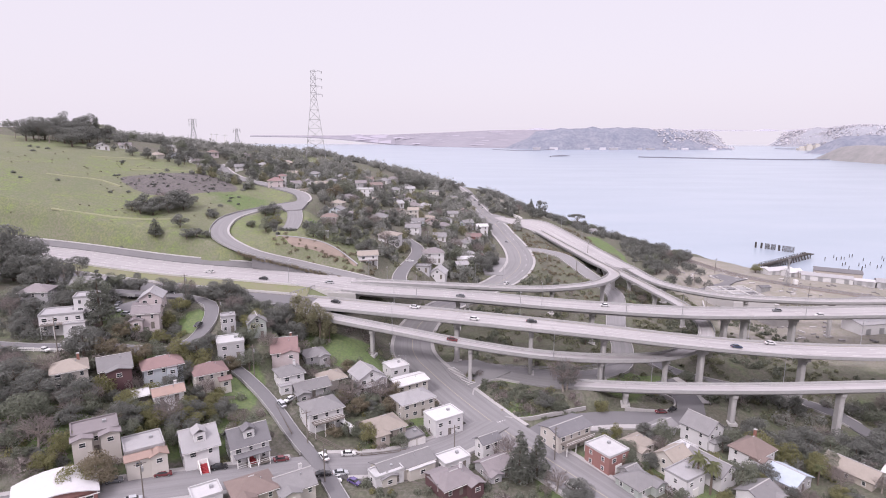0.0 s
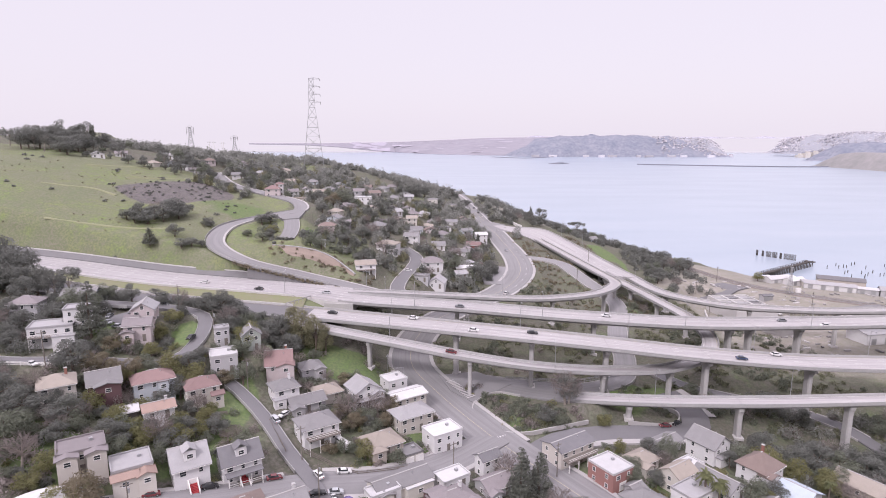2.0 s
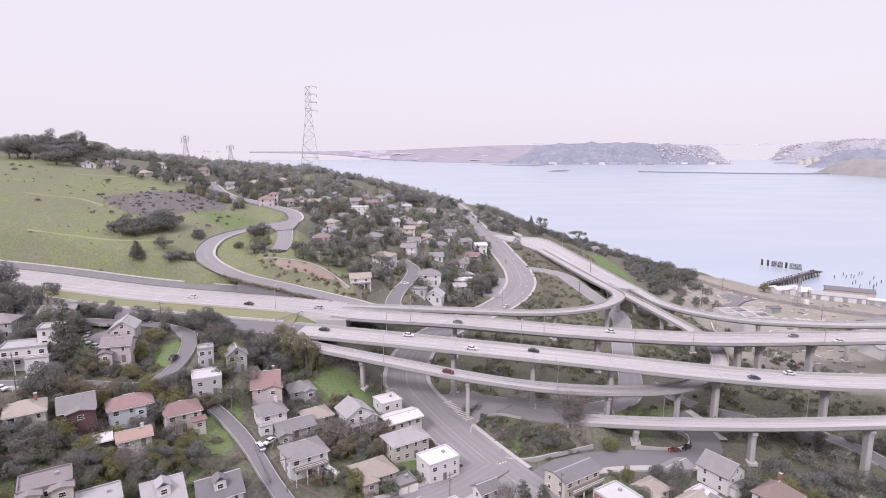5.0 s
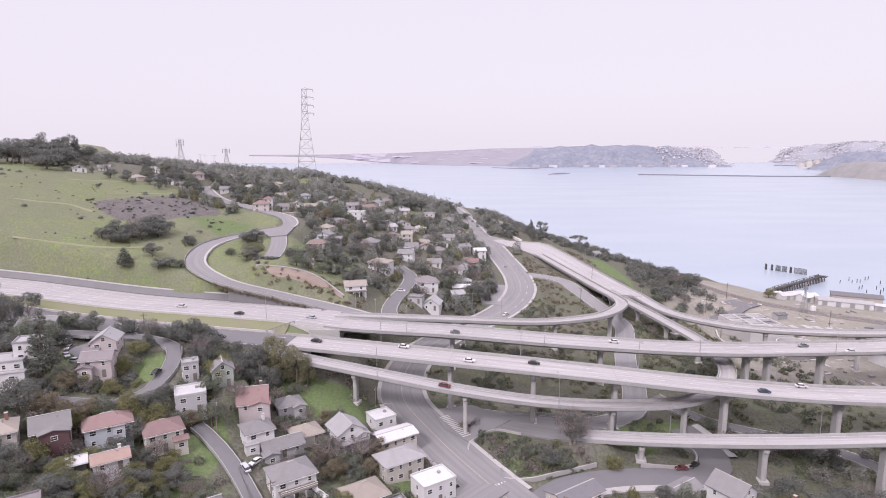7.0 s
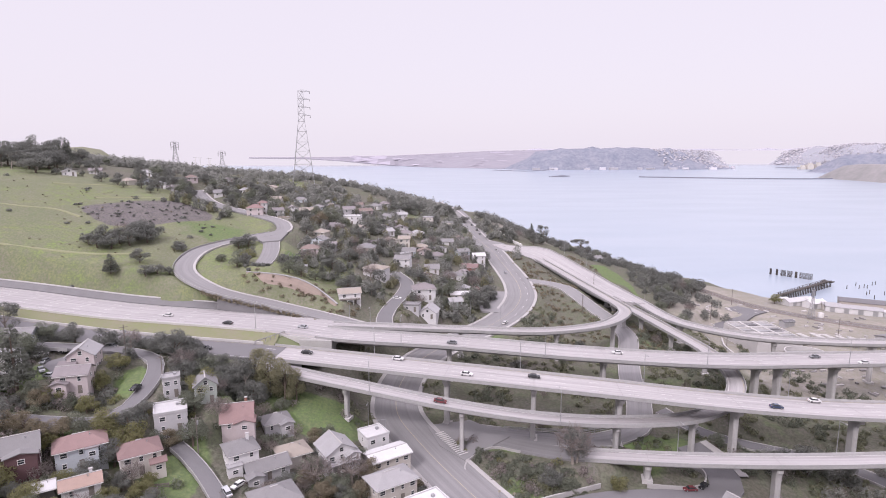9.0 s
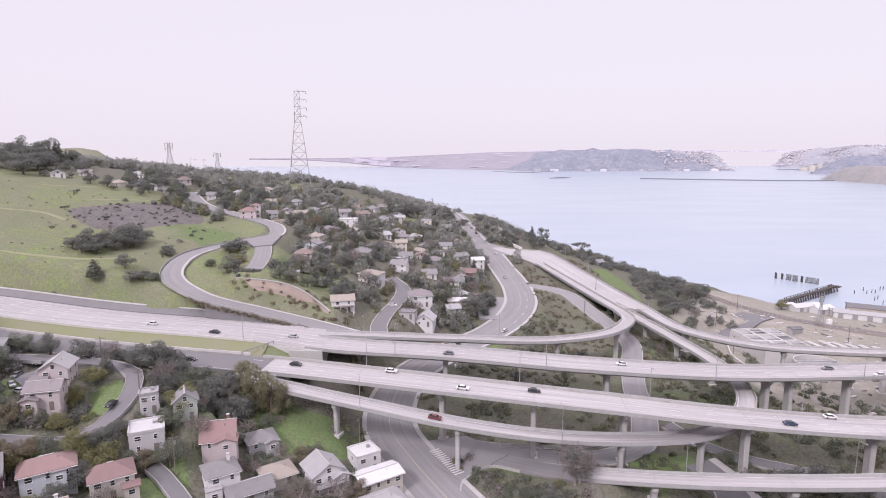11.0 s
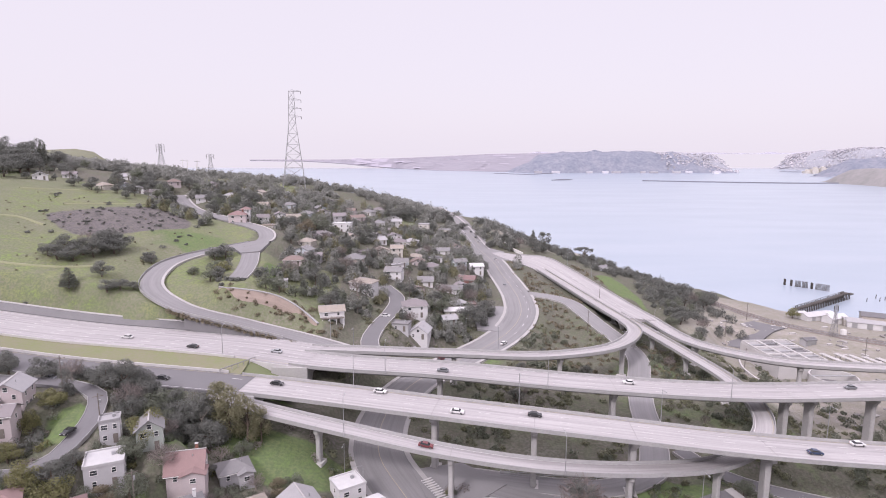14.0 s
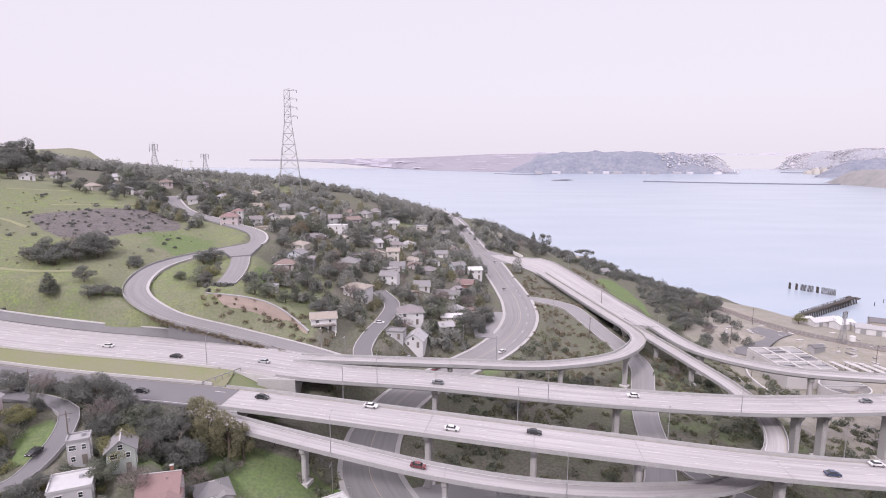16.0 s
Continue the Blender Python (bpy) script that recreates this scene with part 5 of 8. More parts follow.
        window(dm, 0, -d * 0.37 - 0.03, H + rise * 0.62, 0, 1.2, 1.0)
    if steps:
        flight = part("front_steps", Shape().add([(sx, -d / 2, 1.0) for sx in (-0.7, 0.7)] + [(sx, -d / 2 - 2.5, -0.5) for sx in (-0.7, 0.7)] + [(sx, sy, -1.0) for sx in (-0.7, 0.7) for sy in (-d / 2, -d / 2 - 2.5)],
                                               [(0, 2, 3, 1), (0, 4, 5, 2), (1, 3, 7, 6), (2, 5, 7, 3)]), concrete, root)
        for k in range(8):
            part("step", Shape().box((0.0, -d / 2 - 0.3 - k * 0.3, 1.02 - k * 0.19), (1.5, 0.32, 0.2)), red_paint if steps == "red" else concrete, flight)
        for sx in (-0.9, 0.9):
            part("step_rail", Shape().add([(sx - 0.1, -d / 2, 1.3), (sx + 0.1, -d / 2, 1.3), (sx + 0.1, -d / 2, 2.2), (sx - 0.1, -d / 2, 2.2), (sx - 0.1, -d / 2 - 2.6, -0.4), (sx + 0.1, -d / 2 - 2.6, -0.4), (sx + 0.1, -d / 2 - 2.6, 0.5), (sx - 0.1, -d / 2 - 2.6, 0.5)],
                                        [(0, 1, 2, 3), (4, 7, 6, 5), (0, 4, 5, 1), (3, 2, 6, 7), (0, 3, 7, 4), (1, 5, 6, 2)]), white_trim, flight)
    if porch or deck:
        z = 2.7 if deck else 0.3
        pr = part("porch" if porch else "balcony", Shape().box((0, -d / 2 - 1.1, z), (w * 0.9, 2.2, 0.22)), wood_grey, root)
        for k in range(4):
            px = (k / 3 - 0.5) * w * 0.86
            part("post", Shape().box((px, -d / 2 - 2.1, (z - 3) / 2 + (1.3 if porch else 0)), (0.18, 0.18, z + 3 + (2.6 if porch else 0))), white_trim, pr)
        rail = Shape().box((0, -d / 2 - 2.15, z + 1.0), (w * 0.9, 0.07, 0.08)).box((0, -d / 2 - 2.15, z + 0.55), (w * 0.9, 0.05, 0.06))
        part("handrail", rail, white_trim, pr)
        if porch:
            part("porch_roof", Shape().box((0, -d / 2 - 1.1, z + 2.75), (w * 0.95, 2.5, 0.16)), ROOFS[tone], pr)
    return root


# the near streets, hillside to waterfront
house(-75.5, 103, 17, 12, 1, "barrel", "brick", "white", "low brick workshop with a broad white vaulted roof", garage=2, lift=0.0, rise=2.4)
house(-76, 118, 11, 8.5, 2, "flat", "beige", "mauve", "beige two-storey stucco house with low twin gables", wings=((-2.6, -4.2, 3.6, 2.2, 5.3, "gable_front", "mauve"), (2.6, -4.2, 3.6, 2.2, 5.3, "gable_front", "mauve")))
house(-65.5, 117.5, 9.5, 9, 2, "flat", "cream", "pale", "cream mission-style house with a red tile front roof", garage=1, wings=((-1.6, -4.6, 4.6, 2.6, 4.7, "gable", "orange"), (2.3, -4.9, 3.2, 3.0, 4.6, "gable_front", "orange")))
house(-55.5, 122, 9, 10.5, 2, "gable", "white", "pale", "pale grey two-storey house with a front gable dormer", dormer=True, steps="red", garage=1, rise=3.0)
house(-46, 126.5, 10.5, 8.5, 2, "gable", "white", "dark", "white house with dark roof and red front steps", dormer=True, steps="red", porch=True, rise=2.8)
house(-94, 139, 9.5, 9, 2, "hip", "beige", "tan", "beige two-storey house with a tan hip roof", chimney=True)
house(-85.5, 144, 9, 9, 2, "gable", "maroon", "grey", "dark maroon two-storey house with white windows", rise=2.2, wings=((0.6, -4.0, 5.5, 3.0, 5.2, "gable_front", "grey"),))
house(-76, 149.5, 12, 8.5, 2, "hip", "blue_grey", "red", "grey two-storey house with red-brown hip roof", wings=((2.0, -3.9, 2.4, 1.4, 5.0, "flat", "mauve"),))
house(-64, 151, 10, 8.5, 2, "hip", "cream", "red", "cream house with a red-brown hip roof", wings=((3.2, -3.6, 2.8, 2.4, 2.9, "gable", "red"),))
house(-69.5, 138.5, 8.5, 5.5, 1, "gable", "white", "orange", "small white cottage with an orange tile roof", chimney="white", lift=1.6)
house(-75.5, 136.5, 4, 4.5, 1, "gable", "dark", "white", "small dark shed with a white metal roof", windows=False, lift=0.6)
house(-111, 165, 14, 9, 2, "flat", "white", "pale", "white modern flat-roofed house with a wide terrace", wings=((3.5, -4.2, 5.5, 3.4, 2.9, "flat", "pale"),), deck=True, lift=0.4, turn=20)
house(-106, 169, 8, 7, 3, "flat", "white", "pale", "white flat-roofed upper block of a modern house", turn=20)
house(-91.5, 178.6, 8, 9, 2, "gable_front", "pink", "pale", "pinkish-grey gabled house beside the parking court", turn=15, rise=2.0, lift=-0.8, wings=((-3.0, -3.0, 3.6, 4.4, 3.0, "gable", "mauve"),))
house(-89.5, 170.6, 9, 7, 2, "gable", "pink", "mauve", "pinkish-grey gabled house with stepped roofs", turn=15, lift=-0.3, wings=((-2.4, -3.0, 3.4, 2.6, 3.4, "gable_front", "mauve"),))
house(-117, 189, 12, 8, 1, "gable", "blue_grey", "grey", "blue-grey bungalow half hidden by trees", turn=10)
house(-127, 178, 10, 8, 2, "hip", "grey", "mauve", "grey hillside house behind bare trees", turn=10)
house(-62.4, 163.4, 9, 8.5, 2, "flat", "grey", "white", "grey two-storey house with a white flat roof", turn=25)
house(-65.6, 171.6, 5, 4.5, 2, "flat", "grey", "pale", "small grey flat-roofed annex", turn=25)
house(-57, 171.5, 6.5, 6, 2, "gable_front", "green_grey", "grey", "small grey-green gabled house", turn=25, rise=2.0)
house(-48, 168.6, 9, 9.5, 1, "gable", "pink", "red", "pink house with a broad red gabled roof", chimney=True, turn=14, rise=3.0, lift=1.4, wings=((1.9, -3.4, 4.6, 3.6, 2.7, "gable_front", "red"),))
house(-40.5, 175, 8.5, 7, 1, "hip", "grey", "grey", "grey hip-roofed bungalow beside the green bank", turn=30, wings=((2.0, -3.2, 3.2, 2.4, 2.5, "gable_front", "grey"),))
house(-44.2, 158.5, 8.5, 8, 2, "hip", "white", "grey", "white two-storey house with grey hip roof", chimney="white", wings=((-2.4, -3.8, 3.2, 2.0, 2.8, "flat", "pale"),))
house(-38, 157.5, 12, 7, 1, "gable", "grey", "grey", "long grey bungalow with a shallow gable roof", rise=1.4, wings=((-3.6, -3.4, 3.4, 2.6, 2.5, "gable_front", "grey"),))
house(-32, 143.5, 11.5, 9.5, 2, "hip", "white", "grey", "white two-storey house with grey hip roof", garage=0, deck=True)
house(-33.5, 164.5, 9, 8, 1, "hip", "beige", "tan", "beige bungalow with a tan hip roof", deck=False)
house(-23, 165.5, 9.5, 9.5, 2, "gable_front", "white", "pale", "white house with pale stepped gables", rise=2.2, porch=True, wings=((2.6, -3.0, 3.6, 4.2, 4.4, "gable_front", "pale"), (-3.2, -2.2, 2.6, 4.0, 3.2, "gable_front", "grey")))
house(-15, 177, 8, 7.5, 2, "flat", "white", "white", "white flat-roofed two-storey house beside the road")
house(-10.5, 168, 13, 7.5, 2, "gable", "beige", "white", "long apartment house with a bright white roof", rise=0.7)
house(-8.5, 156.5, 13, 8.5, 2, "hip", "beige", "pale", "beige apartment house with pale hip roof", rise=1.6)
house(0.2, 150, 11, 8, 2, "flat", "white", "white", "white flat-roofed apartment building on the corner", lift=0.3)
house(-15.5, 144, 11, 9.5, 1, "hip", "tan", "tan", "tan bungalow with a brown hip roof", rise=2.0, wings=((-3.0, -4.0, 3.6, 2.6, 2.6, "hip", "tan"),))
house(-8, 142.5, 6, 6, 1, "flat", "cream", "grey", "low cream flat-roofed garage", garage=2, windows=False)
house(-9.5, 127, 17, 8, 1, "gable", "cream", "grey", "long low building with a grey roof", rise=1.2, lift=1.0, wings=((-5.6, -3.2, 3.6, 2.2, 2.6, "gable_front", "grey"), (3.0, -3.4, 7.0, 2.0, 2.3, "flat", "white")))
house(-13, 122.5, 9, 5, 1, "flat", "white", "white", "low white annex with a patched white roof", lift=0.6)
house(2.5, 130.5, 9, 6, 1, "flat", "white", "white", "low white building with a bright flat roof", lift=0.6)
house(11.5, 137.5, 6.5, 4.5, 2, "gable", "white", "dark", "narrow white two-storey house with a dark gable roof", rise=1.0)
house(12.5, 130, 9, 7, 1, "gable", "grey", "mauve", "grey gabled bungalow beside a tall conifer", wings=((-2.4, -3.0, 3.0, 2.6, 2.5, "gable_front", "mauve"),))
house(2.5, 121, 11, 8, 1, "hip", "maroon", "mauve", "dark house with a maroon-grey hip roof", chimney="white", lift=0.8, wings=((3.2, -3.8, 3.4, 2.6, 2.6, "gable_front", "mauve"), (-2.6, 2.2, 4.0, 5.0, 3.0, "gable", "mauve")))
house(33.5, 147, 14.5, 9, 2, "gable", "beige", "dark", "beige stucco apartment building with outside stairs", rise=0.9, deck=True)
house(42, 137, 9, 10, 2, "flat", "brick", "white", "red-fronted two-storey building with a white roof", garage=1)
house(46.5, 131.5, 4.5, 4.5, 1, "gable", "grey", "grey", "small grey lean-to shed", windows=False)
house(52.5, 145, 8.5, 7, 1, "hip", "cream", "tan", "cream bungalow with a tan hip roof", wings=((-2.2, -3.2, 3.0, 2.6, 2.5, "gable_front", "tan"),))
house(62, 155, 12, 6, 1, "gable", "grey", "grey", "long grey outbuilding beside the turning loop", rise=0.9, windows=False)
house(73, 152, 9, 10.5, 2, "gable_front", "white", "grey", "white two-storey house with a grey gable roof", rise=2.6, wings=((0, -4.9, 5.2, 1.6, 2.9, "hip", "grey"),))
house(58.5, 136, 8.5, 6.5, 2, "gable", "cream", "tan", "cream house with a tan gable roof", rise=1.5, wings=((0, -3.2, 5.0, 1.8, 2.5, "flat", "mauve"),))
house(47, 128, 9, 8.5, 1, "hip", "green_grey", "grey", "grey-green bungalow with hip roof", wings=((2.6, -3.4, 3.4, 3.0, 2.6, "gable_front", "grey"),))
house(58.5, 128, 9, 7.5, 2, "flat", "white", "pale", "white stucco flat-roofed house with arches", garage=1)
house(67.5, 134.5, 8.5, 13, 1, "gable_front", "white", "grey", "long white house with grey shingle roof", rise=2.0, lift=1.2)
house(82, 142, 10.5, 9.5, 2, "hip", "white", "brown", "white house with a steep brown hip roof", chimney=True, rise=2.8, wings=((-2.6, -3.8, 3.4, 3.0, 4.6, "gable_front", "brown"),))
house(64, 143, 8, 6, 1, "flat", "white", "white", "low white flat-roofed annex")
house(87, 133.5, 10.5, 9, 1, "gable_front", "grey", "blue", "house with a pale blue metal roof", rise=1.8)
house(75.5, 126, 10, 8, 1, "gable", "white", "grey", "white bungalow with a grey roof", wings=((2.4, -3.3, 3.2, 2.4, 2.5, "gable_front", "grey"),))
house(108, 140, 9, 15, 1, "gable_front", "tan", "tan", "long low house with a tan roof", rise=1.8)
house(118, 136, 7, 9, 1, "gable_front", "grey", "white", "grey shed with a white metal roof", windows=False)
house(-32, 113, 9.5, 9, 1, "gable", "beige", "grey", "beige cross-gabled bungalow with grey roof", chimney="white", lift=0.8, wings=((-1.8, -3.6, 3.8, 3.0, 2.8, "gable_front", "grey"),))
house(-39.5, 109.5, 10.5, 9, 1, "hip", "tan", "brown", "brown hip-roofed bungalow beside the street", lift=1.0, wings=((-2.2, -3.6, 3.6, 2.6, 2.8, "gable_front", "brown"),))
house(-48, 107, 7, 6, 1, "flat", "white", "white", "low white flat-roofed garage", garage=1, windows=False)

# the far hillside
far_rng = random.Random(12)


def far_house(x, y, wall, tone, label, w=10.0, d=8.0, floors=1, roof="gable", turn=None, **extra):
    house(x, y, w, d, floors, roof, wall, tone, label, turn=far_rng.uniform(-25, 40) if turn is None else turn, far=True, **extra)


far_house(-104, 366, "pink", "red", "large pink villa with red tile roof above the hairpin", 11, 9, 2, "hip", 10, chimney=True)
far_house(-101, 370, "white", "red", "upper storey of a pink villa with red tiles", 6, 5.5, 3, "hip", 10)
far_house(-34.5, 262.5, "white", "tan", "white house on posts with a brown roof and balcony", 11, 7, 2, "gable", 15, lift=-1.4, deck=True, rise=1.4)
far_house(-27, 296, "white", "tan", "long white two-storey house with a shallow roof", 13, 8, 2, "hip", -20, rise=1.2)
far_house(-4.8, 282, "white", "mauve", "white two-storey house with grey roofs", 12, 9, 2, "hip", 10, rise=1.8)
far_house(-2, 269, "white", "pale", "white gabled house beside the loop ramp", 9, 10, 1, "gable_front", -10, rise=2.4)
far_house(-9, 267, "grey", "grey", "grey flat-roofed garage beside a gabled house", 8, 6, 1, "flat", -10)
far_house(12, 296, "cream", "white", "low house with a bright white roof", 12, 7, 1, "gable", 5, rise=0.8)
far_house(9, 284, "green_grey", "pale", "small grey house among bushes", 7, 6, 1, "gable", 20)
far_house(10.5, 328, "white", "grey", "white house with a shallow grey roof", 13, 7, 1, "gable", -8, rise=1.2)
far_house(25, 378, "white", "white", "white two-storey house above the valley road", 9, 8, 2, "gable", 10, rise=1.2)
far_house(19, 353, "brick", "red", "red-brown house with a rusty red roof", 11, 8, 1, "gable", -15)
far_house(-51, 384, "white", "white", "white flat-roofed two-storey house", 13, 8, 2, "flat", 0)
far_house(-59, 282, "grey", "pale", "small grey hut with a pale roof", 8, 4, 1, "flat", 10)
far_house(-36, 330, "tan", "grey", "low hip-roofed house with deep eaves", 11, 9, 1, "hip", 0)
far_house(-7, 448, "cream", "pale", "cream block of a house on the grass knoll", 9, 7, 2, "flat", -5)
far_house(7, 461, "cream", "pale", "cream low building on the grass knoll", 11, 6, 1, "flat", -5)
PLOTS = [(-139, 407), (-130, 428), (-92, 402), (-83, 401), (-79, 417), (-71, 427), (-56, 443), (-45, 452), (-28, 453), (-60, 356), (-61, 340), (-59, 325), (-53, 319), (-60, 310), (-56, 358), (-30, 379), (-20, 389), (-26, 358), (-15, 350),
         (0, 359), (-7, 360), (6, 400), (-13, 399), (-23, 400), (-108, 424), (-95, 437), (-75, 466), (-49, 424), (-35, 424), (-214, 374), (-209, 392), (-183, 380), (-176, 390), (-158, 386), (-168, 433), (-168, 387), (-190, 420), (-150, 450), (-120, 455), (115, 452), (-40, 470), (14, 420), (-2, 330)]
FAR_TONES = [("white", "grey", "white house with a grey roof among trees"), ("grey", "mauve", "grey house with a mauve-grey roof among trees"), ("cream", "tan", "cream house with a tan roof among trees"), ("white", "pale", "white house with a pale roof among trees"),
             ("pink", "brown", "pinkish house with a brown roof among trees"), ("blue_grey", "grey", "blue-grey house with a grey roof among trees"), ("white", "mauve", "white house with a dull mauve roof among trees")]
for k, (hx, hy) in enumerate(PLOTS):
    wall, tone, label = FAR_TONES[k * 3 % 7]
    far_house(hx, hy, wall, tone, label, far_rng.uniform(8.5, 11.5), far_rng.uniform(6.5, 8.5), 1, ("gable", "hip", "gable_front")[k % 3])

more_rng = random.Random(91)
placed = tries = 0
while placed < 26 and tries < 2000:
    tries += 1
    hx, hy = more_rng.uniform(-100, 22), more_rng.uniform(300, 450)
    if (hx < -62 and hy < 352) or road_gap(hx, hy) < 5 or any((hx - a) ** 2 + (hy - b) ** 2 < (r + 5) ** 2 for a, b, r in FOOTPRINTS):
        continue
    wall, tone, label = FAR_TONES[placed * 2 % 7]
    far_house(hx, hy, wall, tone, label, more_rng.uniform(7, 10), more_rng.uniform(5.5, 7.5), 1 + (placed % 4 == 0), ("gable", "hip", "gable_front", "flat")[placed % 4], lift=-0.5)
    placed += 1


# ---- trees and scrub ----
def leaf_cloud(rng, centres, radii, count, size, flat=1.0):
    """Leaf faces on the skins of clumps."""
    s = Shape()
    weights = [r * r for r in radii]
    for _ in range(count):
        k = rng.choices(range(len(centres)), weights)[0]
        c, r = Vector(centres[k]), radii[k]
        n = Vector((rng.gauss(0, 1), rng.gauss(0, 1), rng.gauss(0.25, 1))).normalized()
        p = c + Vector((n.x, n.y, n.z * flat)) * r * rng.uniform(0.7, 1.06)
        q = (n + Vector((rng.uniform(-1, 1), rng.uniform(-1, 1), rng.uniform(-1, 1))) * 0.55).normalized()
        u = q.orthogonal().normalized()
        u = (Matrix.Rotation(rng.uniform(0, 6.3), 3, q) @ u)
        w = q.cross(u)
        a, b = size * rng.uniform(0.6, 1.3), size * rng.uniform(0.45, 0.9)
        s.add([p - u * a - w * b * 0.5, p + u * a - w * b * 0.5, p + w * b], [(0, 1, 2)])
    return s


def limbs(rng, top, r, n=5, spread=0.3, lean=0.05):
    s = Shape()
    mid = Vector((rng.uniform(-lean, lean), rng.uniform(-lean, lean), top * 0.45))
    s.rod((0, 0, -0.08), mid, r, r * 0.7, 7)
    s.rod(mid, (mid.x * 1.5, mid.y * 1.5, top * 0.85), r * 0.7, r * 0.2, 6)
    for i in range(n):
        a = 2 * math.pi * (i + rng.random() * 0.5) / n
        z = top * rng.uniform(0.35, 0.6)
        s.rod((mid.x, mid.y, z), (math.cos(a) * spread, math.sin(a) * spread, z + top * rng.uniform(0.15, 0.35)), r * 0.45, r * 0.12, 5)
    return s


TREE_KINDS = {}


def tree_meshes(kind, seed):
    """Trunk and crown meshes of a tree one metre tall."""
    key = (kind, seed)
    if key in TREE_KINDS:
        return TREE_KINDS[key]
    rng = random.Random(seed * 77 + len(kind))
    if kind in ("oak", "green", "light", "dry"):
        cs, rs = [], []
        for i in range(15):
            a, e = rng.uniform(0, 6.28), rng.random()
            rad = 0.27 * math.sqrt(e)
            cs.append((math.cos(a) * rad * 1.2, math.sin(a) * rad * 1.2, 0.28 + 0.56 * rng.random() * (1 - e * 0.55)))
            rs.append(rng.uniform(0.12, 0.2))
        crown = leaf_cloud(rng, cs, rs, 3000, 0.024, 0.9)
        trunk = limbs(rng, 0.7, 0.035, 6, 0.26)
    elif kind == "tall":
        cs, rs = [], []
        for i in range(14):
            h = rng.uniform(0.35, 0.92)
            a = rng.uniform(0, 6.28)
            rad = 0.17 * (1.1 - abs(h - 0.6))
            cs.append((math.cos(a) * rad, math.sin(a) * rad, h))
            rs.append(rng.uniform(0.07, 0.13))
        crown = leaf_cloud(rng, cs, rs, 2000, 0.019, 1.1)
        trunk = limbs(rng, 0.9, 0.024, 6, 0.15)
    elif kind == "pine":
        cs, rs = [], []
        for i in range(22):
            h = 0.14 + 0.82 * i / 21
            rad = 0.17 * (1 - h) ** 0.8 + 0.015
            for j in range(4):
                a = rng.uniform(0, 6.28)
                cs.append((math.cos(a) * rad * 0.75, math.sin(a) * rad * 0.75, h + rng.uniform(-0.02, 0.02)))
                rs.append(rad * 0.5 + 0.012)
        crown = leaf_cloud(rng, cs, rs, 2800, 0.019, 0.5)
        trunk = limbs(rng, 0.95, 0.02, 0)
    elif kind == "dense":
        cs, rs = [], []
        for i in range(26):
            h = 0.16 + 0.74 * rng.random()
            rad = 0.2 * math.sin(math.pi * min(1, 0.15 + h * 0.85)) ** 0.7
            a = rng.uniform(0, 6.28)
            cs.append((math.cos(a) * rad * 0.8, math.sin(a) * rad * 0.8, h))
            rs.append(rng.uniform(0.09, 0.13))
        crown = leaf_cloud(rng, cs, rs, 3200, 0.019, 1.1)
        trunk = limbs(rng, 0.85, 0.026, 5, 0.12)
    elif kind == "umbrella":
        cs, rs = [], []
        for i in range(20):
            a, e = rng.uniform(0, 6.28), math.sqrt(rng.random())
            cs.append((math.cos(a) * 0.5 * e, math.sin(a) * 0.5 * e, 0.78 + 0.1 * rng.random() - 0.1 * e * e))
            rs.append(rng.uniform(0.09, 0.14))
        crown = leaf_cloud(rng, cs, rs, 2600, 0.022, 0.7)
        trunk = limbs(rng, 0.9, 0.03, 7, 0.34)
    elif kind == "bare":
        s = Shape()
        for _ in range(260):
            a, e = rng.uniform(0, 6.28), rng.random() ** 0.5
            p = Vector((math.cos(a) * 0.33 * e, math.sin(a) * 0.33 * e, 0.4 + 0.5 * rng.random() * (1.1 - e * 0.5)))
            d = (Vector((p.x, p.y, 0.35)) + Vector((rng.gauss(0, 0.2), rng.gauss(0, 0.2), rng.gauss(0, 0.15)))).normalized()
            u = d.orthogonal().normalized() * 0.006
            s.add([p - d * 0.07 - u, p - d * 0.07 + u, p + d * 0.09 + u * 0.3, p + d * 0.09 - u * 0.3], [(0, 1, 2, 3)])
            w = d.cross(u).normalized() * 0.006
            s.add([p - d * 0.07 - w, p - d * 0.07 + w, p + d * 0.09 + w * 0.3, p + d * 0.09 - w * 0.3], [(0, 1, 2, 3)])
        crown = s
        trunk = limbs(rng, 0.75, 0.03, 9, 0.28)
    else:  # palm
        s = Shape()
        for i in range(26):
            a, up = 2 * math.pi * i / 26 * 2.7, rng.uniform(-0.5, 0.9)
            d = Vector((math.cos(a), math.sin(a), 0))
            prev = Vector((0, 0, 0.78))
            side = Vector((-d.y, d.x, 0)) * 0.035
            for k in range(4):
                nxt = prev + (d * 0.055 + Vector((0, 0, up * 0.05 - 0.022 * k)))
                s.add([prev - side, prev + side, nxt + side * (0.9 - 0.25 * k), nxt - side * (0.9 - 0.25 * k)], [(0, 1, 2, 3)])
                prev = nxt
        crown = s
        trunk = Shape().rod((0, 0, -0.05), (0, 0, 0.78), 0.03, 0.022, 8)
    leaf = LEAVES[{"oak": "oak", "tall": "oak", "green": "green", "light": "light", "dry": "dry", "pine": "pine", "bare": "bare", "palm": "palm", "dense": "dense", "umbrella": "oak"}[kind]]
    TREE_KINDS[key] = trunk.mesh("trunk", bark_pale if kind in ("bare", "tall") else bark), crown.mesh("crown", leaf)
    return TREE_KINDS[key]


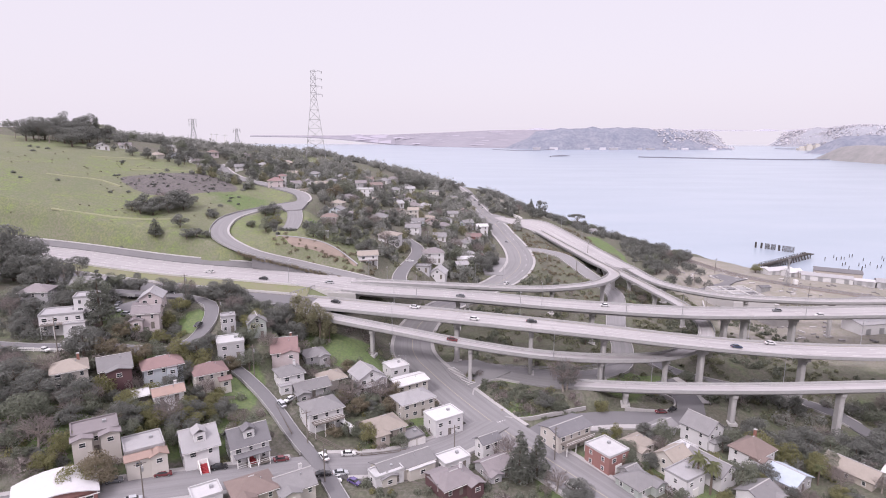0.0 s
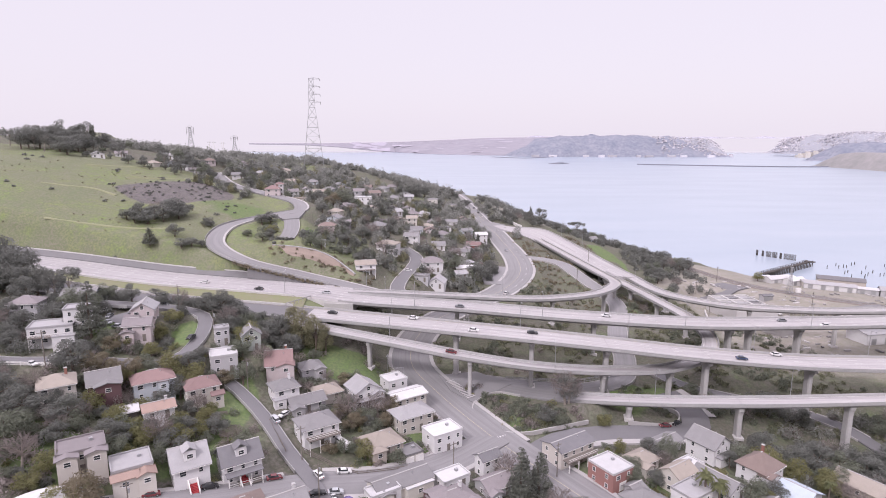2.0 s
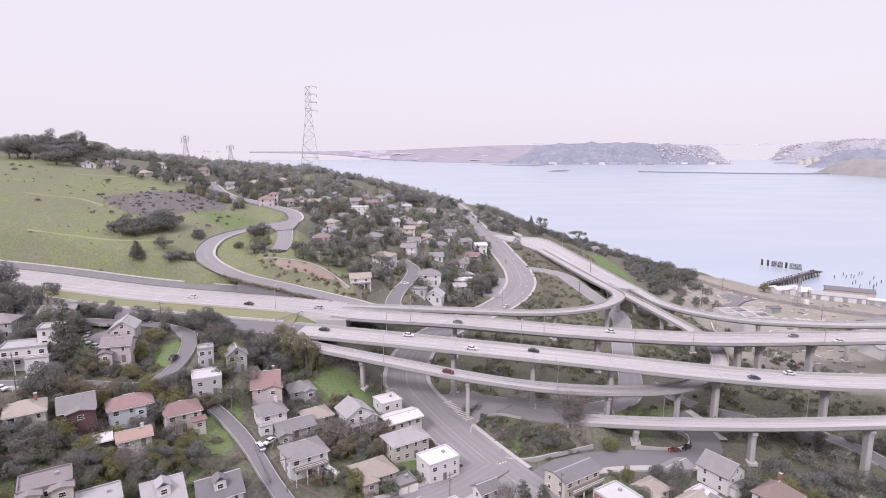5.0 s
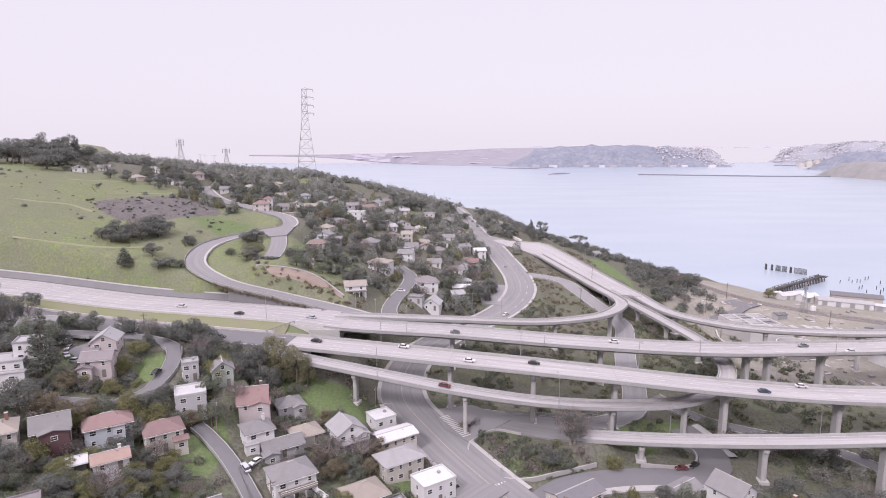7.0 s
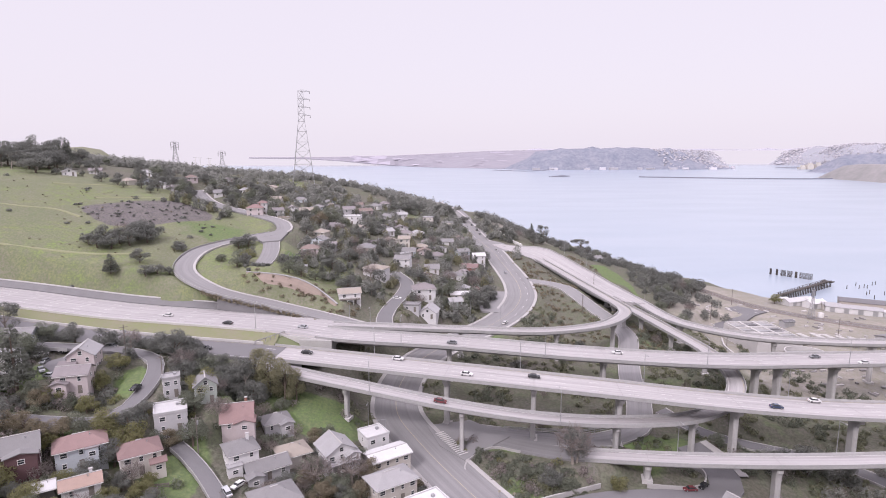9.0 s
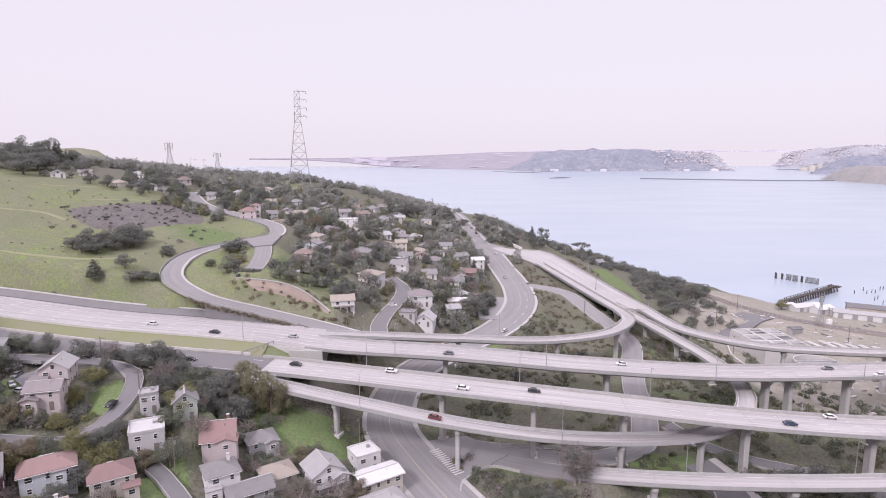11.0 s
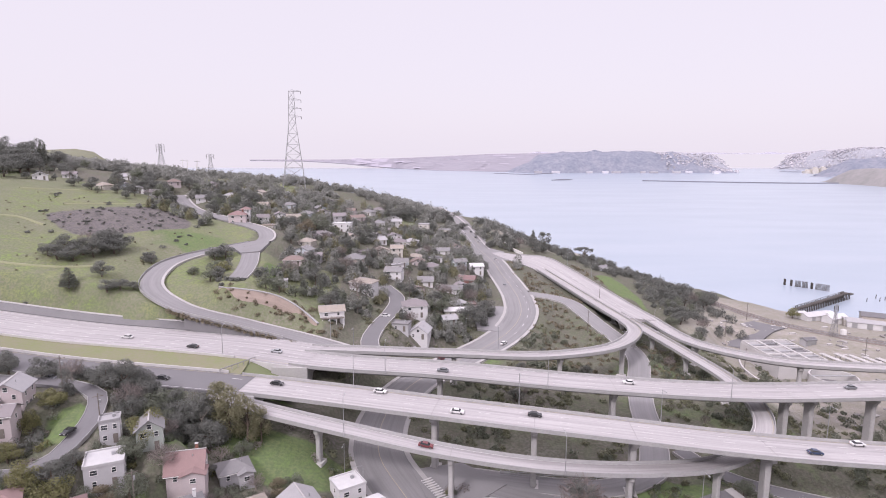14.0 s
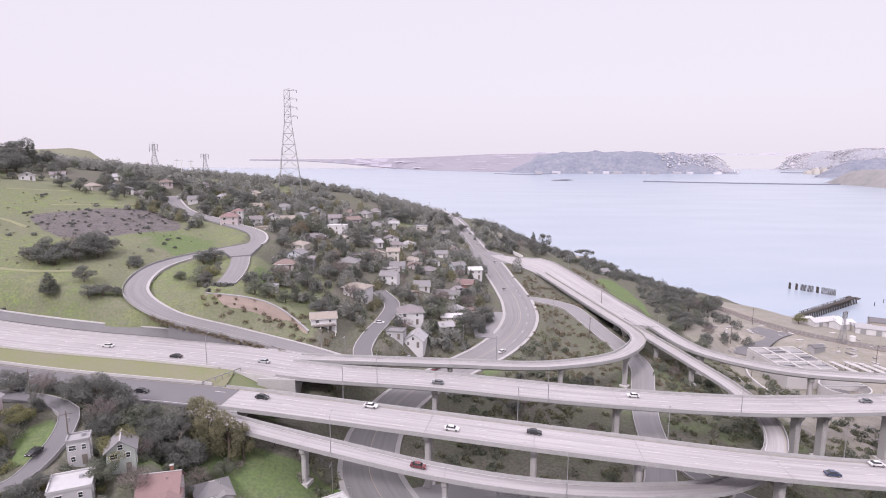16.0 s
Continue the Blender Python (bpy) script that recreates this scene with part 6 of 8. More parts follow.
TREE_LABELS = {"oak": "dark olive evergreen tree with a broad uneven crown", "tall": "tall slender dark green eucalyptus", "green": "leafy mid-green garden tree with uneven crown", "light": "yellow-green leafy tree with a rounded crown", "dry": "tree with dry brownish foliage",
               "pine": "dark conical conifer with dense needles", "bare": "bare leafless tree with reddish twigs", "palm": "palm tree with a ragged green head", "dense": "tall dense olive-brown tree with a full rounded crown", "umbrella": "umbrella-shaped pine with a flat spreading crown"}
tree_rng = random.Random(4)
STANDING = []


def tree(x, y, height, kind="oak", spread=1.0):
    trunk, crown = tree_meshes(kind, tree_rng.randrange(3))
    z = ground(x, y)
    m = pose(x, y, z - 0.1, 0, 0, tree_rng.uniform(0, 360)) @ Matrix.Diagonal((height * spread, height * spread, height, 1))
    ob = thing("tree", TREE_LABELS[kind], "tree", kind + " trees", at=m)
    part("trunk", trunk, None, ob)
    part("crown", crown, None, ob)
    STANDING.append((x, y, height * 0.25))


def open_spot(x, y, margin=1.0, road_margin=1.5):
    if road_gap(x, y) < road_margin:
        return False
    return all((x - a) ** 2 + (y - b) ** 2 > (r + margin) ** 2 for a, b, r in FOOTPRINTS)


# open lawns stay clear
FOOTPRINTS += [(-78.5, 180, 3.5), (-79, 172.5, 3.5), (-31, 182, 8), (-23, 179, 6), (-38, 177, 3), (-54, 152, 4), (-51, 145, 4), (-57, 158, 3)]

# trees that stand out, near to far
for args in ((-101, 166, 17, "pine", 1.3), (-68, 155, 9, "light", 1.2), (-63.5, 156.6, 5, "green", 1.3), (-60.6, 158.2, 5.5, "dry", 1.2), (-66.5, 152.5, 6, "light", 1.2), (-79, 153.5, 7, "green"), (-97, 150, 10, "oak", 1.2), (-104, 133, 9, "oak", 1.5), (-97, 130, 8, "oak", 1.5), (-87, 131, 8, "oak", 1.4), (-94, 121, 9, "green", 1.3), (-86, 114, 9, "bare", 1.2),
             (-70, 108, 9, "dry", 1.2), (-74, 106, 8, "light", 1.2), (-65, 129, 10, "bare", 1.0), (-41, 186, 13.5, "dense", 0.95), (-45.5, 186.5, 13.5, "dense", 1.0), (-49, 189, 12, "dense", 1.0), (-38, 187.5, 10, "dense", 1.0), (-53, 188, 11, "oak", 0.9), (-59, 188, 9, "oak", 1.0), (-66, 189, 10, "oak", 1.0),
             (-72, 190, 9, "oak", 1.2), (-77, 190, 8, "oak", 1.2), (-86, 191.5, 7, "bare", 1.2), (-61, 183, 9, "green", 1.2), (-94, 192, 7, "oak", 1.2), (-103, 192.5, 7, "oak", 1.2), (-111, 193, 7, "green", 1.2), (-112, 204.5, 6, "oak", 1.2), (-82.5, 184, 7, "tall", 1.1), (-58, 172, 9, "light", 1.1), (-52, 166, 7, "bare", 1.2), (-56, 160, 8, "green", 1.1),
             (-19, 139, 7, "light", 1.1), (-11, 139, 5, "green", 1.2), (-26, 156, 8, "bare", 1.5), (-18, 159, 8, "bare", 1.5), (-14, 162, 6, "dry", 1.2), (18.5, 127.5, 14, "pine", 1.35), (23.5, 130.5, 12, "pine", 1.4), (17, 135, 9, "bare", 1.4), (27, 125, 7, "bare", 1.2), (31, 122, 7, "oak", 1.3),
             (60.5, 148, 8, "green", 1.0), (80, 148, 8, "green", 1.2), (87, 149, 9, "light", 1.3), (92, 158, 9, "oak", 1.4), (98, 151, 9, "oak", 1.3), (93, 145, 8, "light", 1.1), (103, 152, 10, "oak", 1.3), (110, 152, 10, "green", 1.3), (117, 150, 9, "oak", 1.4), (124, 153, 11, "oak", 1.4),
             (135, 158, 11, "oak", 1.4), (140, 150, 10, "green", 1.3), (128, 143, 9, "oak", 1.4), (150, 160, 11, "oak", 1.4), (97, 137, 6, "light", 1.1), (74, 131, 8, "green", 1.2), (62, 129, 11, "palm", 1.0), (64.5, 127, 10, "palm", 1.0), (95, 134, 7, "palm", 1.0), (104, 143, 7, "green", 1.2), (99, 141, 7, "light", 1.1),
             (38, 172, 12, "bare", 1.2), (39, 172.6, 10, "tall", 1.4), (25, 168, 5, "green", 1.2), (31, 166, 6, "oak", 1.2), (49, 167, 5, "light", 1.2), (35, 165, 5, "green", 1.3), (-152, 203, 23, "oak", 1.0), (-162, 198, 22, "oak", 1.1), (-145, 197, 16, "oak", 1.1), (-160, 188, 14, "tall", 1.4),
             (-147, 276, 6, "oak", 1.5), (-142, 274, 7, "oak", 1.5), (-137, 275, 7, "oak", 1.5), (-143, 281, 8, "oak", 1.5), (-137, 282, 8, "oak", 1.5), (-132, 281, 8, "oak", 1.5), (-139, 289, 8, "bare", 1.4), (-133, 289, 9, "oak", 1.5), (-128, 288, 8, "oak", 1.5), (-134, 296, 9, "oak", 1.4), (-129, 294, 9, "oak", 1.4), (-127.6, 257, 8, "pine", 2.2), (-120, 264.5, 6.5, "oak", 1.4), (-110, 258.5, 5, "oak", 1.7), (-114, 257, 5, "oak", 1.6), (-115, 290, 5, "oak", 1.6), (-113, 288, 4, "oak", 1.5), (-107, 262, 3.5, "oak", 1.6),
             (-90.5, 297, 6.5, "oak", 1.5), (-87, 299.5, 6.5, "oak", 1.5), (-86, 285, 6, "green", 1.4), (-81, 280, 6, "light", 1.3), (-84, 275, 6, "green", 1.4), (-92, 279, 4.5, "green", 1.4), (-79, 271, 5, "oak", 1.4), (-62, 368, 12, "green", 1.2), (-66, 362, 9, "dry", 1.3), (24, 303, 10, "oak", 1.2), (18, 290, 11, "oak", 1.2), (27, 310, 8, "oak", 1.3),
             (119, 520, 12, "umbrella", 1.25), (92, 545, 14, "tall", 1.5), (84, 560, 12, "pine", 1.4), (210, 384, 7, "light", 1.3), (146, 392, 11, "oak", 1.4), (152, 398, 11, "oak", 1.4), (158, 392, 11, "green", 1.4), (140, 400, 11, "oak", 1.4), (165, 396, 11, "oak", 1.4), (138, 384, 10, "oak", 1.2), (136, 372, 9, "oak", 1.3), (132, 362, 9, "green", 1.3), (144, 378, 10, "oak", 1.2), (150, 384, 10, "bare", 1.2), (158, 384, 9, "oak", 1.3), (128, 352, 9, "oak", 1.3), (126, 338, 8, "oak", 1.3), (118, 330, 7, "green", 1.3), (134, 330, 8, "bare", 1.2), (131, 345, 9, "oak", 1.3), (140, 360, 8, "green", 1.3), (120, 306, 7, "green", 1.3), (127, 316, 7, "oak", 1.3), (112, 296, 6, "green", 1.3), (-31, 452, 8, "oak", 1.3), (-26, 458, 10, "oak", 1.3), (-20, 465, 11, "oak", 1.4), (-14, 473, 9, "oak", 1.4), (-36, 470, 10, "tall", 1.5), (0, 502, 8, "oak", 1.5), (8, 505, 9, "oak", 1.6), (14, 520, 8, "oak", 1.6), (22, 556, 8, "oak", 1.7), (36, 565, 8, "oak", 1.6), (56, 476, 8, "oak", 1.3), (62, 480, 9, "bare", 1.2), (72, 480, 11, "tall", 1.3), (82, 492, 11, "pine", 1.3), (52, 486, 8, "oak", 1.4), (172, 404, 7, "oak", 1.4)):
    tree(*args)


def join_trees(label, body):
    """One mesh of many trees that nobody could count."""
    vs, fs, ms, mats, base = [], [], [], [], 0
    for me, m in body:
        co = np.empty(len(me.vertices) * 3)
        me.vertices.foreach_get("co", co)
        vs += (co.reshape(-1, 3) @ m[:3, :3].T + m[:3, 3]).tolist()
        fs += [tuple(base + v for v in p.vertices) for p in me.polygons]
        if me.materials[0] not in mats:
            mats.append(me.materials[0])
        ms += [mats.index(me.materials[0])] * len(me.polygons)
        base += len(me.vertices)
    out = bpy.data.meshes.new("tree_belt")
    out.from_pydata(vs, [], fs)
    for mat in mats:
        out.materials.append(mat)
    out.polygons.foreach_set("material_index", ms)
    tagged(new("tree_belt", out), label, "trees", kind="stuff")


def grove(n, x0, x1, y0, y1, lo, hi, kinds, seed, gap=3.5, keep=None, joined=""):
    """Trees scattered over a stretch of land, clear of roads and houses; joined into one body when far or dense."""
    body = []
    rng = random.Random(seed)
    made = tries = 0
    while made < n and tries < n * 40:
        tries += 1
        x, y = rng.uniform(x0, x1), rng.uniform(y0, y1)
        if (keep and not keep(x, y)) or not open_spot(x, y, 0.3, 2.5) or any((x - a) ** 2 + (y - b) ** 2 < gap * gap for a, b, _ in STANDING):
            continue
        height, kind, spread = rng.uniform(lo, hi), rng.choice(kinds), rng.uniform(1.0, 1.5)
        made += 1
        if not joined:
            tree(x, y, height, kind, spread)
            continue
        STANDING.append((x, y, height * 0.25))
        m = np.array(pose(x, y, ground(x, y) - 0.1, 0, 0, rng.uniform(0, 360)) @ Matrix.Diagonal((height * spread, height * spread, height, 1)))
        body += [(me, m) for me in tree_meshes(kind, rng.randrange(3))]
    if joined:
        join_trees(joined, body)


grove(16, -170, -116, 186, 201, 8, 12, ("oak", "oak", "green", "tall"), 52, 3.5)
grove(16, -98, -68, 150, 166, 4, 7, ("oak", "green", "light", "dry"), 53, 2.6)
grove(24, -118, -46, 181, 193, 6, 9, ("oak", "oak", "green", "tall", "bare"), 2, 3.0)
grove(40, -150, -95, 112, 182, 5, 9, ("oak", "oak", "green", "bare", "tall"), 3, joined="mixed trees on the slope beside the terrace houses")
grove(62, -95, -55, 108, 182, 3, 6.5, ("oak", "green", "bare", "light", "green"), 4, 2.6)
grove(44, -52, 0, 130, 182, 2.8, 5.5, ("oak", "bare", "green", "dry", "bare"), 5, 2.4)
grove(34, 24, 112, 118, 152, 3, 6.5, ("oak", "green", "light", "bare"), 6, 2.6)
grove(20, 14, 110, 186, 300, 3, 6, ("oak", "green", "bare"), 16, 3.0, joined="small trees under the viaducts")
grove(14, 95, 175, 150, 185, 6, 10, ("oak", "oak", "green", "bare"), 7, joined="trees in the gully beside the front ramp")
grove(60, -85, 30, 262, 400, 5, 9, ("oak", "oak", "green", "tall", "bare", "pine"), 8, 5.0, lambda x, y: x > -68 or y > 345, joined="mixed trees among the far hillside houses")
grove(20, -268, -226, 365, 402, 9, 14, ("oak", "oak", "tall"), 15, 5.0, joined="tall dark trees on the left shoulder of the ridge")
grove(14, -275, -240, 400, 445, 11, 17, ("oak", "oak", "tall", "pine"), 17, 6.0, joined="tall trees rising along the ridge")
grove(44, -236, -130, 365, 440, 4, 7, ("oak", "oak", "tall", "green"), 9, 6.0, joined="dark trees along the top of the grassy hill")
grove(30, -188, -112, 374, 432, 6.5, 10.5, ("oak", "oak", "tall", "green"), 19, 4.0, joined="dark trees standing along the ridge road")
grove(14, 55, 130, 470, 540, 5, 9, ("oak", "green", "oak"), 10, 6.0, joined="trees beside the road over the bluff")


def stuff_leaves(name, label, category, mat, spots, leaves, size, seed):
    """Many bushes or far trees as one body of leaves: spots are (x, y, radius, height) and, where they grow on a wall, the level."""
    rng = np.random.default_rng(seed)
    leaves, size = int(leaves * 1.8), size * 0.8
    vs, fs = [], []
    for x, y, r, h, *level in spots:
        z = level[0] if level else ground(x, y)
        n = rng.normal(0, 1, (leaves, 3))
        n /= np.linalg.norm(n, axis=1)[:, None]
        n[:, 2] = np.abs(n[:, 2])
        lump = 1 + 0.28 * np.sin(n[:, 0] * 5 + x) * np.sin(n[:, 1] * 4 + y)
        c = np.array([x, y, z + h * 0.12]) + n * np.array([r, r, h * 0.88]) * (lump * rng.uniform(0.65, 1.05, leaves))[:, None]
        u = rng.normal(0, 1, (leaves, 3))
        face = n + rng.normal(0, 0.35, (leaves, 3))
        face /= np.linalg.norm(face, axis=1)[:, None]
        u -= (u * face).sum(1)[:, None] * face
        u /= np.linalg.norm(u, axis=1)[:, None]
        w = np.cross(u, face)
        w /= np.linalg.norm(w, axis=1)[:, None]
        a = (size * rng.uniform(0.6, 1.3, leaves))[:, None]
        k = len(vs)
        blade = np.stack([c - u * a - w * a * 0.45, c + u * a - w * a * 0.45, c + w * a * 0.8], 1).reshape(-1, 3)
        vs += blade.tolist()
        fs += [(k + 3 * i, k + 3 * i + 1, k + 3 * i + 2) for i in range(leaves)]
    me = bpy.data.meshes.new(name)
    me.from_pydata(vs, [], fs)
    me.materials.append(mat)
    return tagged(new(name, me), label, category, kind="stuff")


def spots(n, x0, x1, y0, y1, r, h, seed, keep=None, road_margin=1.0, above=WATER + 0.5):
    rng = random.Random(seed)
    out, tries = [], 0
    while len(out) < n and tries < n * 30:
        tries += 1
        x, y = rng.uniform(x0, x1), rng.uniform(y0, y1)
        k = rng.uniform(0.6, 1.3)
        if ground(x, y) > above and (not keep or keep(x, y)) and open_spot(x, y, 0.0, road_margin):
            out.append((x, y, r * k, h * k * rng.uniform(0.8, 1.2)))
    return out


def patchy(scale, level, seed):
    return lambda x, y: noise.noise(Vector((x * scale, y * scale, seed))) > level


# ridge trees use the leaf colour that has haze mixed in
stuff_leaves("woodland", "evergreen woodland on the far ridge, leaves paled for haze", "woodland", LEAVES["hillside"],
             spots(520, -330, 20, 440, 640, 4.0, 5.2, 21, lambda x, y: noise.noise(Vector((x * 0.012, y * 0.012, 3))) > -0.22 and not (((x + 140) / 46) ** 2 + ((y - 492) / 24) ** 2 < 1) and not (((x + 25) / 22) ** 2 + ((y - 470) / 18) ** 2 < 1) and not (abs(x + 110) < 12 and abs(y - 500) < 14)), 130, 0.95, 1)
for leaf, count, seed in (("hillside", 330, 22), ("green", 150, 62), ("oak", 120, 63), ("dense", 110, 64)):
    stuff_leaves("woodland", "mixed garden trees between the houses of the far hillside", "woodland", LEAVES[leaf], spots(count, -150, 30, 272, 470, 2.1, 4.2, seed, lambda x, y: x > -66 or y > 350), 150, 0.5, seed)
stuff_leaves("woodland", "trees along the ridge and bluff edge, leaves paled for haze", "woodland", LEAVES["hillside"],
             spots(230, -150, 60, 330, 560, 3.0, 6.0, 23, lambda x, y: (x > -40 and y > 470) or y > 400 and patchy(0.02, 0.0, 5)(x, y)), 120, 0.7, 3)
stuff_leaves("woodland", "trees along the bluff above the bay", "woodland", LEAVES["oak"], spots(230, 55, 165, 335, 600, 2.4, 4.2, 24, lambda x, y: x > 104 - (y - 440) * 0.1 and ((x - 106) / 16) ** 2 + ((y - 392) / 52) ** 2 > 1 and (y > 400 or x > 122)), 130, 0.5, 4)
stuff_leaves("woodland", "trees beside the road over the ridge", "woodland", LEAVES["oak"], spots(110, 38, 100, 470, 600, 2.8, 4.6, 44, lambda x, y: patchy(0.03, -0.2, 8)(x, y), 1.5), 130, 0.5, 24)
stuff_leaves("scrub", "low scrub under and beside the viaducts", "bushes", LEAVES["scrub"], spots(900, -25, 150, 158, 300, 1.2, 1.2, 25, patchy(0.05, -0.15, 1), 1.0), 46, 0.34, 5)
stuff_leaves("scrub", "dark bushes under the viaducts", "bushes", LEAVES["green"], spots(300, 10, 160, 170, 300, 1.7, 1.9, 26, patchy(0.04, 0.1, 7), 1.0), 60, 0.36, 6)
stuff_leaves("scrub", "dry scrub on the bank inside the loop ramp", "bushes", LEAVES["dry"], spots(240, 45, 100, 250, 430, 1.1, 1.2, 27, None, 1.0), 40, 0.32, 7)
stuff_leaves("scrub", "garden shrubs between the houses", "bushes", LEAVES["green"], spots(820, -150, 120, 98, 190, 1.2, 1.6, 28, patchy(0.06, -0.25, 3), 0.6), 70, 0.25, 8)
stuff_leaves("scrub", "grey brush on the hillside below the houses", "bushes", LEAVES["bare"], spots(120, -155, -78, 100, 180, 2.2, 3.0, 49, None, 0.8), 110, 0.34, 19)
stuff_leaves("scrub", "dark thicket on the hillside below the houses", "bushes", LEAVES["oak"], spots(190, -155, -78, 100, 180, 2.1, 3.2, 29, None, 0.8), 190, 0.28, 9)
stuff_leaves("scrub", "bare reddish brush between the gardens", "bushes", LEAVES["bare"], spots(160, -120, 60, 100, 200, 1.5, 1.8, 30, patchy(0.05, 0.05, 9), 0.6), 60, 0.3, 10)
stuff_leaves("scrub", "yellow-green shrubs in the gardens", "bushes", LEAVES["light"], spots(90, -100, 120, 100, 185, 1.1, 1.5, 31, None, 0.6), 60, 0.28, 11)
stuff_leaves("scrub", "scattered bushes on the green hillside", "bushes", LEAVES["oak"], spots(30, -240, -110, 240, 350, 1.3, 1.1, 32, patchy(0.05, 0.15, 4), 2.0), 60, 0.35, 12)
stuff_leaves("scrub", "brush along the shoulder of the freeway cut", "bushes", LEAVES["dry"], [(p.x + (q.x - p.x) * u + 0.3 * math.sin(9 * u) - 1.0, p.y + (q.y - p.y) * u - 4.9 - 0.4 * math.sin(13 * u + p.x), 0.75 + 0.25 * math.sin(7 * u + p.x), 1.3 + 0.4 * math.sin(5 * u + p.x), p.z + (q.z - p.z) * u - 1.2) for p, q in zip(HAIRPIN[:40], HAIRPIN[1:41]) if -86 < p.x < -34 and p.y < 256 for u in (0.0, 0.25, 0.5, 0.75)] + spots(60, -80, -30, 246, 262, 1.0, 1.0, 33, None, 1.0), 40, 0.3, 13)
stuff_leaves("scrub", "mixed thicket in the gully beside the front ramp", "bushes", LEAVES["hillside"], spots(150, 84, 180, 140, 186, 2.2, 3.6, 34, None, 0.8), 170, 0.3, 14)
stuff_leaves("scrub", "bare brown brush in the gully", "bushes", LEAVES["bare"], spots(60, 84, 180, 140, 186, 2.0, 3.0, 36, None, 0.8), 150, 0.28, 16)
stuff_leaves("scrub", "dark bushes at the end of the hill spur", "bushes", LEAVES["oak"], [(-77, 266, 1.4, 1.6), (-79, 271, 1.6, 1.8), (-80, 276, 1.4, 1.6), (-80, 282, 1.6, 1.8), (-81.5, 288, 1.8, 2.2), (-84, 296, 1.8, 2.2), (-65.6, 276, 1.2, 1.2), (-66.5, 284, 1.0, 1.0), (-75, 262.6, 0.9, 1.0), (-72.5, 266.4, 1.3, 1.3), (-70, 266, 1.4, 1.4), (-74.6, 267.2, 1.2, 1.4), (-68.3, 267, 1.0, 1.0)], 140, 0.3, 17)
stuff_leaves("scrub", "dark thicket below the freeway shoulder", "bushes", LEAVES["oak"], spots(110, -128, -46, 181, 200, 2.0, 3.4, 71, None, 0.6), 170, 0.3, 71)
stuff_leaves("scrub", "planted shrubs on the traffic island", "bushes", LEAVES["green"], spots(70, 13, 48, 158, 180, 1.0, 1.1, 35, lambda x, y: y < 183 - (x - 12) * 0.55 and y > 158 + (x - 20) * 0.15, 0.6), 60, 0.28, 15)

stuff_leaves("scrub", "dark low bushes on the old rubble slope", "bushes", LEAVES["oak"], spots(70, -172, -128, 305, 372, 0.8, 0.7, 41, lambda x, y: cover(x, y)[3] > 0.3, 2.0), 50, 0.28, 21)
stuff_leaves("scrub", "dry tufts over the green hillside", "bushes", LEAVES["dry"], spots(120, -260, -105, 238, 350, 0.5, 0.35, 42, patchy(0.03, -0.05, 6), 2.0), 26, 0.22, 22)


# ---- power pylons ----
def pylon(x, y, base, height, foot, label, arms=3, bar=0.3, belts=(0.0, 0.1, 0.22, 0.36, 0.46, 0.57, 0.68, 0.76, 0.84, 0.92, 1.0), one_sided=False):
    ob = thing("pylon", label, "pylon", at=pose(x, y, base, 0, 0, 12))

    def half(t):
        return foot / 2 * float(np.interp(t, (0, 0.36, 0.68, 1.0), (1.0, 0.64, 0.30, 0.23)))

    corners = ((-1, -1), (1, -1), (1, 1), (-1, 1))
    for sx, sy in corners:
        leg = Shape()
        for a, b in zip(belts, belts[1:]):
            leg.rod((sx * half(a), sy * half(a), a * height - (1.5 if a == 0 else 0)), (sx * half(b), sy * half(b), b * height), bar * (1.2 - 0.5 * a), bar * (1.2 - 0.5 * b), 4)
        part("leg", leg, steel, ob)
    for k, (a, b) in enumerate(zip(belts, belts[1:])):
        for i in range(4):
            (ax, ay), (bx, by) = corners[i], corners[(i + 1) % 4]
            br = Shape()
            br.rod((ax * half(a), ay * half(a), a * height), (bx * half(b), by * half(b), b * height), bar * 0.55, None, 4)
            br.rod((bx * half(a), by * half(a), a * height), (ax * half(b), ay * half(b), b * height), bar * 0.55, None, 4)
            br.rod((ax * half(b), ay * half(b), b * height), (bx * half(b), by * half(b), b * height), bar * 0.6, None, 4)
            part("brace", br, steel, ob)
    for k in range(arms):
        z = height * (1.0 - 0.085 * k) - 0.4
        reach = foot * 0.42
        for s in ((1,) if one_sided else (1, -1)):
            arm = Shape().rod((0, -0.6, z), (s * reach, 0, z + 0.2), bar * 0.8, None, 4).rod((0, 0.6, z), (s * reach, 0, z + 0.2), bar * 0.8, None, 4).rod((0, 0, z + 1.6), (s * reach, 0, z + 0.3), bar * 0.6, None, 4)
            a = part("crossarm", arm, steel, ob)
            part("insulator", Shape().rod((s * reach, 0, z + 0.2), (s * reach, 0, z - 1.6), 0.16, None, 6), wood_dark, a)
    return ob


pylon(-107, 500, ground(-107, 500) - 1, 147.5 - ground(-107, 500), 16.5, "tall grey steel lattice pylon on the ridge", 4, 0.21, one_sided=True)
pylon(-217, 520, ground(-217, 520) - 1, 24, 7.0, "smaller grey lattice pylon with three crossarms", 3, 0.14)
pylon(-188, 545, ground(-188, 545) - 1, 20, 7.0, "small lattice pylon beside a substation", 2, 0.13)
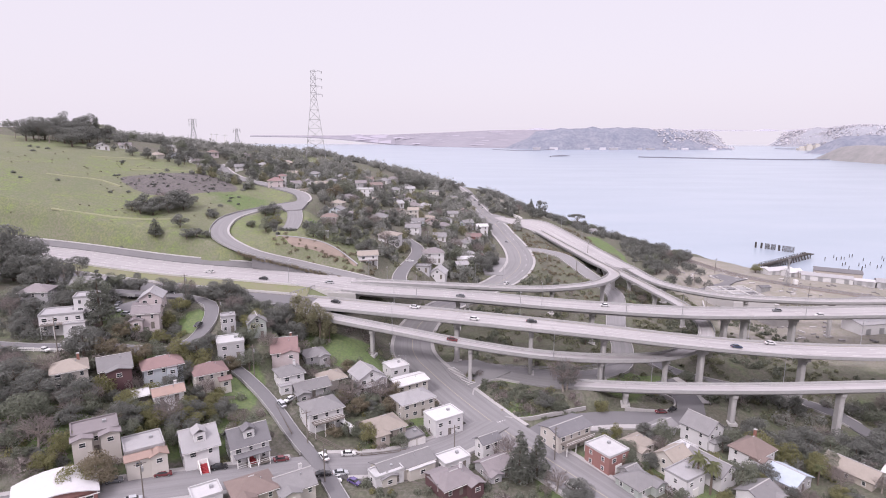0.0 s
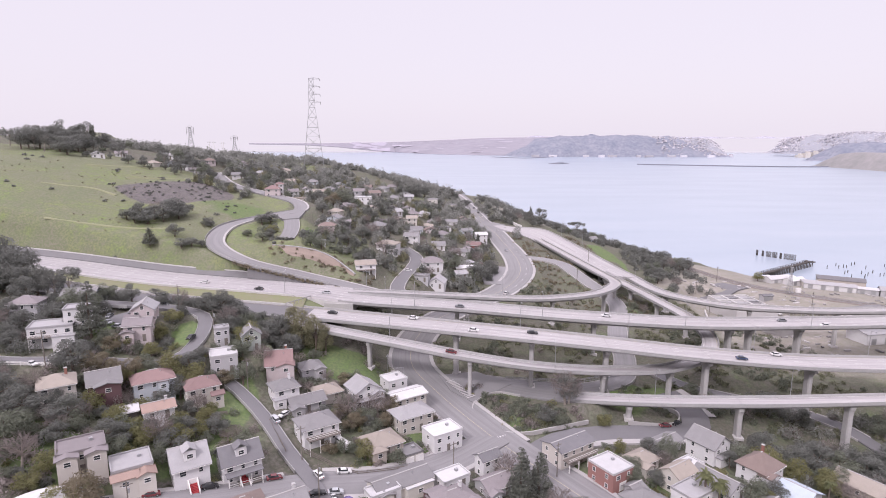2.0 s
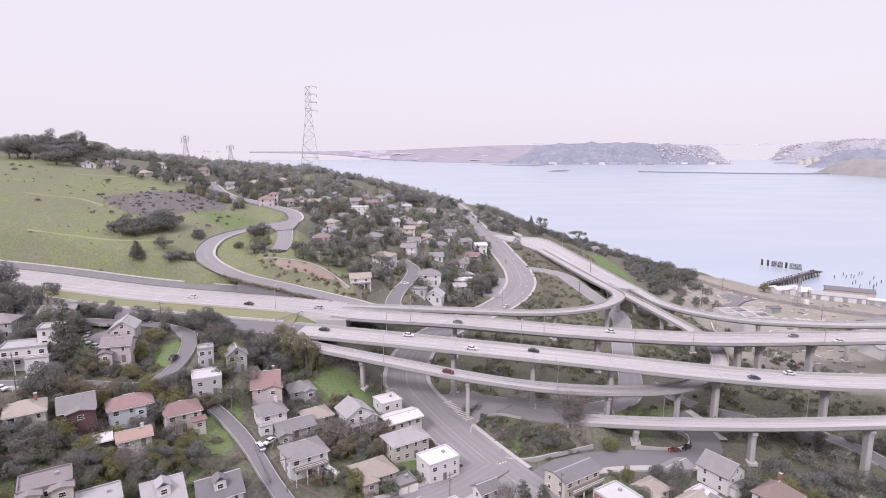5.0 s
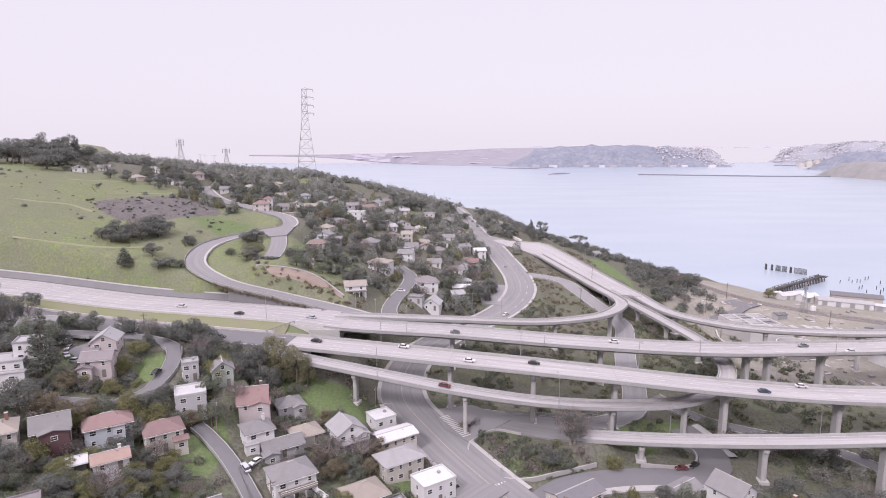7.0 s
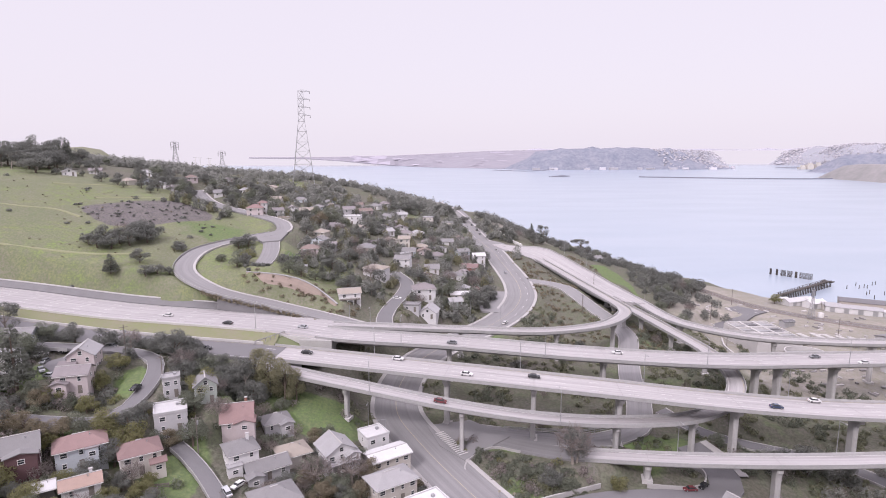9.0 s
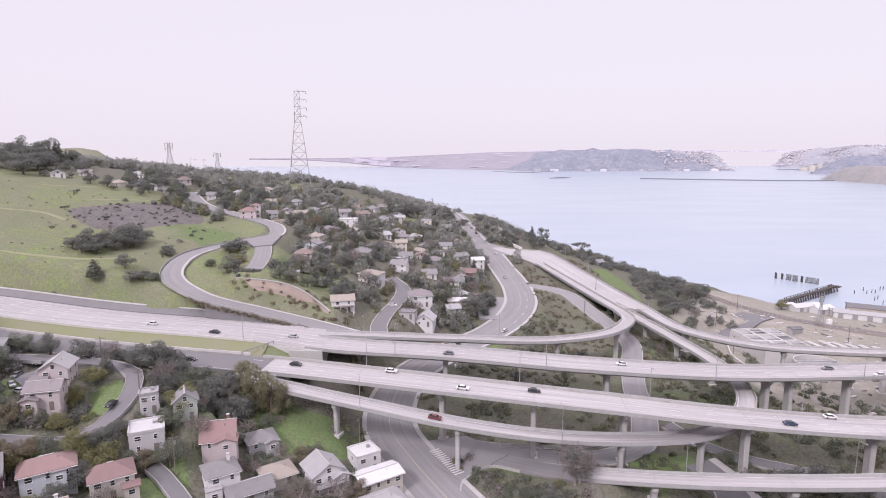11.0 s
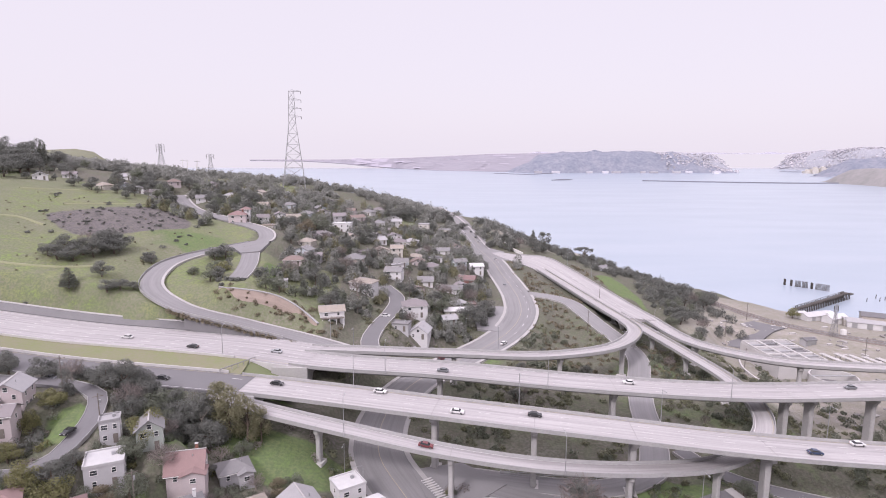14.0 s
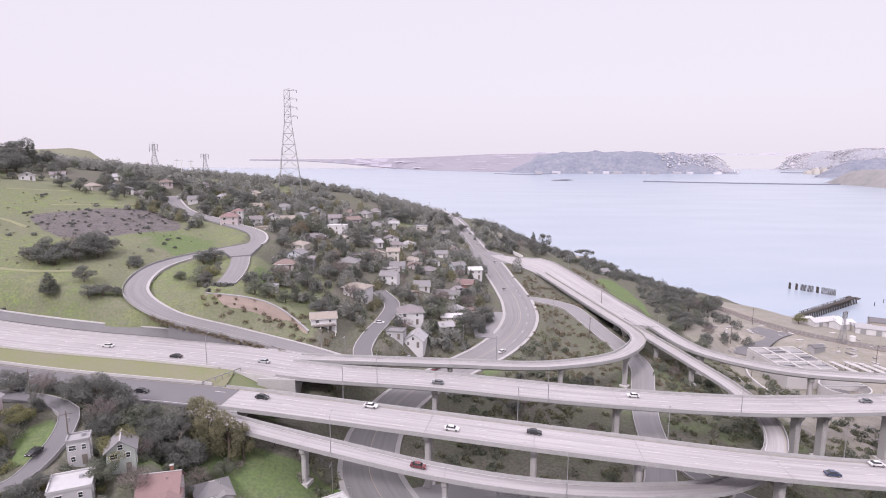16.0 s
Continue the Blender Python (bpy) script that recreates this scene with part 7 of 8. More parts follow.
for px, py in ((-203, 535), (-197, 538), (-193, 531), (-209, 540)):
    p = thing("utility_pole", "pale slim mast in the ridge substation", "pole", "substation masts", at=pose(px, py, ground(px, py)))
    part("pole", Shape().rod((0, 0, -1), (0, 0, 13), 0.28, 0.2, 6), white_trim, p)
    part("crossarm", Shape().box((0, 0, 12), (3.5, 0.2, 0.25)), steel, p)


# ---- cars ----
def car_meshes(paint, long=4.6, tall=1.4, van=False):
    w = 0.86
    body, glass = Shape(), Shape()
    L = long / 2
    low = [(-L, 0.35), (-L + 0.05, 0.78), (-L + 0.55, 0.92), (-L + 1.3, 0.95), (L - 0.35, 0.95), (L - 0.04, 0.85), (L, 0.4), (L - 0.15, 0.22), (-L + 0.15, 0.22)]
    if van:
        low = [(-L, 0.35), (-L + 0.05, 1.0), (-L + 0.5, 1.15), (-L + 0.8, tall), (L - 0.1, tall), (L, tall - 0.1), (L, 0.4), (L - 0.15, 0.22), (-L + 0.15, 0.22)]
    k = len(low)
    vs = [(x, -w + (0.05 if z > 0.9 or z < 0.3 else 0), z) for x, z in low] + [(x, w - (0.05 if z > 0.9 or z < 0.3 else 0), z) for x, z in low]
    body.add(vs, [tuple(range(k)), tuple(range(2 * k - 1, k - 1, -1))] + [(i, k + i, k + (i + 1) % k, (i + 1) % k) for i in range(k)])
    if van:
        glass.box((-L + 0.62, 0, tall - 0.42), (0.34, 1.62, 0.42)).box((-0.2, 0, tall - 0.45), (long * 0.6, 1.83, 0.36))
    else:
        cab = [(-L + 1.15, 0.93), (-L + 1.75, tall - 0.06), (L - 1.25, tall - 0.06), (L - 0.5, 0.93)]
        vs = [(x, s * (0.84 if z < 1 else 0.66), z) for s in (-1, 1) for x, z in cab]
        glass.add(vs, [(0, 1, 2, 3), (7, 6, 5, 4), (0, 4, 5, 1), (1, 5, 6, 2), (2, 6, 7, 3)])
        body.box(((-L + 1.75 + L - 1.25) / 2, 0, tall - 0.03), (long - 3.0 + 0.12, 1.36, 0.07))
    wheel = Shape()
    wheel.rod((0, -0.11, 0), (0, 0.11, 0), 0.32, None, 12)
    rim = Shape().rod((0, -0.125, 0), (0, 0.125, 0), 0.19, None, 8)
    return body.mesh("body", paint), glass.mesh("window", car_glass), wheel.mesh("wheel", tyre_black), rim.mesh("rim", steel)


PAINTS = {}
for name, c in (("white", (0.66, 0.65, 0.65)), ("silver", (0.42, 0.43, 0.45)), ("black", (0.02, 0.02, 0.022)), ("dark blue", (0.03, 0.05, 0.10)), ("red", (0.15, 0.035, 0.04)), ("grey", (0.16, 0.165, 0.175)), ("purple", (0.11, 0.08, 0.22))):
    m = material(name.replace(" ", "_") + "_car_paint", c, 0.25, tuple(v * 0.9 for v in c), 1, 4)
    m.node_tree.nodes["Principled BSDF"].inputs["Coat Weight"].default_value = 0.6
    PAINTS[name] = m
CARS = {}


def car(x, y, z, turn, paint, where, van=False, tilt=0.0):
    key = (paint, van)
    if key not in CARS:
        CARS[key] = car_meshes(PAINTS[paint], 6.6 if van else 4.6, 2.8 if van else 1.45, van)
    body, glass, wheel, rim = CARS[key]
    L = 3.3 if van else 2.3
    ob = thing("van" if van else "car", f"{paint} {'camper van' if van else 'car'} {where}", "van" if van else "car", "" if van else "cars", at=pose(x, y, z, 0, tilt, turn) @ Matrix.Scale(1 / UNIT, 4))
    part("body", body, None, ob)
    part("window", glass, None, ob)
    for sx in (-1, 1):
        for sy in (-1, 1):
            w = part("wheel", wheel, None, ob, at=pose(sx * (L - 0.85), sy * 0.82, 0.32))
            part("rim", rim, None, w)
    for sy in (-0.6, 0.6):
        part("headlight", Shape().box((-L + 0.02, sy, 0.68), (0.08, 0.32, 0.14)), white_trim, ob)
        part("tail_light", Shape().box((L - 0.03, sy, 0.74), (0.08, 0.3, 0.14)), red_paint, ob)


def car_on(line, x, offset, paint, where, lift=0.12, flip=False):
    i = min(range(1, len(line) - 1), key=lambda k: abs(line[k].x - x))
    a, b = line[i - 1], line[i + 1]
    d = b - a
    n = Vector((-d.y, d.x, 0)).normalized()
    t = (x - a.x) / d.x if abs(d.x) > 0.1 else 0.5
    p = a + d * t + n * offset
    car(p.x, p.y, p.z + lift, math.degrees(math.atan2(d.y, d.x)) + (180 if flip else 0), paint, where, tilt=math.degrees(-math.atan2(d.z, math.hypot(d.x, d.y))) * (-1 if flip else 1))


for x, o, paint in ((-96, 1.8, "white"), (-72, -1.8, "black"), (-46, 1.8, "silver"), (7, -1.8, "grey"), (63, 1.8, "white"), (133, 1.8, "grey"), (146, -4.6, "white")):
    car_on(WEST, x, o, paint, "driving on the far carriageway")
for x, o, paint in ((-39, 1.8, "black"), (-11, 4.6, "white"), (11, -1.8, "white"), (30, 1.8, "black"), (97, -1.8, "dark blue"), (112, 4.6, "white"), (-70, -1.8, "black")):
    car_on(EAST, x, o, paint, "driving on the near carriageway", flip=True)
car_on(ON_RAMP, 3, 0.2, "red", "driving on the narrow ramp", flip=True)
for line, spots_on in ((VALLEY_ROAD, ((0, 3.4, "grey"), (9.5, -5.0, "red"), (38, 3.2, "white"), (43, -3, "silver"), (46, 3, "black"), (34, -4, "white"), (20, 4.4, "silver"), (27, 4.4, "white"))), (CROSS_STREET, ((-2, 4.2, "white"), (-14, 4.2, "black"), (-25, 4.2, "silver"), (-29, 4.2, "black"), (-22, -4.2, "white"), (-36, -4.2, "red"), (-39, 4.2, "grey"), (-44, 4.2, "white"), (-48, -4.2, "black"), (-58, -4.2, "red"), (-63, 4.2, "silver"), (-66, -4.2, "grey"))),
                       (CUL_DE_SAC, ((68, 3.6, "red"), (74, 3.6, "black"))), (HILL_STREET, ((-45, 1.9, "silver"), (-30, 2.0, "white"), (-18, 2.2, "purple")))):
    for x, o, paint in spots_on:
        car_on(line, x, o, paint, "parked or passing on the street", 0.12)
for k, (x, y, paint) in enumerate(((-107, 184, "white"), (-104, 181, "grey"), (-101, 175, "silver"), (-96, 171, "silver"), (-103, 188, "black"), (-97, 180, "black"), (-92, 192, "grey"), (-104, 152, "white"), (-100, 153.5, "white"), (-107.5, 150, "white"), (-105.5, 158, "white"), (-24, 122, "white"),
                                   (-20, 120.5, "purple"), (-42, 150, "white"), (33, 128, "white"), (57, 123, "silver"), (-16, 276, "white"), (-4, 262, "silver"))):
    car(x, y, ground(x, y) + 0.28, 60 + 37 * k % 120, paint, "parked beside the houses")
car(-74.6, 171, 41.0, 84, "black", "parked on the hillside street")
car(-25, 141, ground(-25, 141) + 0.15, -45, "white", "parked on a lawn", van=True)


# ---- street furniture ----
def lamp_post(x, y, z, turn, height=9.0):
    ob = thing("street_lamp", "slim grey street lamp with a single arm", "street lamp", "street lamps", at=pose(x, y, z, 0, 0, turn))
    part("pole", Shape().rod((0, 0, -0.3), (0, 0, height), 0.11, 0.07, 6).rod((0, 0, height), (0, -2.2, height + 0.35), 0.06, 0.05, 5), steel, ob)
    part("lamp_head", Shape().box((0, -2.5, height + 0.34), (0.28, 0.7, 0.14)), steel, ob)


for line, off, xs, turn in ((EAST, 6.3, (-17, 24, 64, 104, 145), 0), (WEST, -6.4, (-58, -12, 38, 90, 140), 180), (FRONT_RAMP, 3.1, (64, 107, 150), 0), (ON_RAMP, -3.0, (-14, 35), 180), (LOOP, 3.0, (26,), 0)):
    nrm = sides(line)
    for x in xs:
        i = min(range(len(line)), key=lambda k: abs(line[k].x - x))
        p = line[i] + nrm[i] * off
        lamp_post(p.x, p.y, p.z + 0.3, turn)
for x, y, turn in ((-18, 190, 0), (-12, 181, -60), (16, 281, 0), (60, 330, 0), (-24, 246, 0), (-32, 247, 0), (96, 400, 90), (88, 432, 90), (110, 330, 90)):
    lamp_post(x, y, ground(x, y), turn, 8)


def utility_pole(x, y, height=10.0):
    ob = thing("utility_pole", "weathered wooden utility pole with crossarm", "pole", "utility poles", at=pose(x, y, ground(x, y), 0, 0, 33))
    part("pole", Shape().rod((0, 0, -0.5), (0, 0, height), 0.16, 0.11, 7), wood_grey, ob)
    part("crossarm", Shape().box((0, 0, height - 0.7), (2.2, 0.12, 0.14)), wood_grey, ob)
    part("transformer", Shape().rod((0.3, 0, height - 2.4), (0.3, 0, height - 1.5), 0.22, None, 8), steel, ob)


for x, y in ((-26.5, 119.5), (-33.5, 133.5), (-54, 158), (-68, 172), (-104, 150), (-59, 104), (3, 134), (-83, 183), (29, 138), (88, 350), (70, 300), (150, 340), (176, 370), (200, 310), (140, 300), (-30, 330), (-8, 300)):
    utility_pole(x, y)

# zebra crossings on the road junction
for (ax, ay, az), (bx, by, bz), n, across in (((2.6, 188.0, 20.5), (9.6, 177.0, 19.55), 14, (1.25, 0.8)), ((11.0, 153.2, 17.75), (17.6, 158.2, 17.6), 9, (-0.9, 1.25))):
    z = thing("zebra_crossing", "worn white painted zebra crossing on asphalt", "road marking", kind="structure")
    for k in range(n):
        t = (k + 0.5) / n
        c = Vector((ax + (bx - ax) * t, ay + (by - ay) * t, az + (bz - az) * t))
        d = Vector((bx - ax, by - ay, 0)) * (0.26 / n)
        a = Vector((*across, 0))
        part("stripe", Shape().add([c - d - a, c + d - a, c + d + a, c - d + a], [(0, 1, 2, 3)]), white_line, z)

# road sign and markers at the planted island
for x, y in ((17.5, 160), (21, 159)):
    s = thing("road_sign", "small yellow diamond warning sign on a post", "road sign", at=pose(x, y, ground(x, y), 0, 0, 20))
    part("post", Shape().rod((0, 0, -0.3), (0, 0, 2.4), 0.05, None, 5), steel, s)
    part("plate", Shape().add([(-0.45, 0, 2.2), (0, 0, 1.75), (0.45, 0, 2.2), (0, 0, 2.65), (-0.45, 0.03, 2.2), (0, 0.03, 1.75), (0.45, 0.03, 2.2), (0, 0.03, 2.65)], [(0, 1, 2, 3), (7, 6, 5, 4), (0, 4, 5, 1), (1, 5, 6, 2), (2, 6, 7, 3), (3, 7, 4, 0)]), yellow_line, s)


def fence(points, label, height=1.2, mat=wood_grey, gap=2.4):
    ob = thing("fence", label, "fence")
    line = [Vector((x, y, ground(x, y))) for x, y in points]
    fine = []
    for a, b in zip(line, line[1:]):
        n = max(1, round((b - a).length / gap))
        fine += [a.lerp(b, i / n) for i in range(n)]
    fine.append(line[-1])
    for p in fine:
        p.z = ground(p.x, p.y)
        part("post", Shape().box((p.x, p.y, p.z + height / 2), (0.14, 0.14, height + 0.5)), mat, ob)
    for h in (0.35, 0.75, 1.0):
        part("rail", sweep(fine, [(0.03, height * h - 0.12), (0.03, height * h + 0.08), (-0.03, height * h + 0.08), (-0.03, height * h - 0.12)]), mat, ob)


fence(((-115, 148.5), (-100, 151), (-94, 154.5)), "white rail fence along the terrace lane", 1.1, white_trim)
fence(((-34, 137), (-20, 132), (-6, 138)), "weathered board fence round a corner garden", 1.5)
fence(((-45, 147), (-38, 136)), "grey garden fence beside the hill street", 1.4)
fence(((-64, 143), (-56, 147)), "weathered terrace fence in a hillside garden", 1.0)
fence(((-62, 137), (-52, 142)), "weathered terrace fence above a vegetable plot", 1.0)
fence(((22, 193), (45, 192.5), (62, 199)), "grey chain fence beside the frontage road", 1.6, steel)
fence(((-52, 211.6), (-49.5, 216), (-47, 221)), "low steel guard rail on the grass bank", 0.9, steel)


# ---- waterfront ----
def pile_row(name, label, spots_at, top, radius=0.35):
    ob = thing(name, label, "piles")
    for x, y in spots_at:
        part("post", Shape().rod((x, y, WATER - 3), (x, y, top), radius, radius * 0.85, 7), wood_dark, ob)
    return ob


for k in range(7):
    t = k / 6
    cx, cy = 261 + 18 * t, 481 - 20 * t
    w = (0.6, 0.6, 2.4, 2.4, 0.7, 2.8, 2.8)[k]
    pile_row("pile_group", "cluster of dark timber piles standing in the bay", [(cx + dx * 0.27 * w + 0.1 * dy, cy - dx * 0.3 * w + dy) for dx in (-1.5, -0.5, 0.5, 1.5) for dy in (0, 1.2)], WATER + 4.6, 0.2)
scatter = random.Random(31)
pile_row("pile_field", "field of old broken timber piles in shallow water", [(285 + 75 * scatter.random(), 398 + 46 * scatter.random()) for _ in range(34)], WATER + 2.6, 0.25)
jetty = thing("jetty", "old dark timber jetty on close-set piles", "jetty")
a, b = Vector((222, 400, 0)), Vector((279, 440, 0))
d = (b - a).normalized()
n = Vector((-d.y, d.x, 0))
for k in range(30):
    p = a + (b - a) * (k / 29)
    for s in (-2.0, 2.0):
        part("post", Shape().rod((p.x + n.x * s, p.y + n.y * s, WATER - 3), (p.x + n.x * s, p.y + n.y * s, 8.0 + scatter.uniform(-0.3, 0.8)), 0.3, None, 6), wood_dark, jetty)
part("deck", sweep([a, (a + b) / 2, b], [(1.7, 7.2), (1.7, 7.6), (-1.7, 7.6), (-1.7, 7.2)]), wood_dark, jetty)
part("platform", Shape().box((b.x, b.y, 7.45), (5, 7, 0.5), 41), wood_dark, jetty)
for s in (-2.4, 2.4):
    part("rail", sweep([a + n * s, b + n * s], [(0.08, 8.4), (0.08, 8.6), (-0.08, 8.6), (-0.08, 8.4)]), wood_dark, jetty)


def shed(x, y, w, d, h, turn, wall, tone, label, rise=1.6):
    z = max(ground(x, y), WATER + 1.2)
    ob = thing("shed", label, "shed", at=pose(x, y, z, 0, 0, turn))
    FOOTPRINTS.append((x, y, max(w, d) * 0.6))
    aa, bb = w / 2, d / 2
    body = Shape().box((0, 0, h / 2 - 1.5), (w, d, h + 3))
    body.add([(-aa, -bb, h), (-aa, bb, h), (-aa, 0, h + rise), (aa, -bb, h), (aa, bb, h), (aa, 0, h + rise)], [(0, 2, 1), (3, 4, 5), (0, 3, 5, 2), (1, 2, 5, 4)])
    part("wall", body, WALLS[wall], ob)
    part("roof", roof_shape("gable", w, d, h, rise, 0.4), ROOFS[tone], ob)
    for k in range(max(2, int(w / 7))):
        part("door", Shape().box((((k + 0.5) / max(2, int(w / 7)) - 0.5) * w, -bb - 0.05, 1.5), (2.6, 0.1, 3.0)), steel, ob)


shed(224, 386, 18, 7, 2.8, 18, "white", "white", "low white waterfront shed with a bright roof")
shed(232, 380, 12, 7, 3.0, 18, "white", "white", "small white waterfront shed")
shed(246, 366, 28, 8, 3.4, -28, "white", "pale", "long white waterfront warehouse with bright roof", 1.2)
shed(256, 371, 26, 10, 5.6, -28, "tan", "dark", "long dark-roofed waterfront warehouse", 1.4)
shed(276, 352, 14, 8, 3.2, -25, "grey", "pale", "low pale shed in a boat yard")
shed(200, 262, 22, 11, 5.0, 12, "white", "pale", "pale works shed below the viaducts", 1.0)
shed(222, 300, 18, 9, 4.2, 15, "grey", "grey", "grey works shed beside the settling tanks", 1.0)

# settling tanks of the water works
works = thing("settling_tank", "concrete settling tank block with rows of basins", "tank", at=pose(158.5, 304, 14.2, 0, 0, 4))
FOOTPRINTS.append((158.5, 304, 18))
part("wall", Shape().box((0, 0, -5.2), (22, 29, 9.4)), pale_concrete, works)
for i in range(3):
    for j in range(3):
        bx, by = (j - 1) * 7.2, (i - 1) * 9.5
        basin = part("basin_rim", Shape().box((bx, by - 4.5, -0.2), (7.1, 0.4, 1.3)).box((bx, by + 4.5, -0.2), (7.1, 0.4, 1.3)).box((bx - 3.35, by, -0.2), (0.4, 8.6, 1.3)).box((bx + 3.35, by, -0.2), (0.4, 8.6, 1.3)), pale_concrete, works)
        part("basin_water", Shape().box((bx, by, -0.42), (6.3, 8.6, 0.2)), (dark_slab, soiled_concrete, soiled_concrete)[(i + j) % 3], basin)
        part("walkway", Shape().box((bx, by + scatter.uniform(-2.5, 2.5), 0.35), (6.9, 0.8, 0.12)), steel, basin)
tank = thing("round_tank", "round open concrete tank below the viaduct", "tank", at=pose(166, 280, 6.6))
FOOTPRINTS.append((166, 280, 11))
ringed = Shape()
seg = 40
for r, z in ((8.9, -3), (8.9, 5.0), (8.4, 5.0), (8.4, 0.4)):
    ringed.v += [(r * math.cos(2 * math.pi * i / seg), r * math.sin(2 * math.pi * i / seg), z) for i in range(seg)]
ringed.f = [(k * seg + i, k * seg + (i + 1) % seg, (k + 1) * seg + (i + 1) % seg, (k + 1) * seg + i) for k in range(3) for i in range(seg)]
ringed.m = [0] * len(ringed.f)
part("wall", ringed, pale_concrete, tank)
part("basin_floor", Shape().rod((0, 0, 0.2), (0, 0, 0.5), 8.4, None, 40), dark_slab, tank)
part("bridge", Shape().box((0, 0, 5.1), (17.5, 0.9, 0.2)).box((0, 0.45, 5.7), (17.5, 0.06, 0.06)), steel, tank)

paved = [Vector((x, y, ground(x, y) + 0.25)) for x, y in ((150, 330), (160, 342), (172, 352), (184, 362))]
road("road", curve([tuple(p) for p in paved]), 8.5, asphalt_dark, "rough dark paved patch in the works yard")
pylon(207, 343, ground(207, 343) - 0.5, 17, 3.0, "slim grey lattice mast in the works yard", 2, 0.1)
drum = thing("storage_tank", "small white storage tank in the works yard", "tank", at=pose(214.5, 346.5, ground(214.5, 346.5)))
part("shell", Shape().rod((0, 0, -1), (0, 0, 3.0), 1.5, None, 20), white_trim, drum)
part("lid", Shape().rod((0, 0, 3.0), (0, 0, 3.4), 1.5, 0.4, 20), pale_concrete, drum)
for k in range(7):
    rack = thing("pipe_rack", "low steel pipe rack beside the settling tanks", "rack", "pipe racks", at=pose(176 + 5.2 * k, 305 - 1.6 * k, ground(176 + 5.2 * k, 305 - 1.6 * k), 0, 0, 12))
    for q in (-5, 0, 5):
        part("frame", Shape().box((-1.2, q, 1.0), (0.25, 0.25, 2.4)).box((1.2, q, 1.0), (0.25, 0.25, 2.4)).box((0, q, 2.2), (2.7, 0.25, 0.25)), steel, rack)
    for q in (-0.8, 0.0, 0.8):
        part("pipe", Shape().rod((q, -6.5, 2.55), (q, 6.5, 2.55), 0.28, None, 8), pale_concrete, rack)
foot_wall = curve([(143.7, 313, 0), (139.5, 300, 0), (139, 284, 0)], 3)
for p in foot_wall:
    p.z = ground(p.x, p.y)
tagged(part("low_wall", sweep(foot_wall, [(0.3, -1.0), (0.3, 1.1), (-0.3, 1.1), (-0.3, -1.0)]), pale_concrete), "low pale concrete wall at the edge of the works", "wall", kind="structure")
yard = Shape()
for k in range(320):
    x, y = scatter.uniform(140, 290), scatter.uniform(225, 372)
    if road_gap(x, y) > 1 and open_spot(x, y, 2):
        yard.box((x, y, ground(x, y) + 0.3), (scatter.uniform(0.6, 4.0), scatter.uniform(0.4, 1.4), scatter.uniform(0.3, 1.1)), scatter.choice((12, 15, -78, -75)))
tagged(part("yard_stores", yard, material("yard_goods", (0.42, 0.40, 0.40), 0.8, (0.22, 0.205, 0.20), 0.2, 2, random_value=0.5, island=True)), "stacked pipes, crates and containers in the works yard", "yard goods", kind="stuff")
rail_bed = curve([(118, 560, 8), (150, 470, 8.6), (172, 412, 8.6), (190, 368, 8.4), (208, 346, 8.2), (245, 320, 8), (330, 285, 8)])
for p in rail_bed:
    p.z = max(ground(p.x, p.y), WATER + 1.5) + 0.25
bed = tagged(part("railway", sweep(rail_bed, [(5.5, -0.6), (4.5, 0.1), (-4.5, 0.1), (-5.5, -0.6)], False), material("brown_ballast", (0.20, 0.165, 0.145), 0.95, (0.13, 0.11, 0.1), 0.3, 3, 0.05)), "brown ballast railway along the shore", "railway", kind="structure")
for o in (-2.6, -1.2, 1.2, 2.6):
    part("rail", sweep(rail_bed, [(o + 0.06, 0.08), (o + 0.06, 0.3), (o - 0.06, 0.3), (o - 0.06, 0.08)], False), steel, bed)

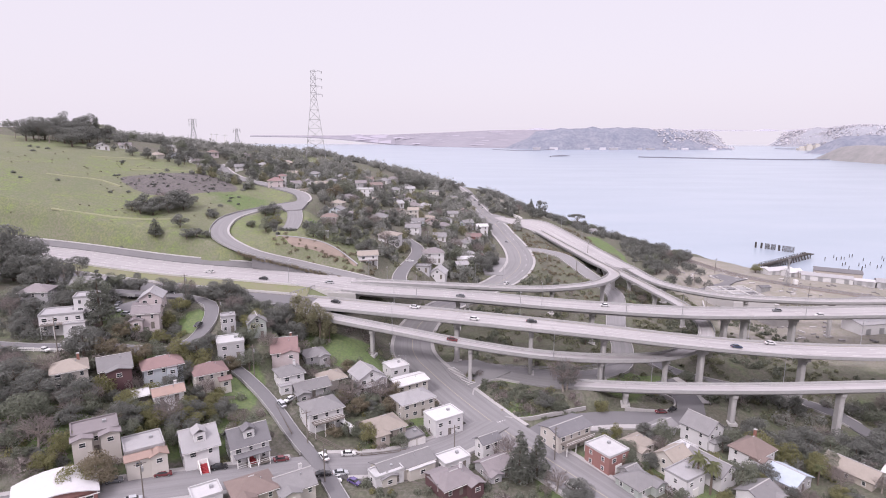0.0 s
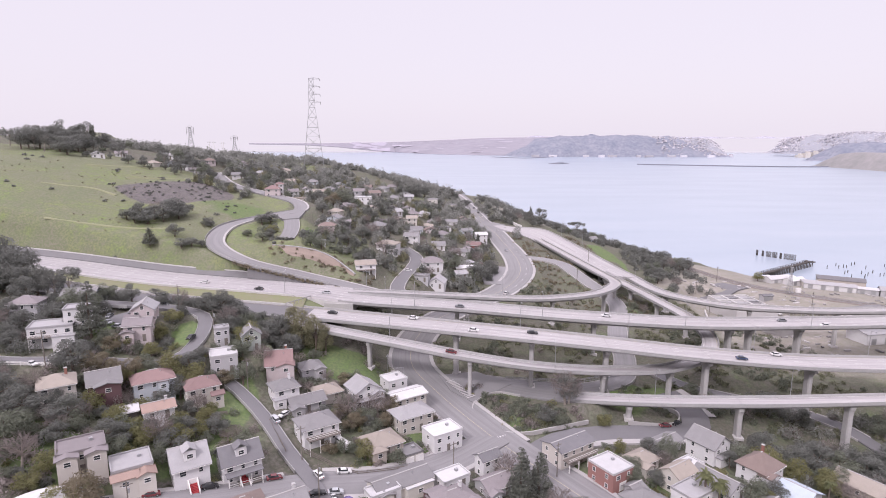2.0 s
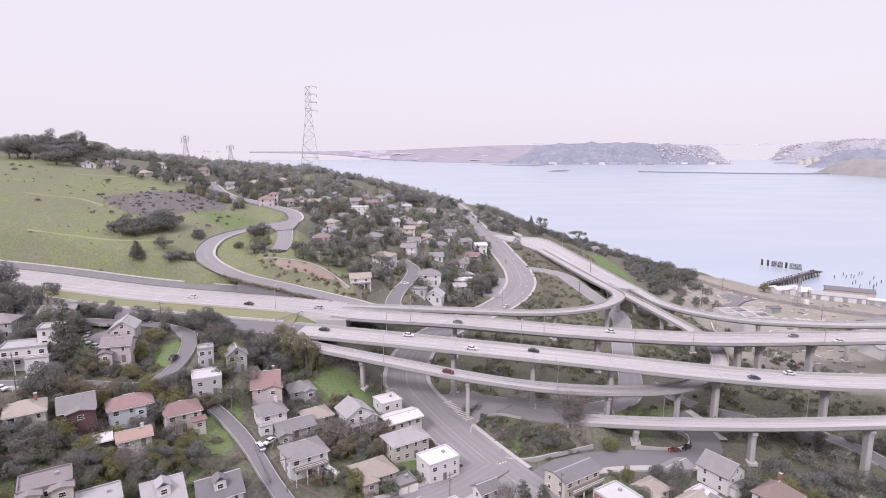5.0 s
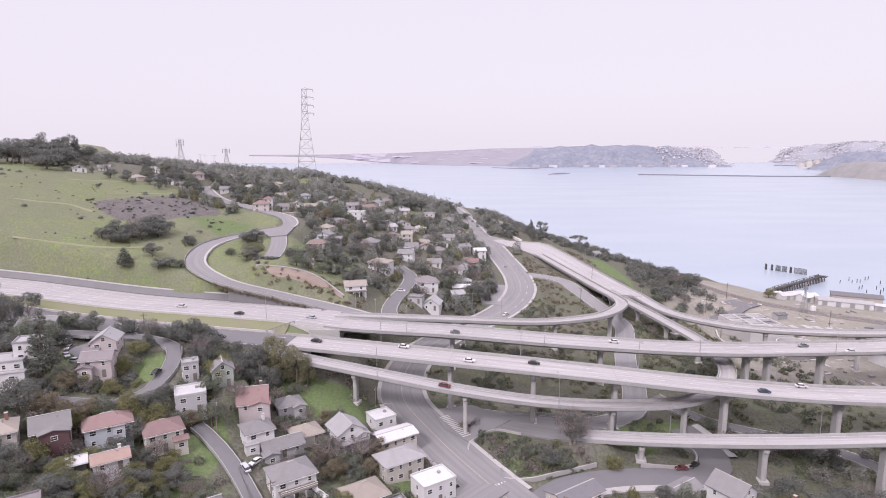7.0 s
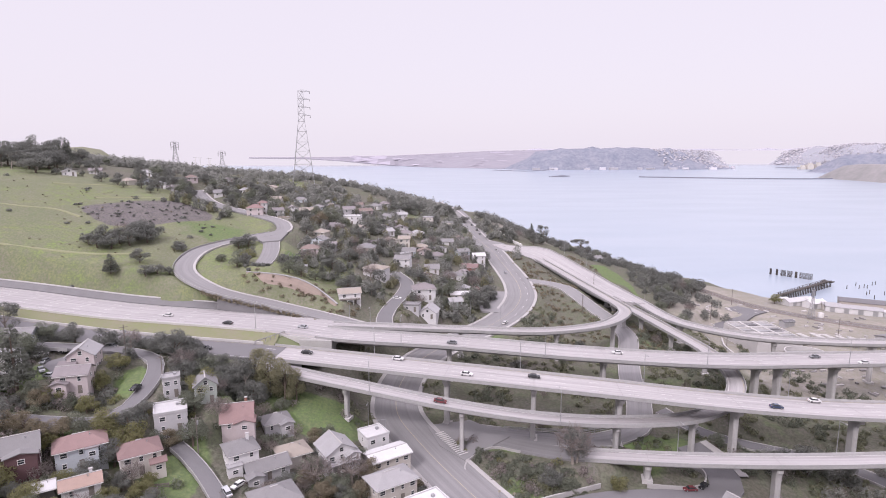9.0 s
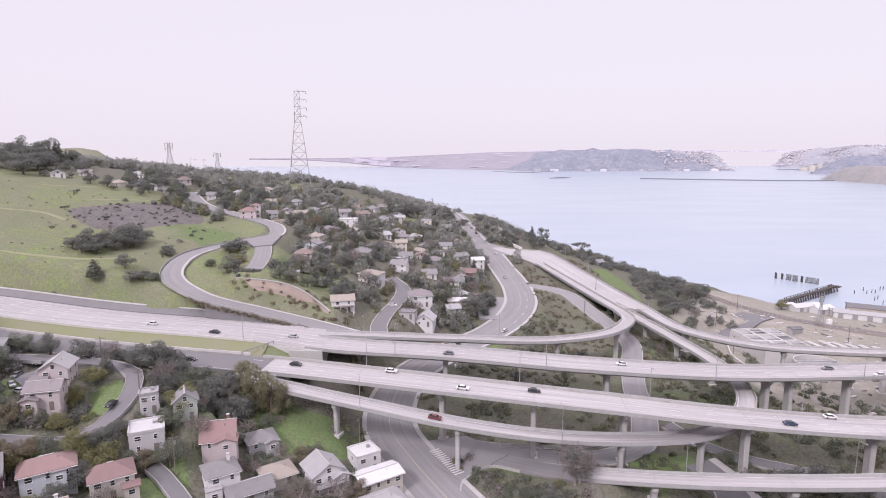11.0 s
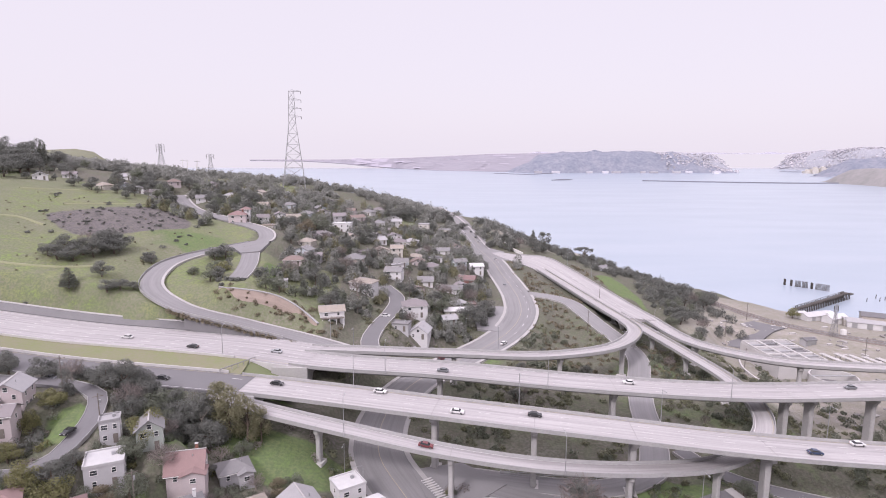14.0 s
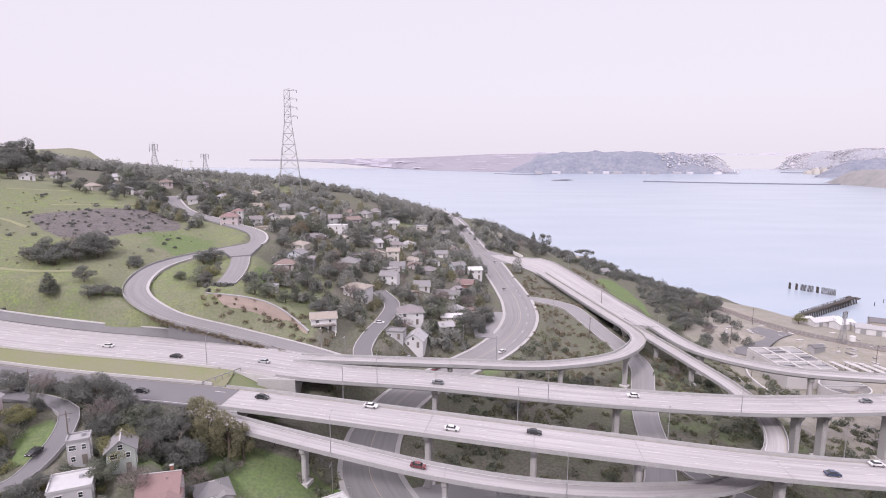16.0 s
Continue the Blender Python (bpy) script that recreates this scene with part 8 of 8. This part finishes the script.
# trodden paths over the green hill
path_earth = material("trodden_pale_grass", (0.245, 0.24, 0.15), 0.95, (0.205, 0.215, 0.12), 0.15, 1.2)
for pts in (((-176, 333), (-164, 347), (-155, 358), (-152, 378), (-155, 397)), ((-200, 298), (-189, 302), (-180, 306), (-166, 303.5)), ((-175, 261), (-162, 263.5), (-150, 265.5), (-139, 268), (-126, 274)), ((-205, 345), (-198, 352), (-190, 362), (-178, 374))):
    way = [Vector((p.x, p.y, ground(p.x, p.y))) for p in curve([(x, y, 0) for x, y in pts], 2.5)]
    tagged(part("path", sweep(way, [(0.9, -0.25), (0.6, 0.32), (-0.6, 0.32), (-0.9, -0.25)], False), path_earth, smooth=True), "narrow trodden path along the grassy hillside", "path", kind="structure")
crest_wall = [Vector((p.x, p.y, max(ground(p.x, p.y), p.z))) for p in curve([(62, 458, 31.2), (57, 472, 32), (48, 494, 33)], 4)]
tagged(part("low_wall", sweep(crest_wall, [(0.25, -1.5), (0.25, 1.0), (-0.25, 1.0), (-0.25, -1.5)]), white_trim), "white painted wall beside the road over the ridge", "wall", kind="structure")
# jumbled low buildings and boats by the shore
for k, (x, y, w, d, h, turn, wall, tone) in enumerate(((217, 389, 9, 5, 2.6, 30, "white", "white"), (238, 374, 9, 6, 3.4, -20, "cream", "pale"), (264, 357, 11, 6, 2.8, -30, "grey", "white"), (283, 345, 9, 5, 2.4, -25, "white", "pale"), (291, 339, 7, 5, 2.6, -20, "tan", "grey"), (233, 388, 7, 5, 3.0, 40, "white", "white"), (186, 330, 6, 4, 2.6, 10, "grey", "dark"))):
    shed(x, y, w, d, h, turn, wall, tone, "small weathered " + wall + " outbuilding by the shore", 0.8)

for k, (x, y) in enumerate(((6, 433), (9, 436), (12, 439), (3, 429))):
    car(x, y, ground(x, y) + 0.45, 130, ("white", "grey", "silver", "black")[k], "parked in the hillside court")
for k, y in enumerate((500, 508, 516, 526, 540, 556)):
    i = min(range(len(VALLEY_ROAD)), key=lambda q: abs(VALLEY_ROAD[q].y - y))
    p = VALLEY_ROAD[i]
    car(p.x + (10 if k % 2 else 4.6), p.y, p.z + 0.2, 104, ("white", "silver", "black", "white", "grey", "white")[k], "parked on the road over the ridge")

# ---- the plan brought to metres ----
for me in bpy.data.meshes:
    me.transform(Matrix.Scale(UNIT, 4))
for ob in scene.objects:
    if ob != cam:
        ob.matrix_basis = Matrix.Translation(ob.matrix_basis.translation * (UNIT - 1)) @ ob.matrix_basis
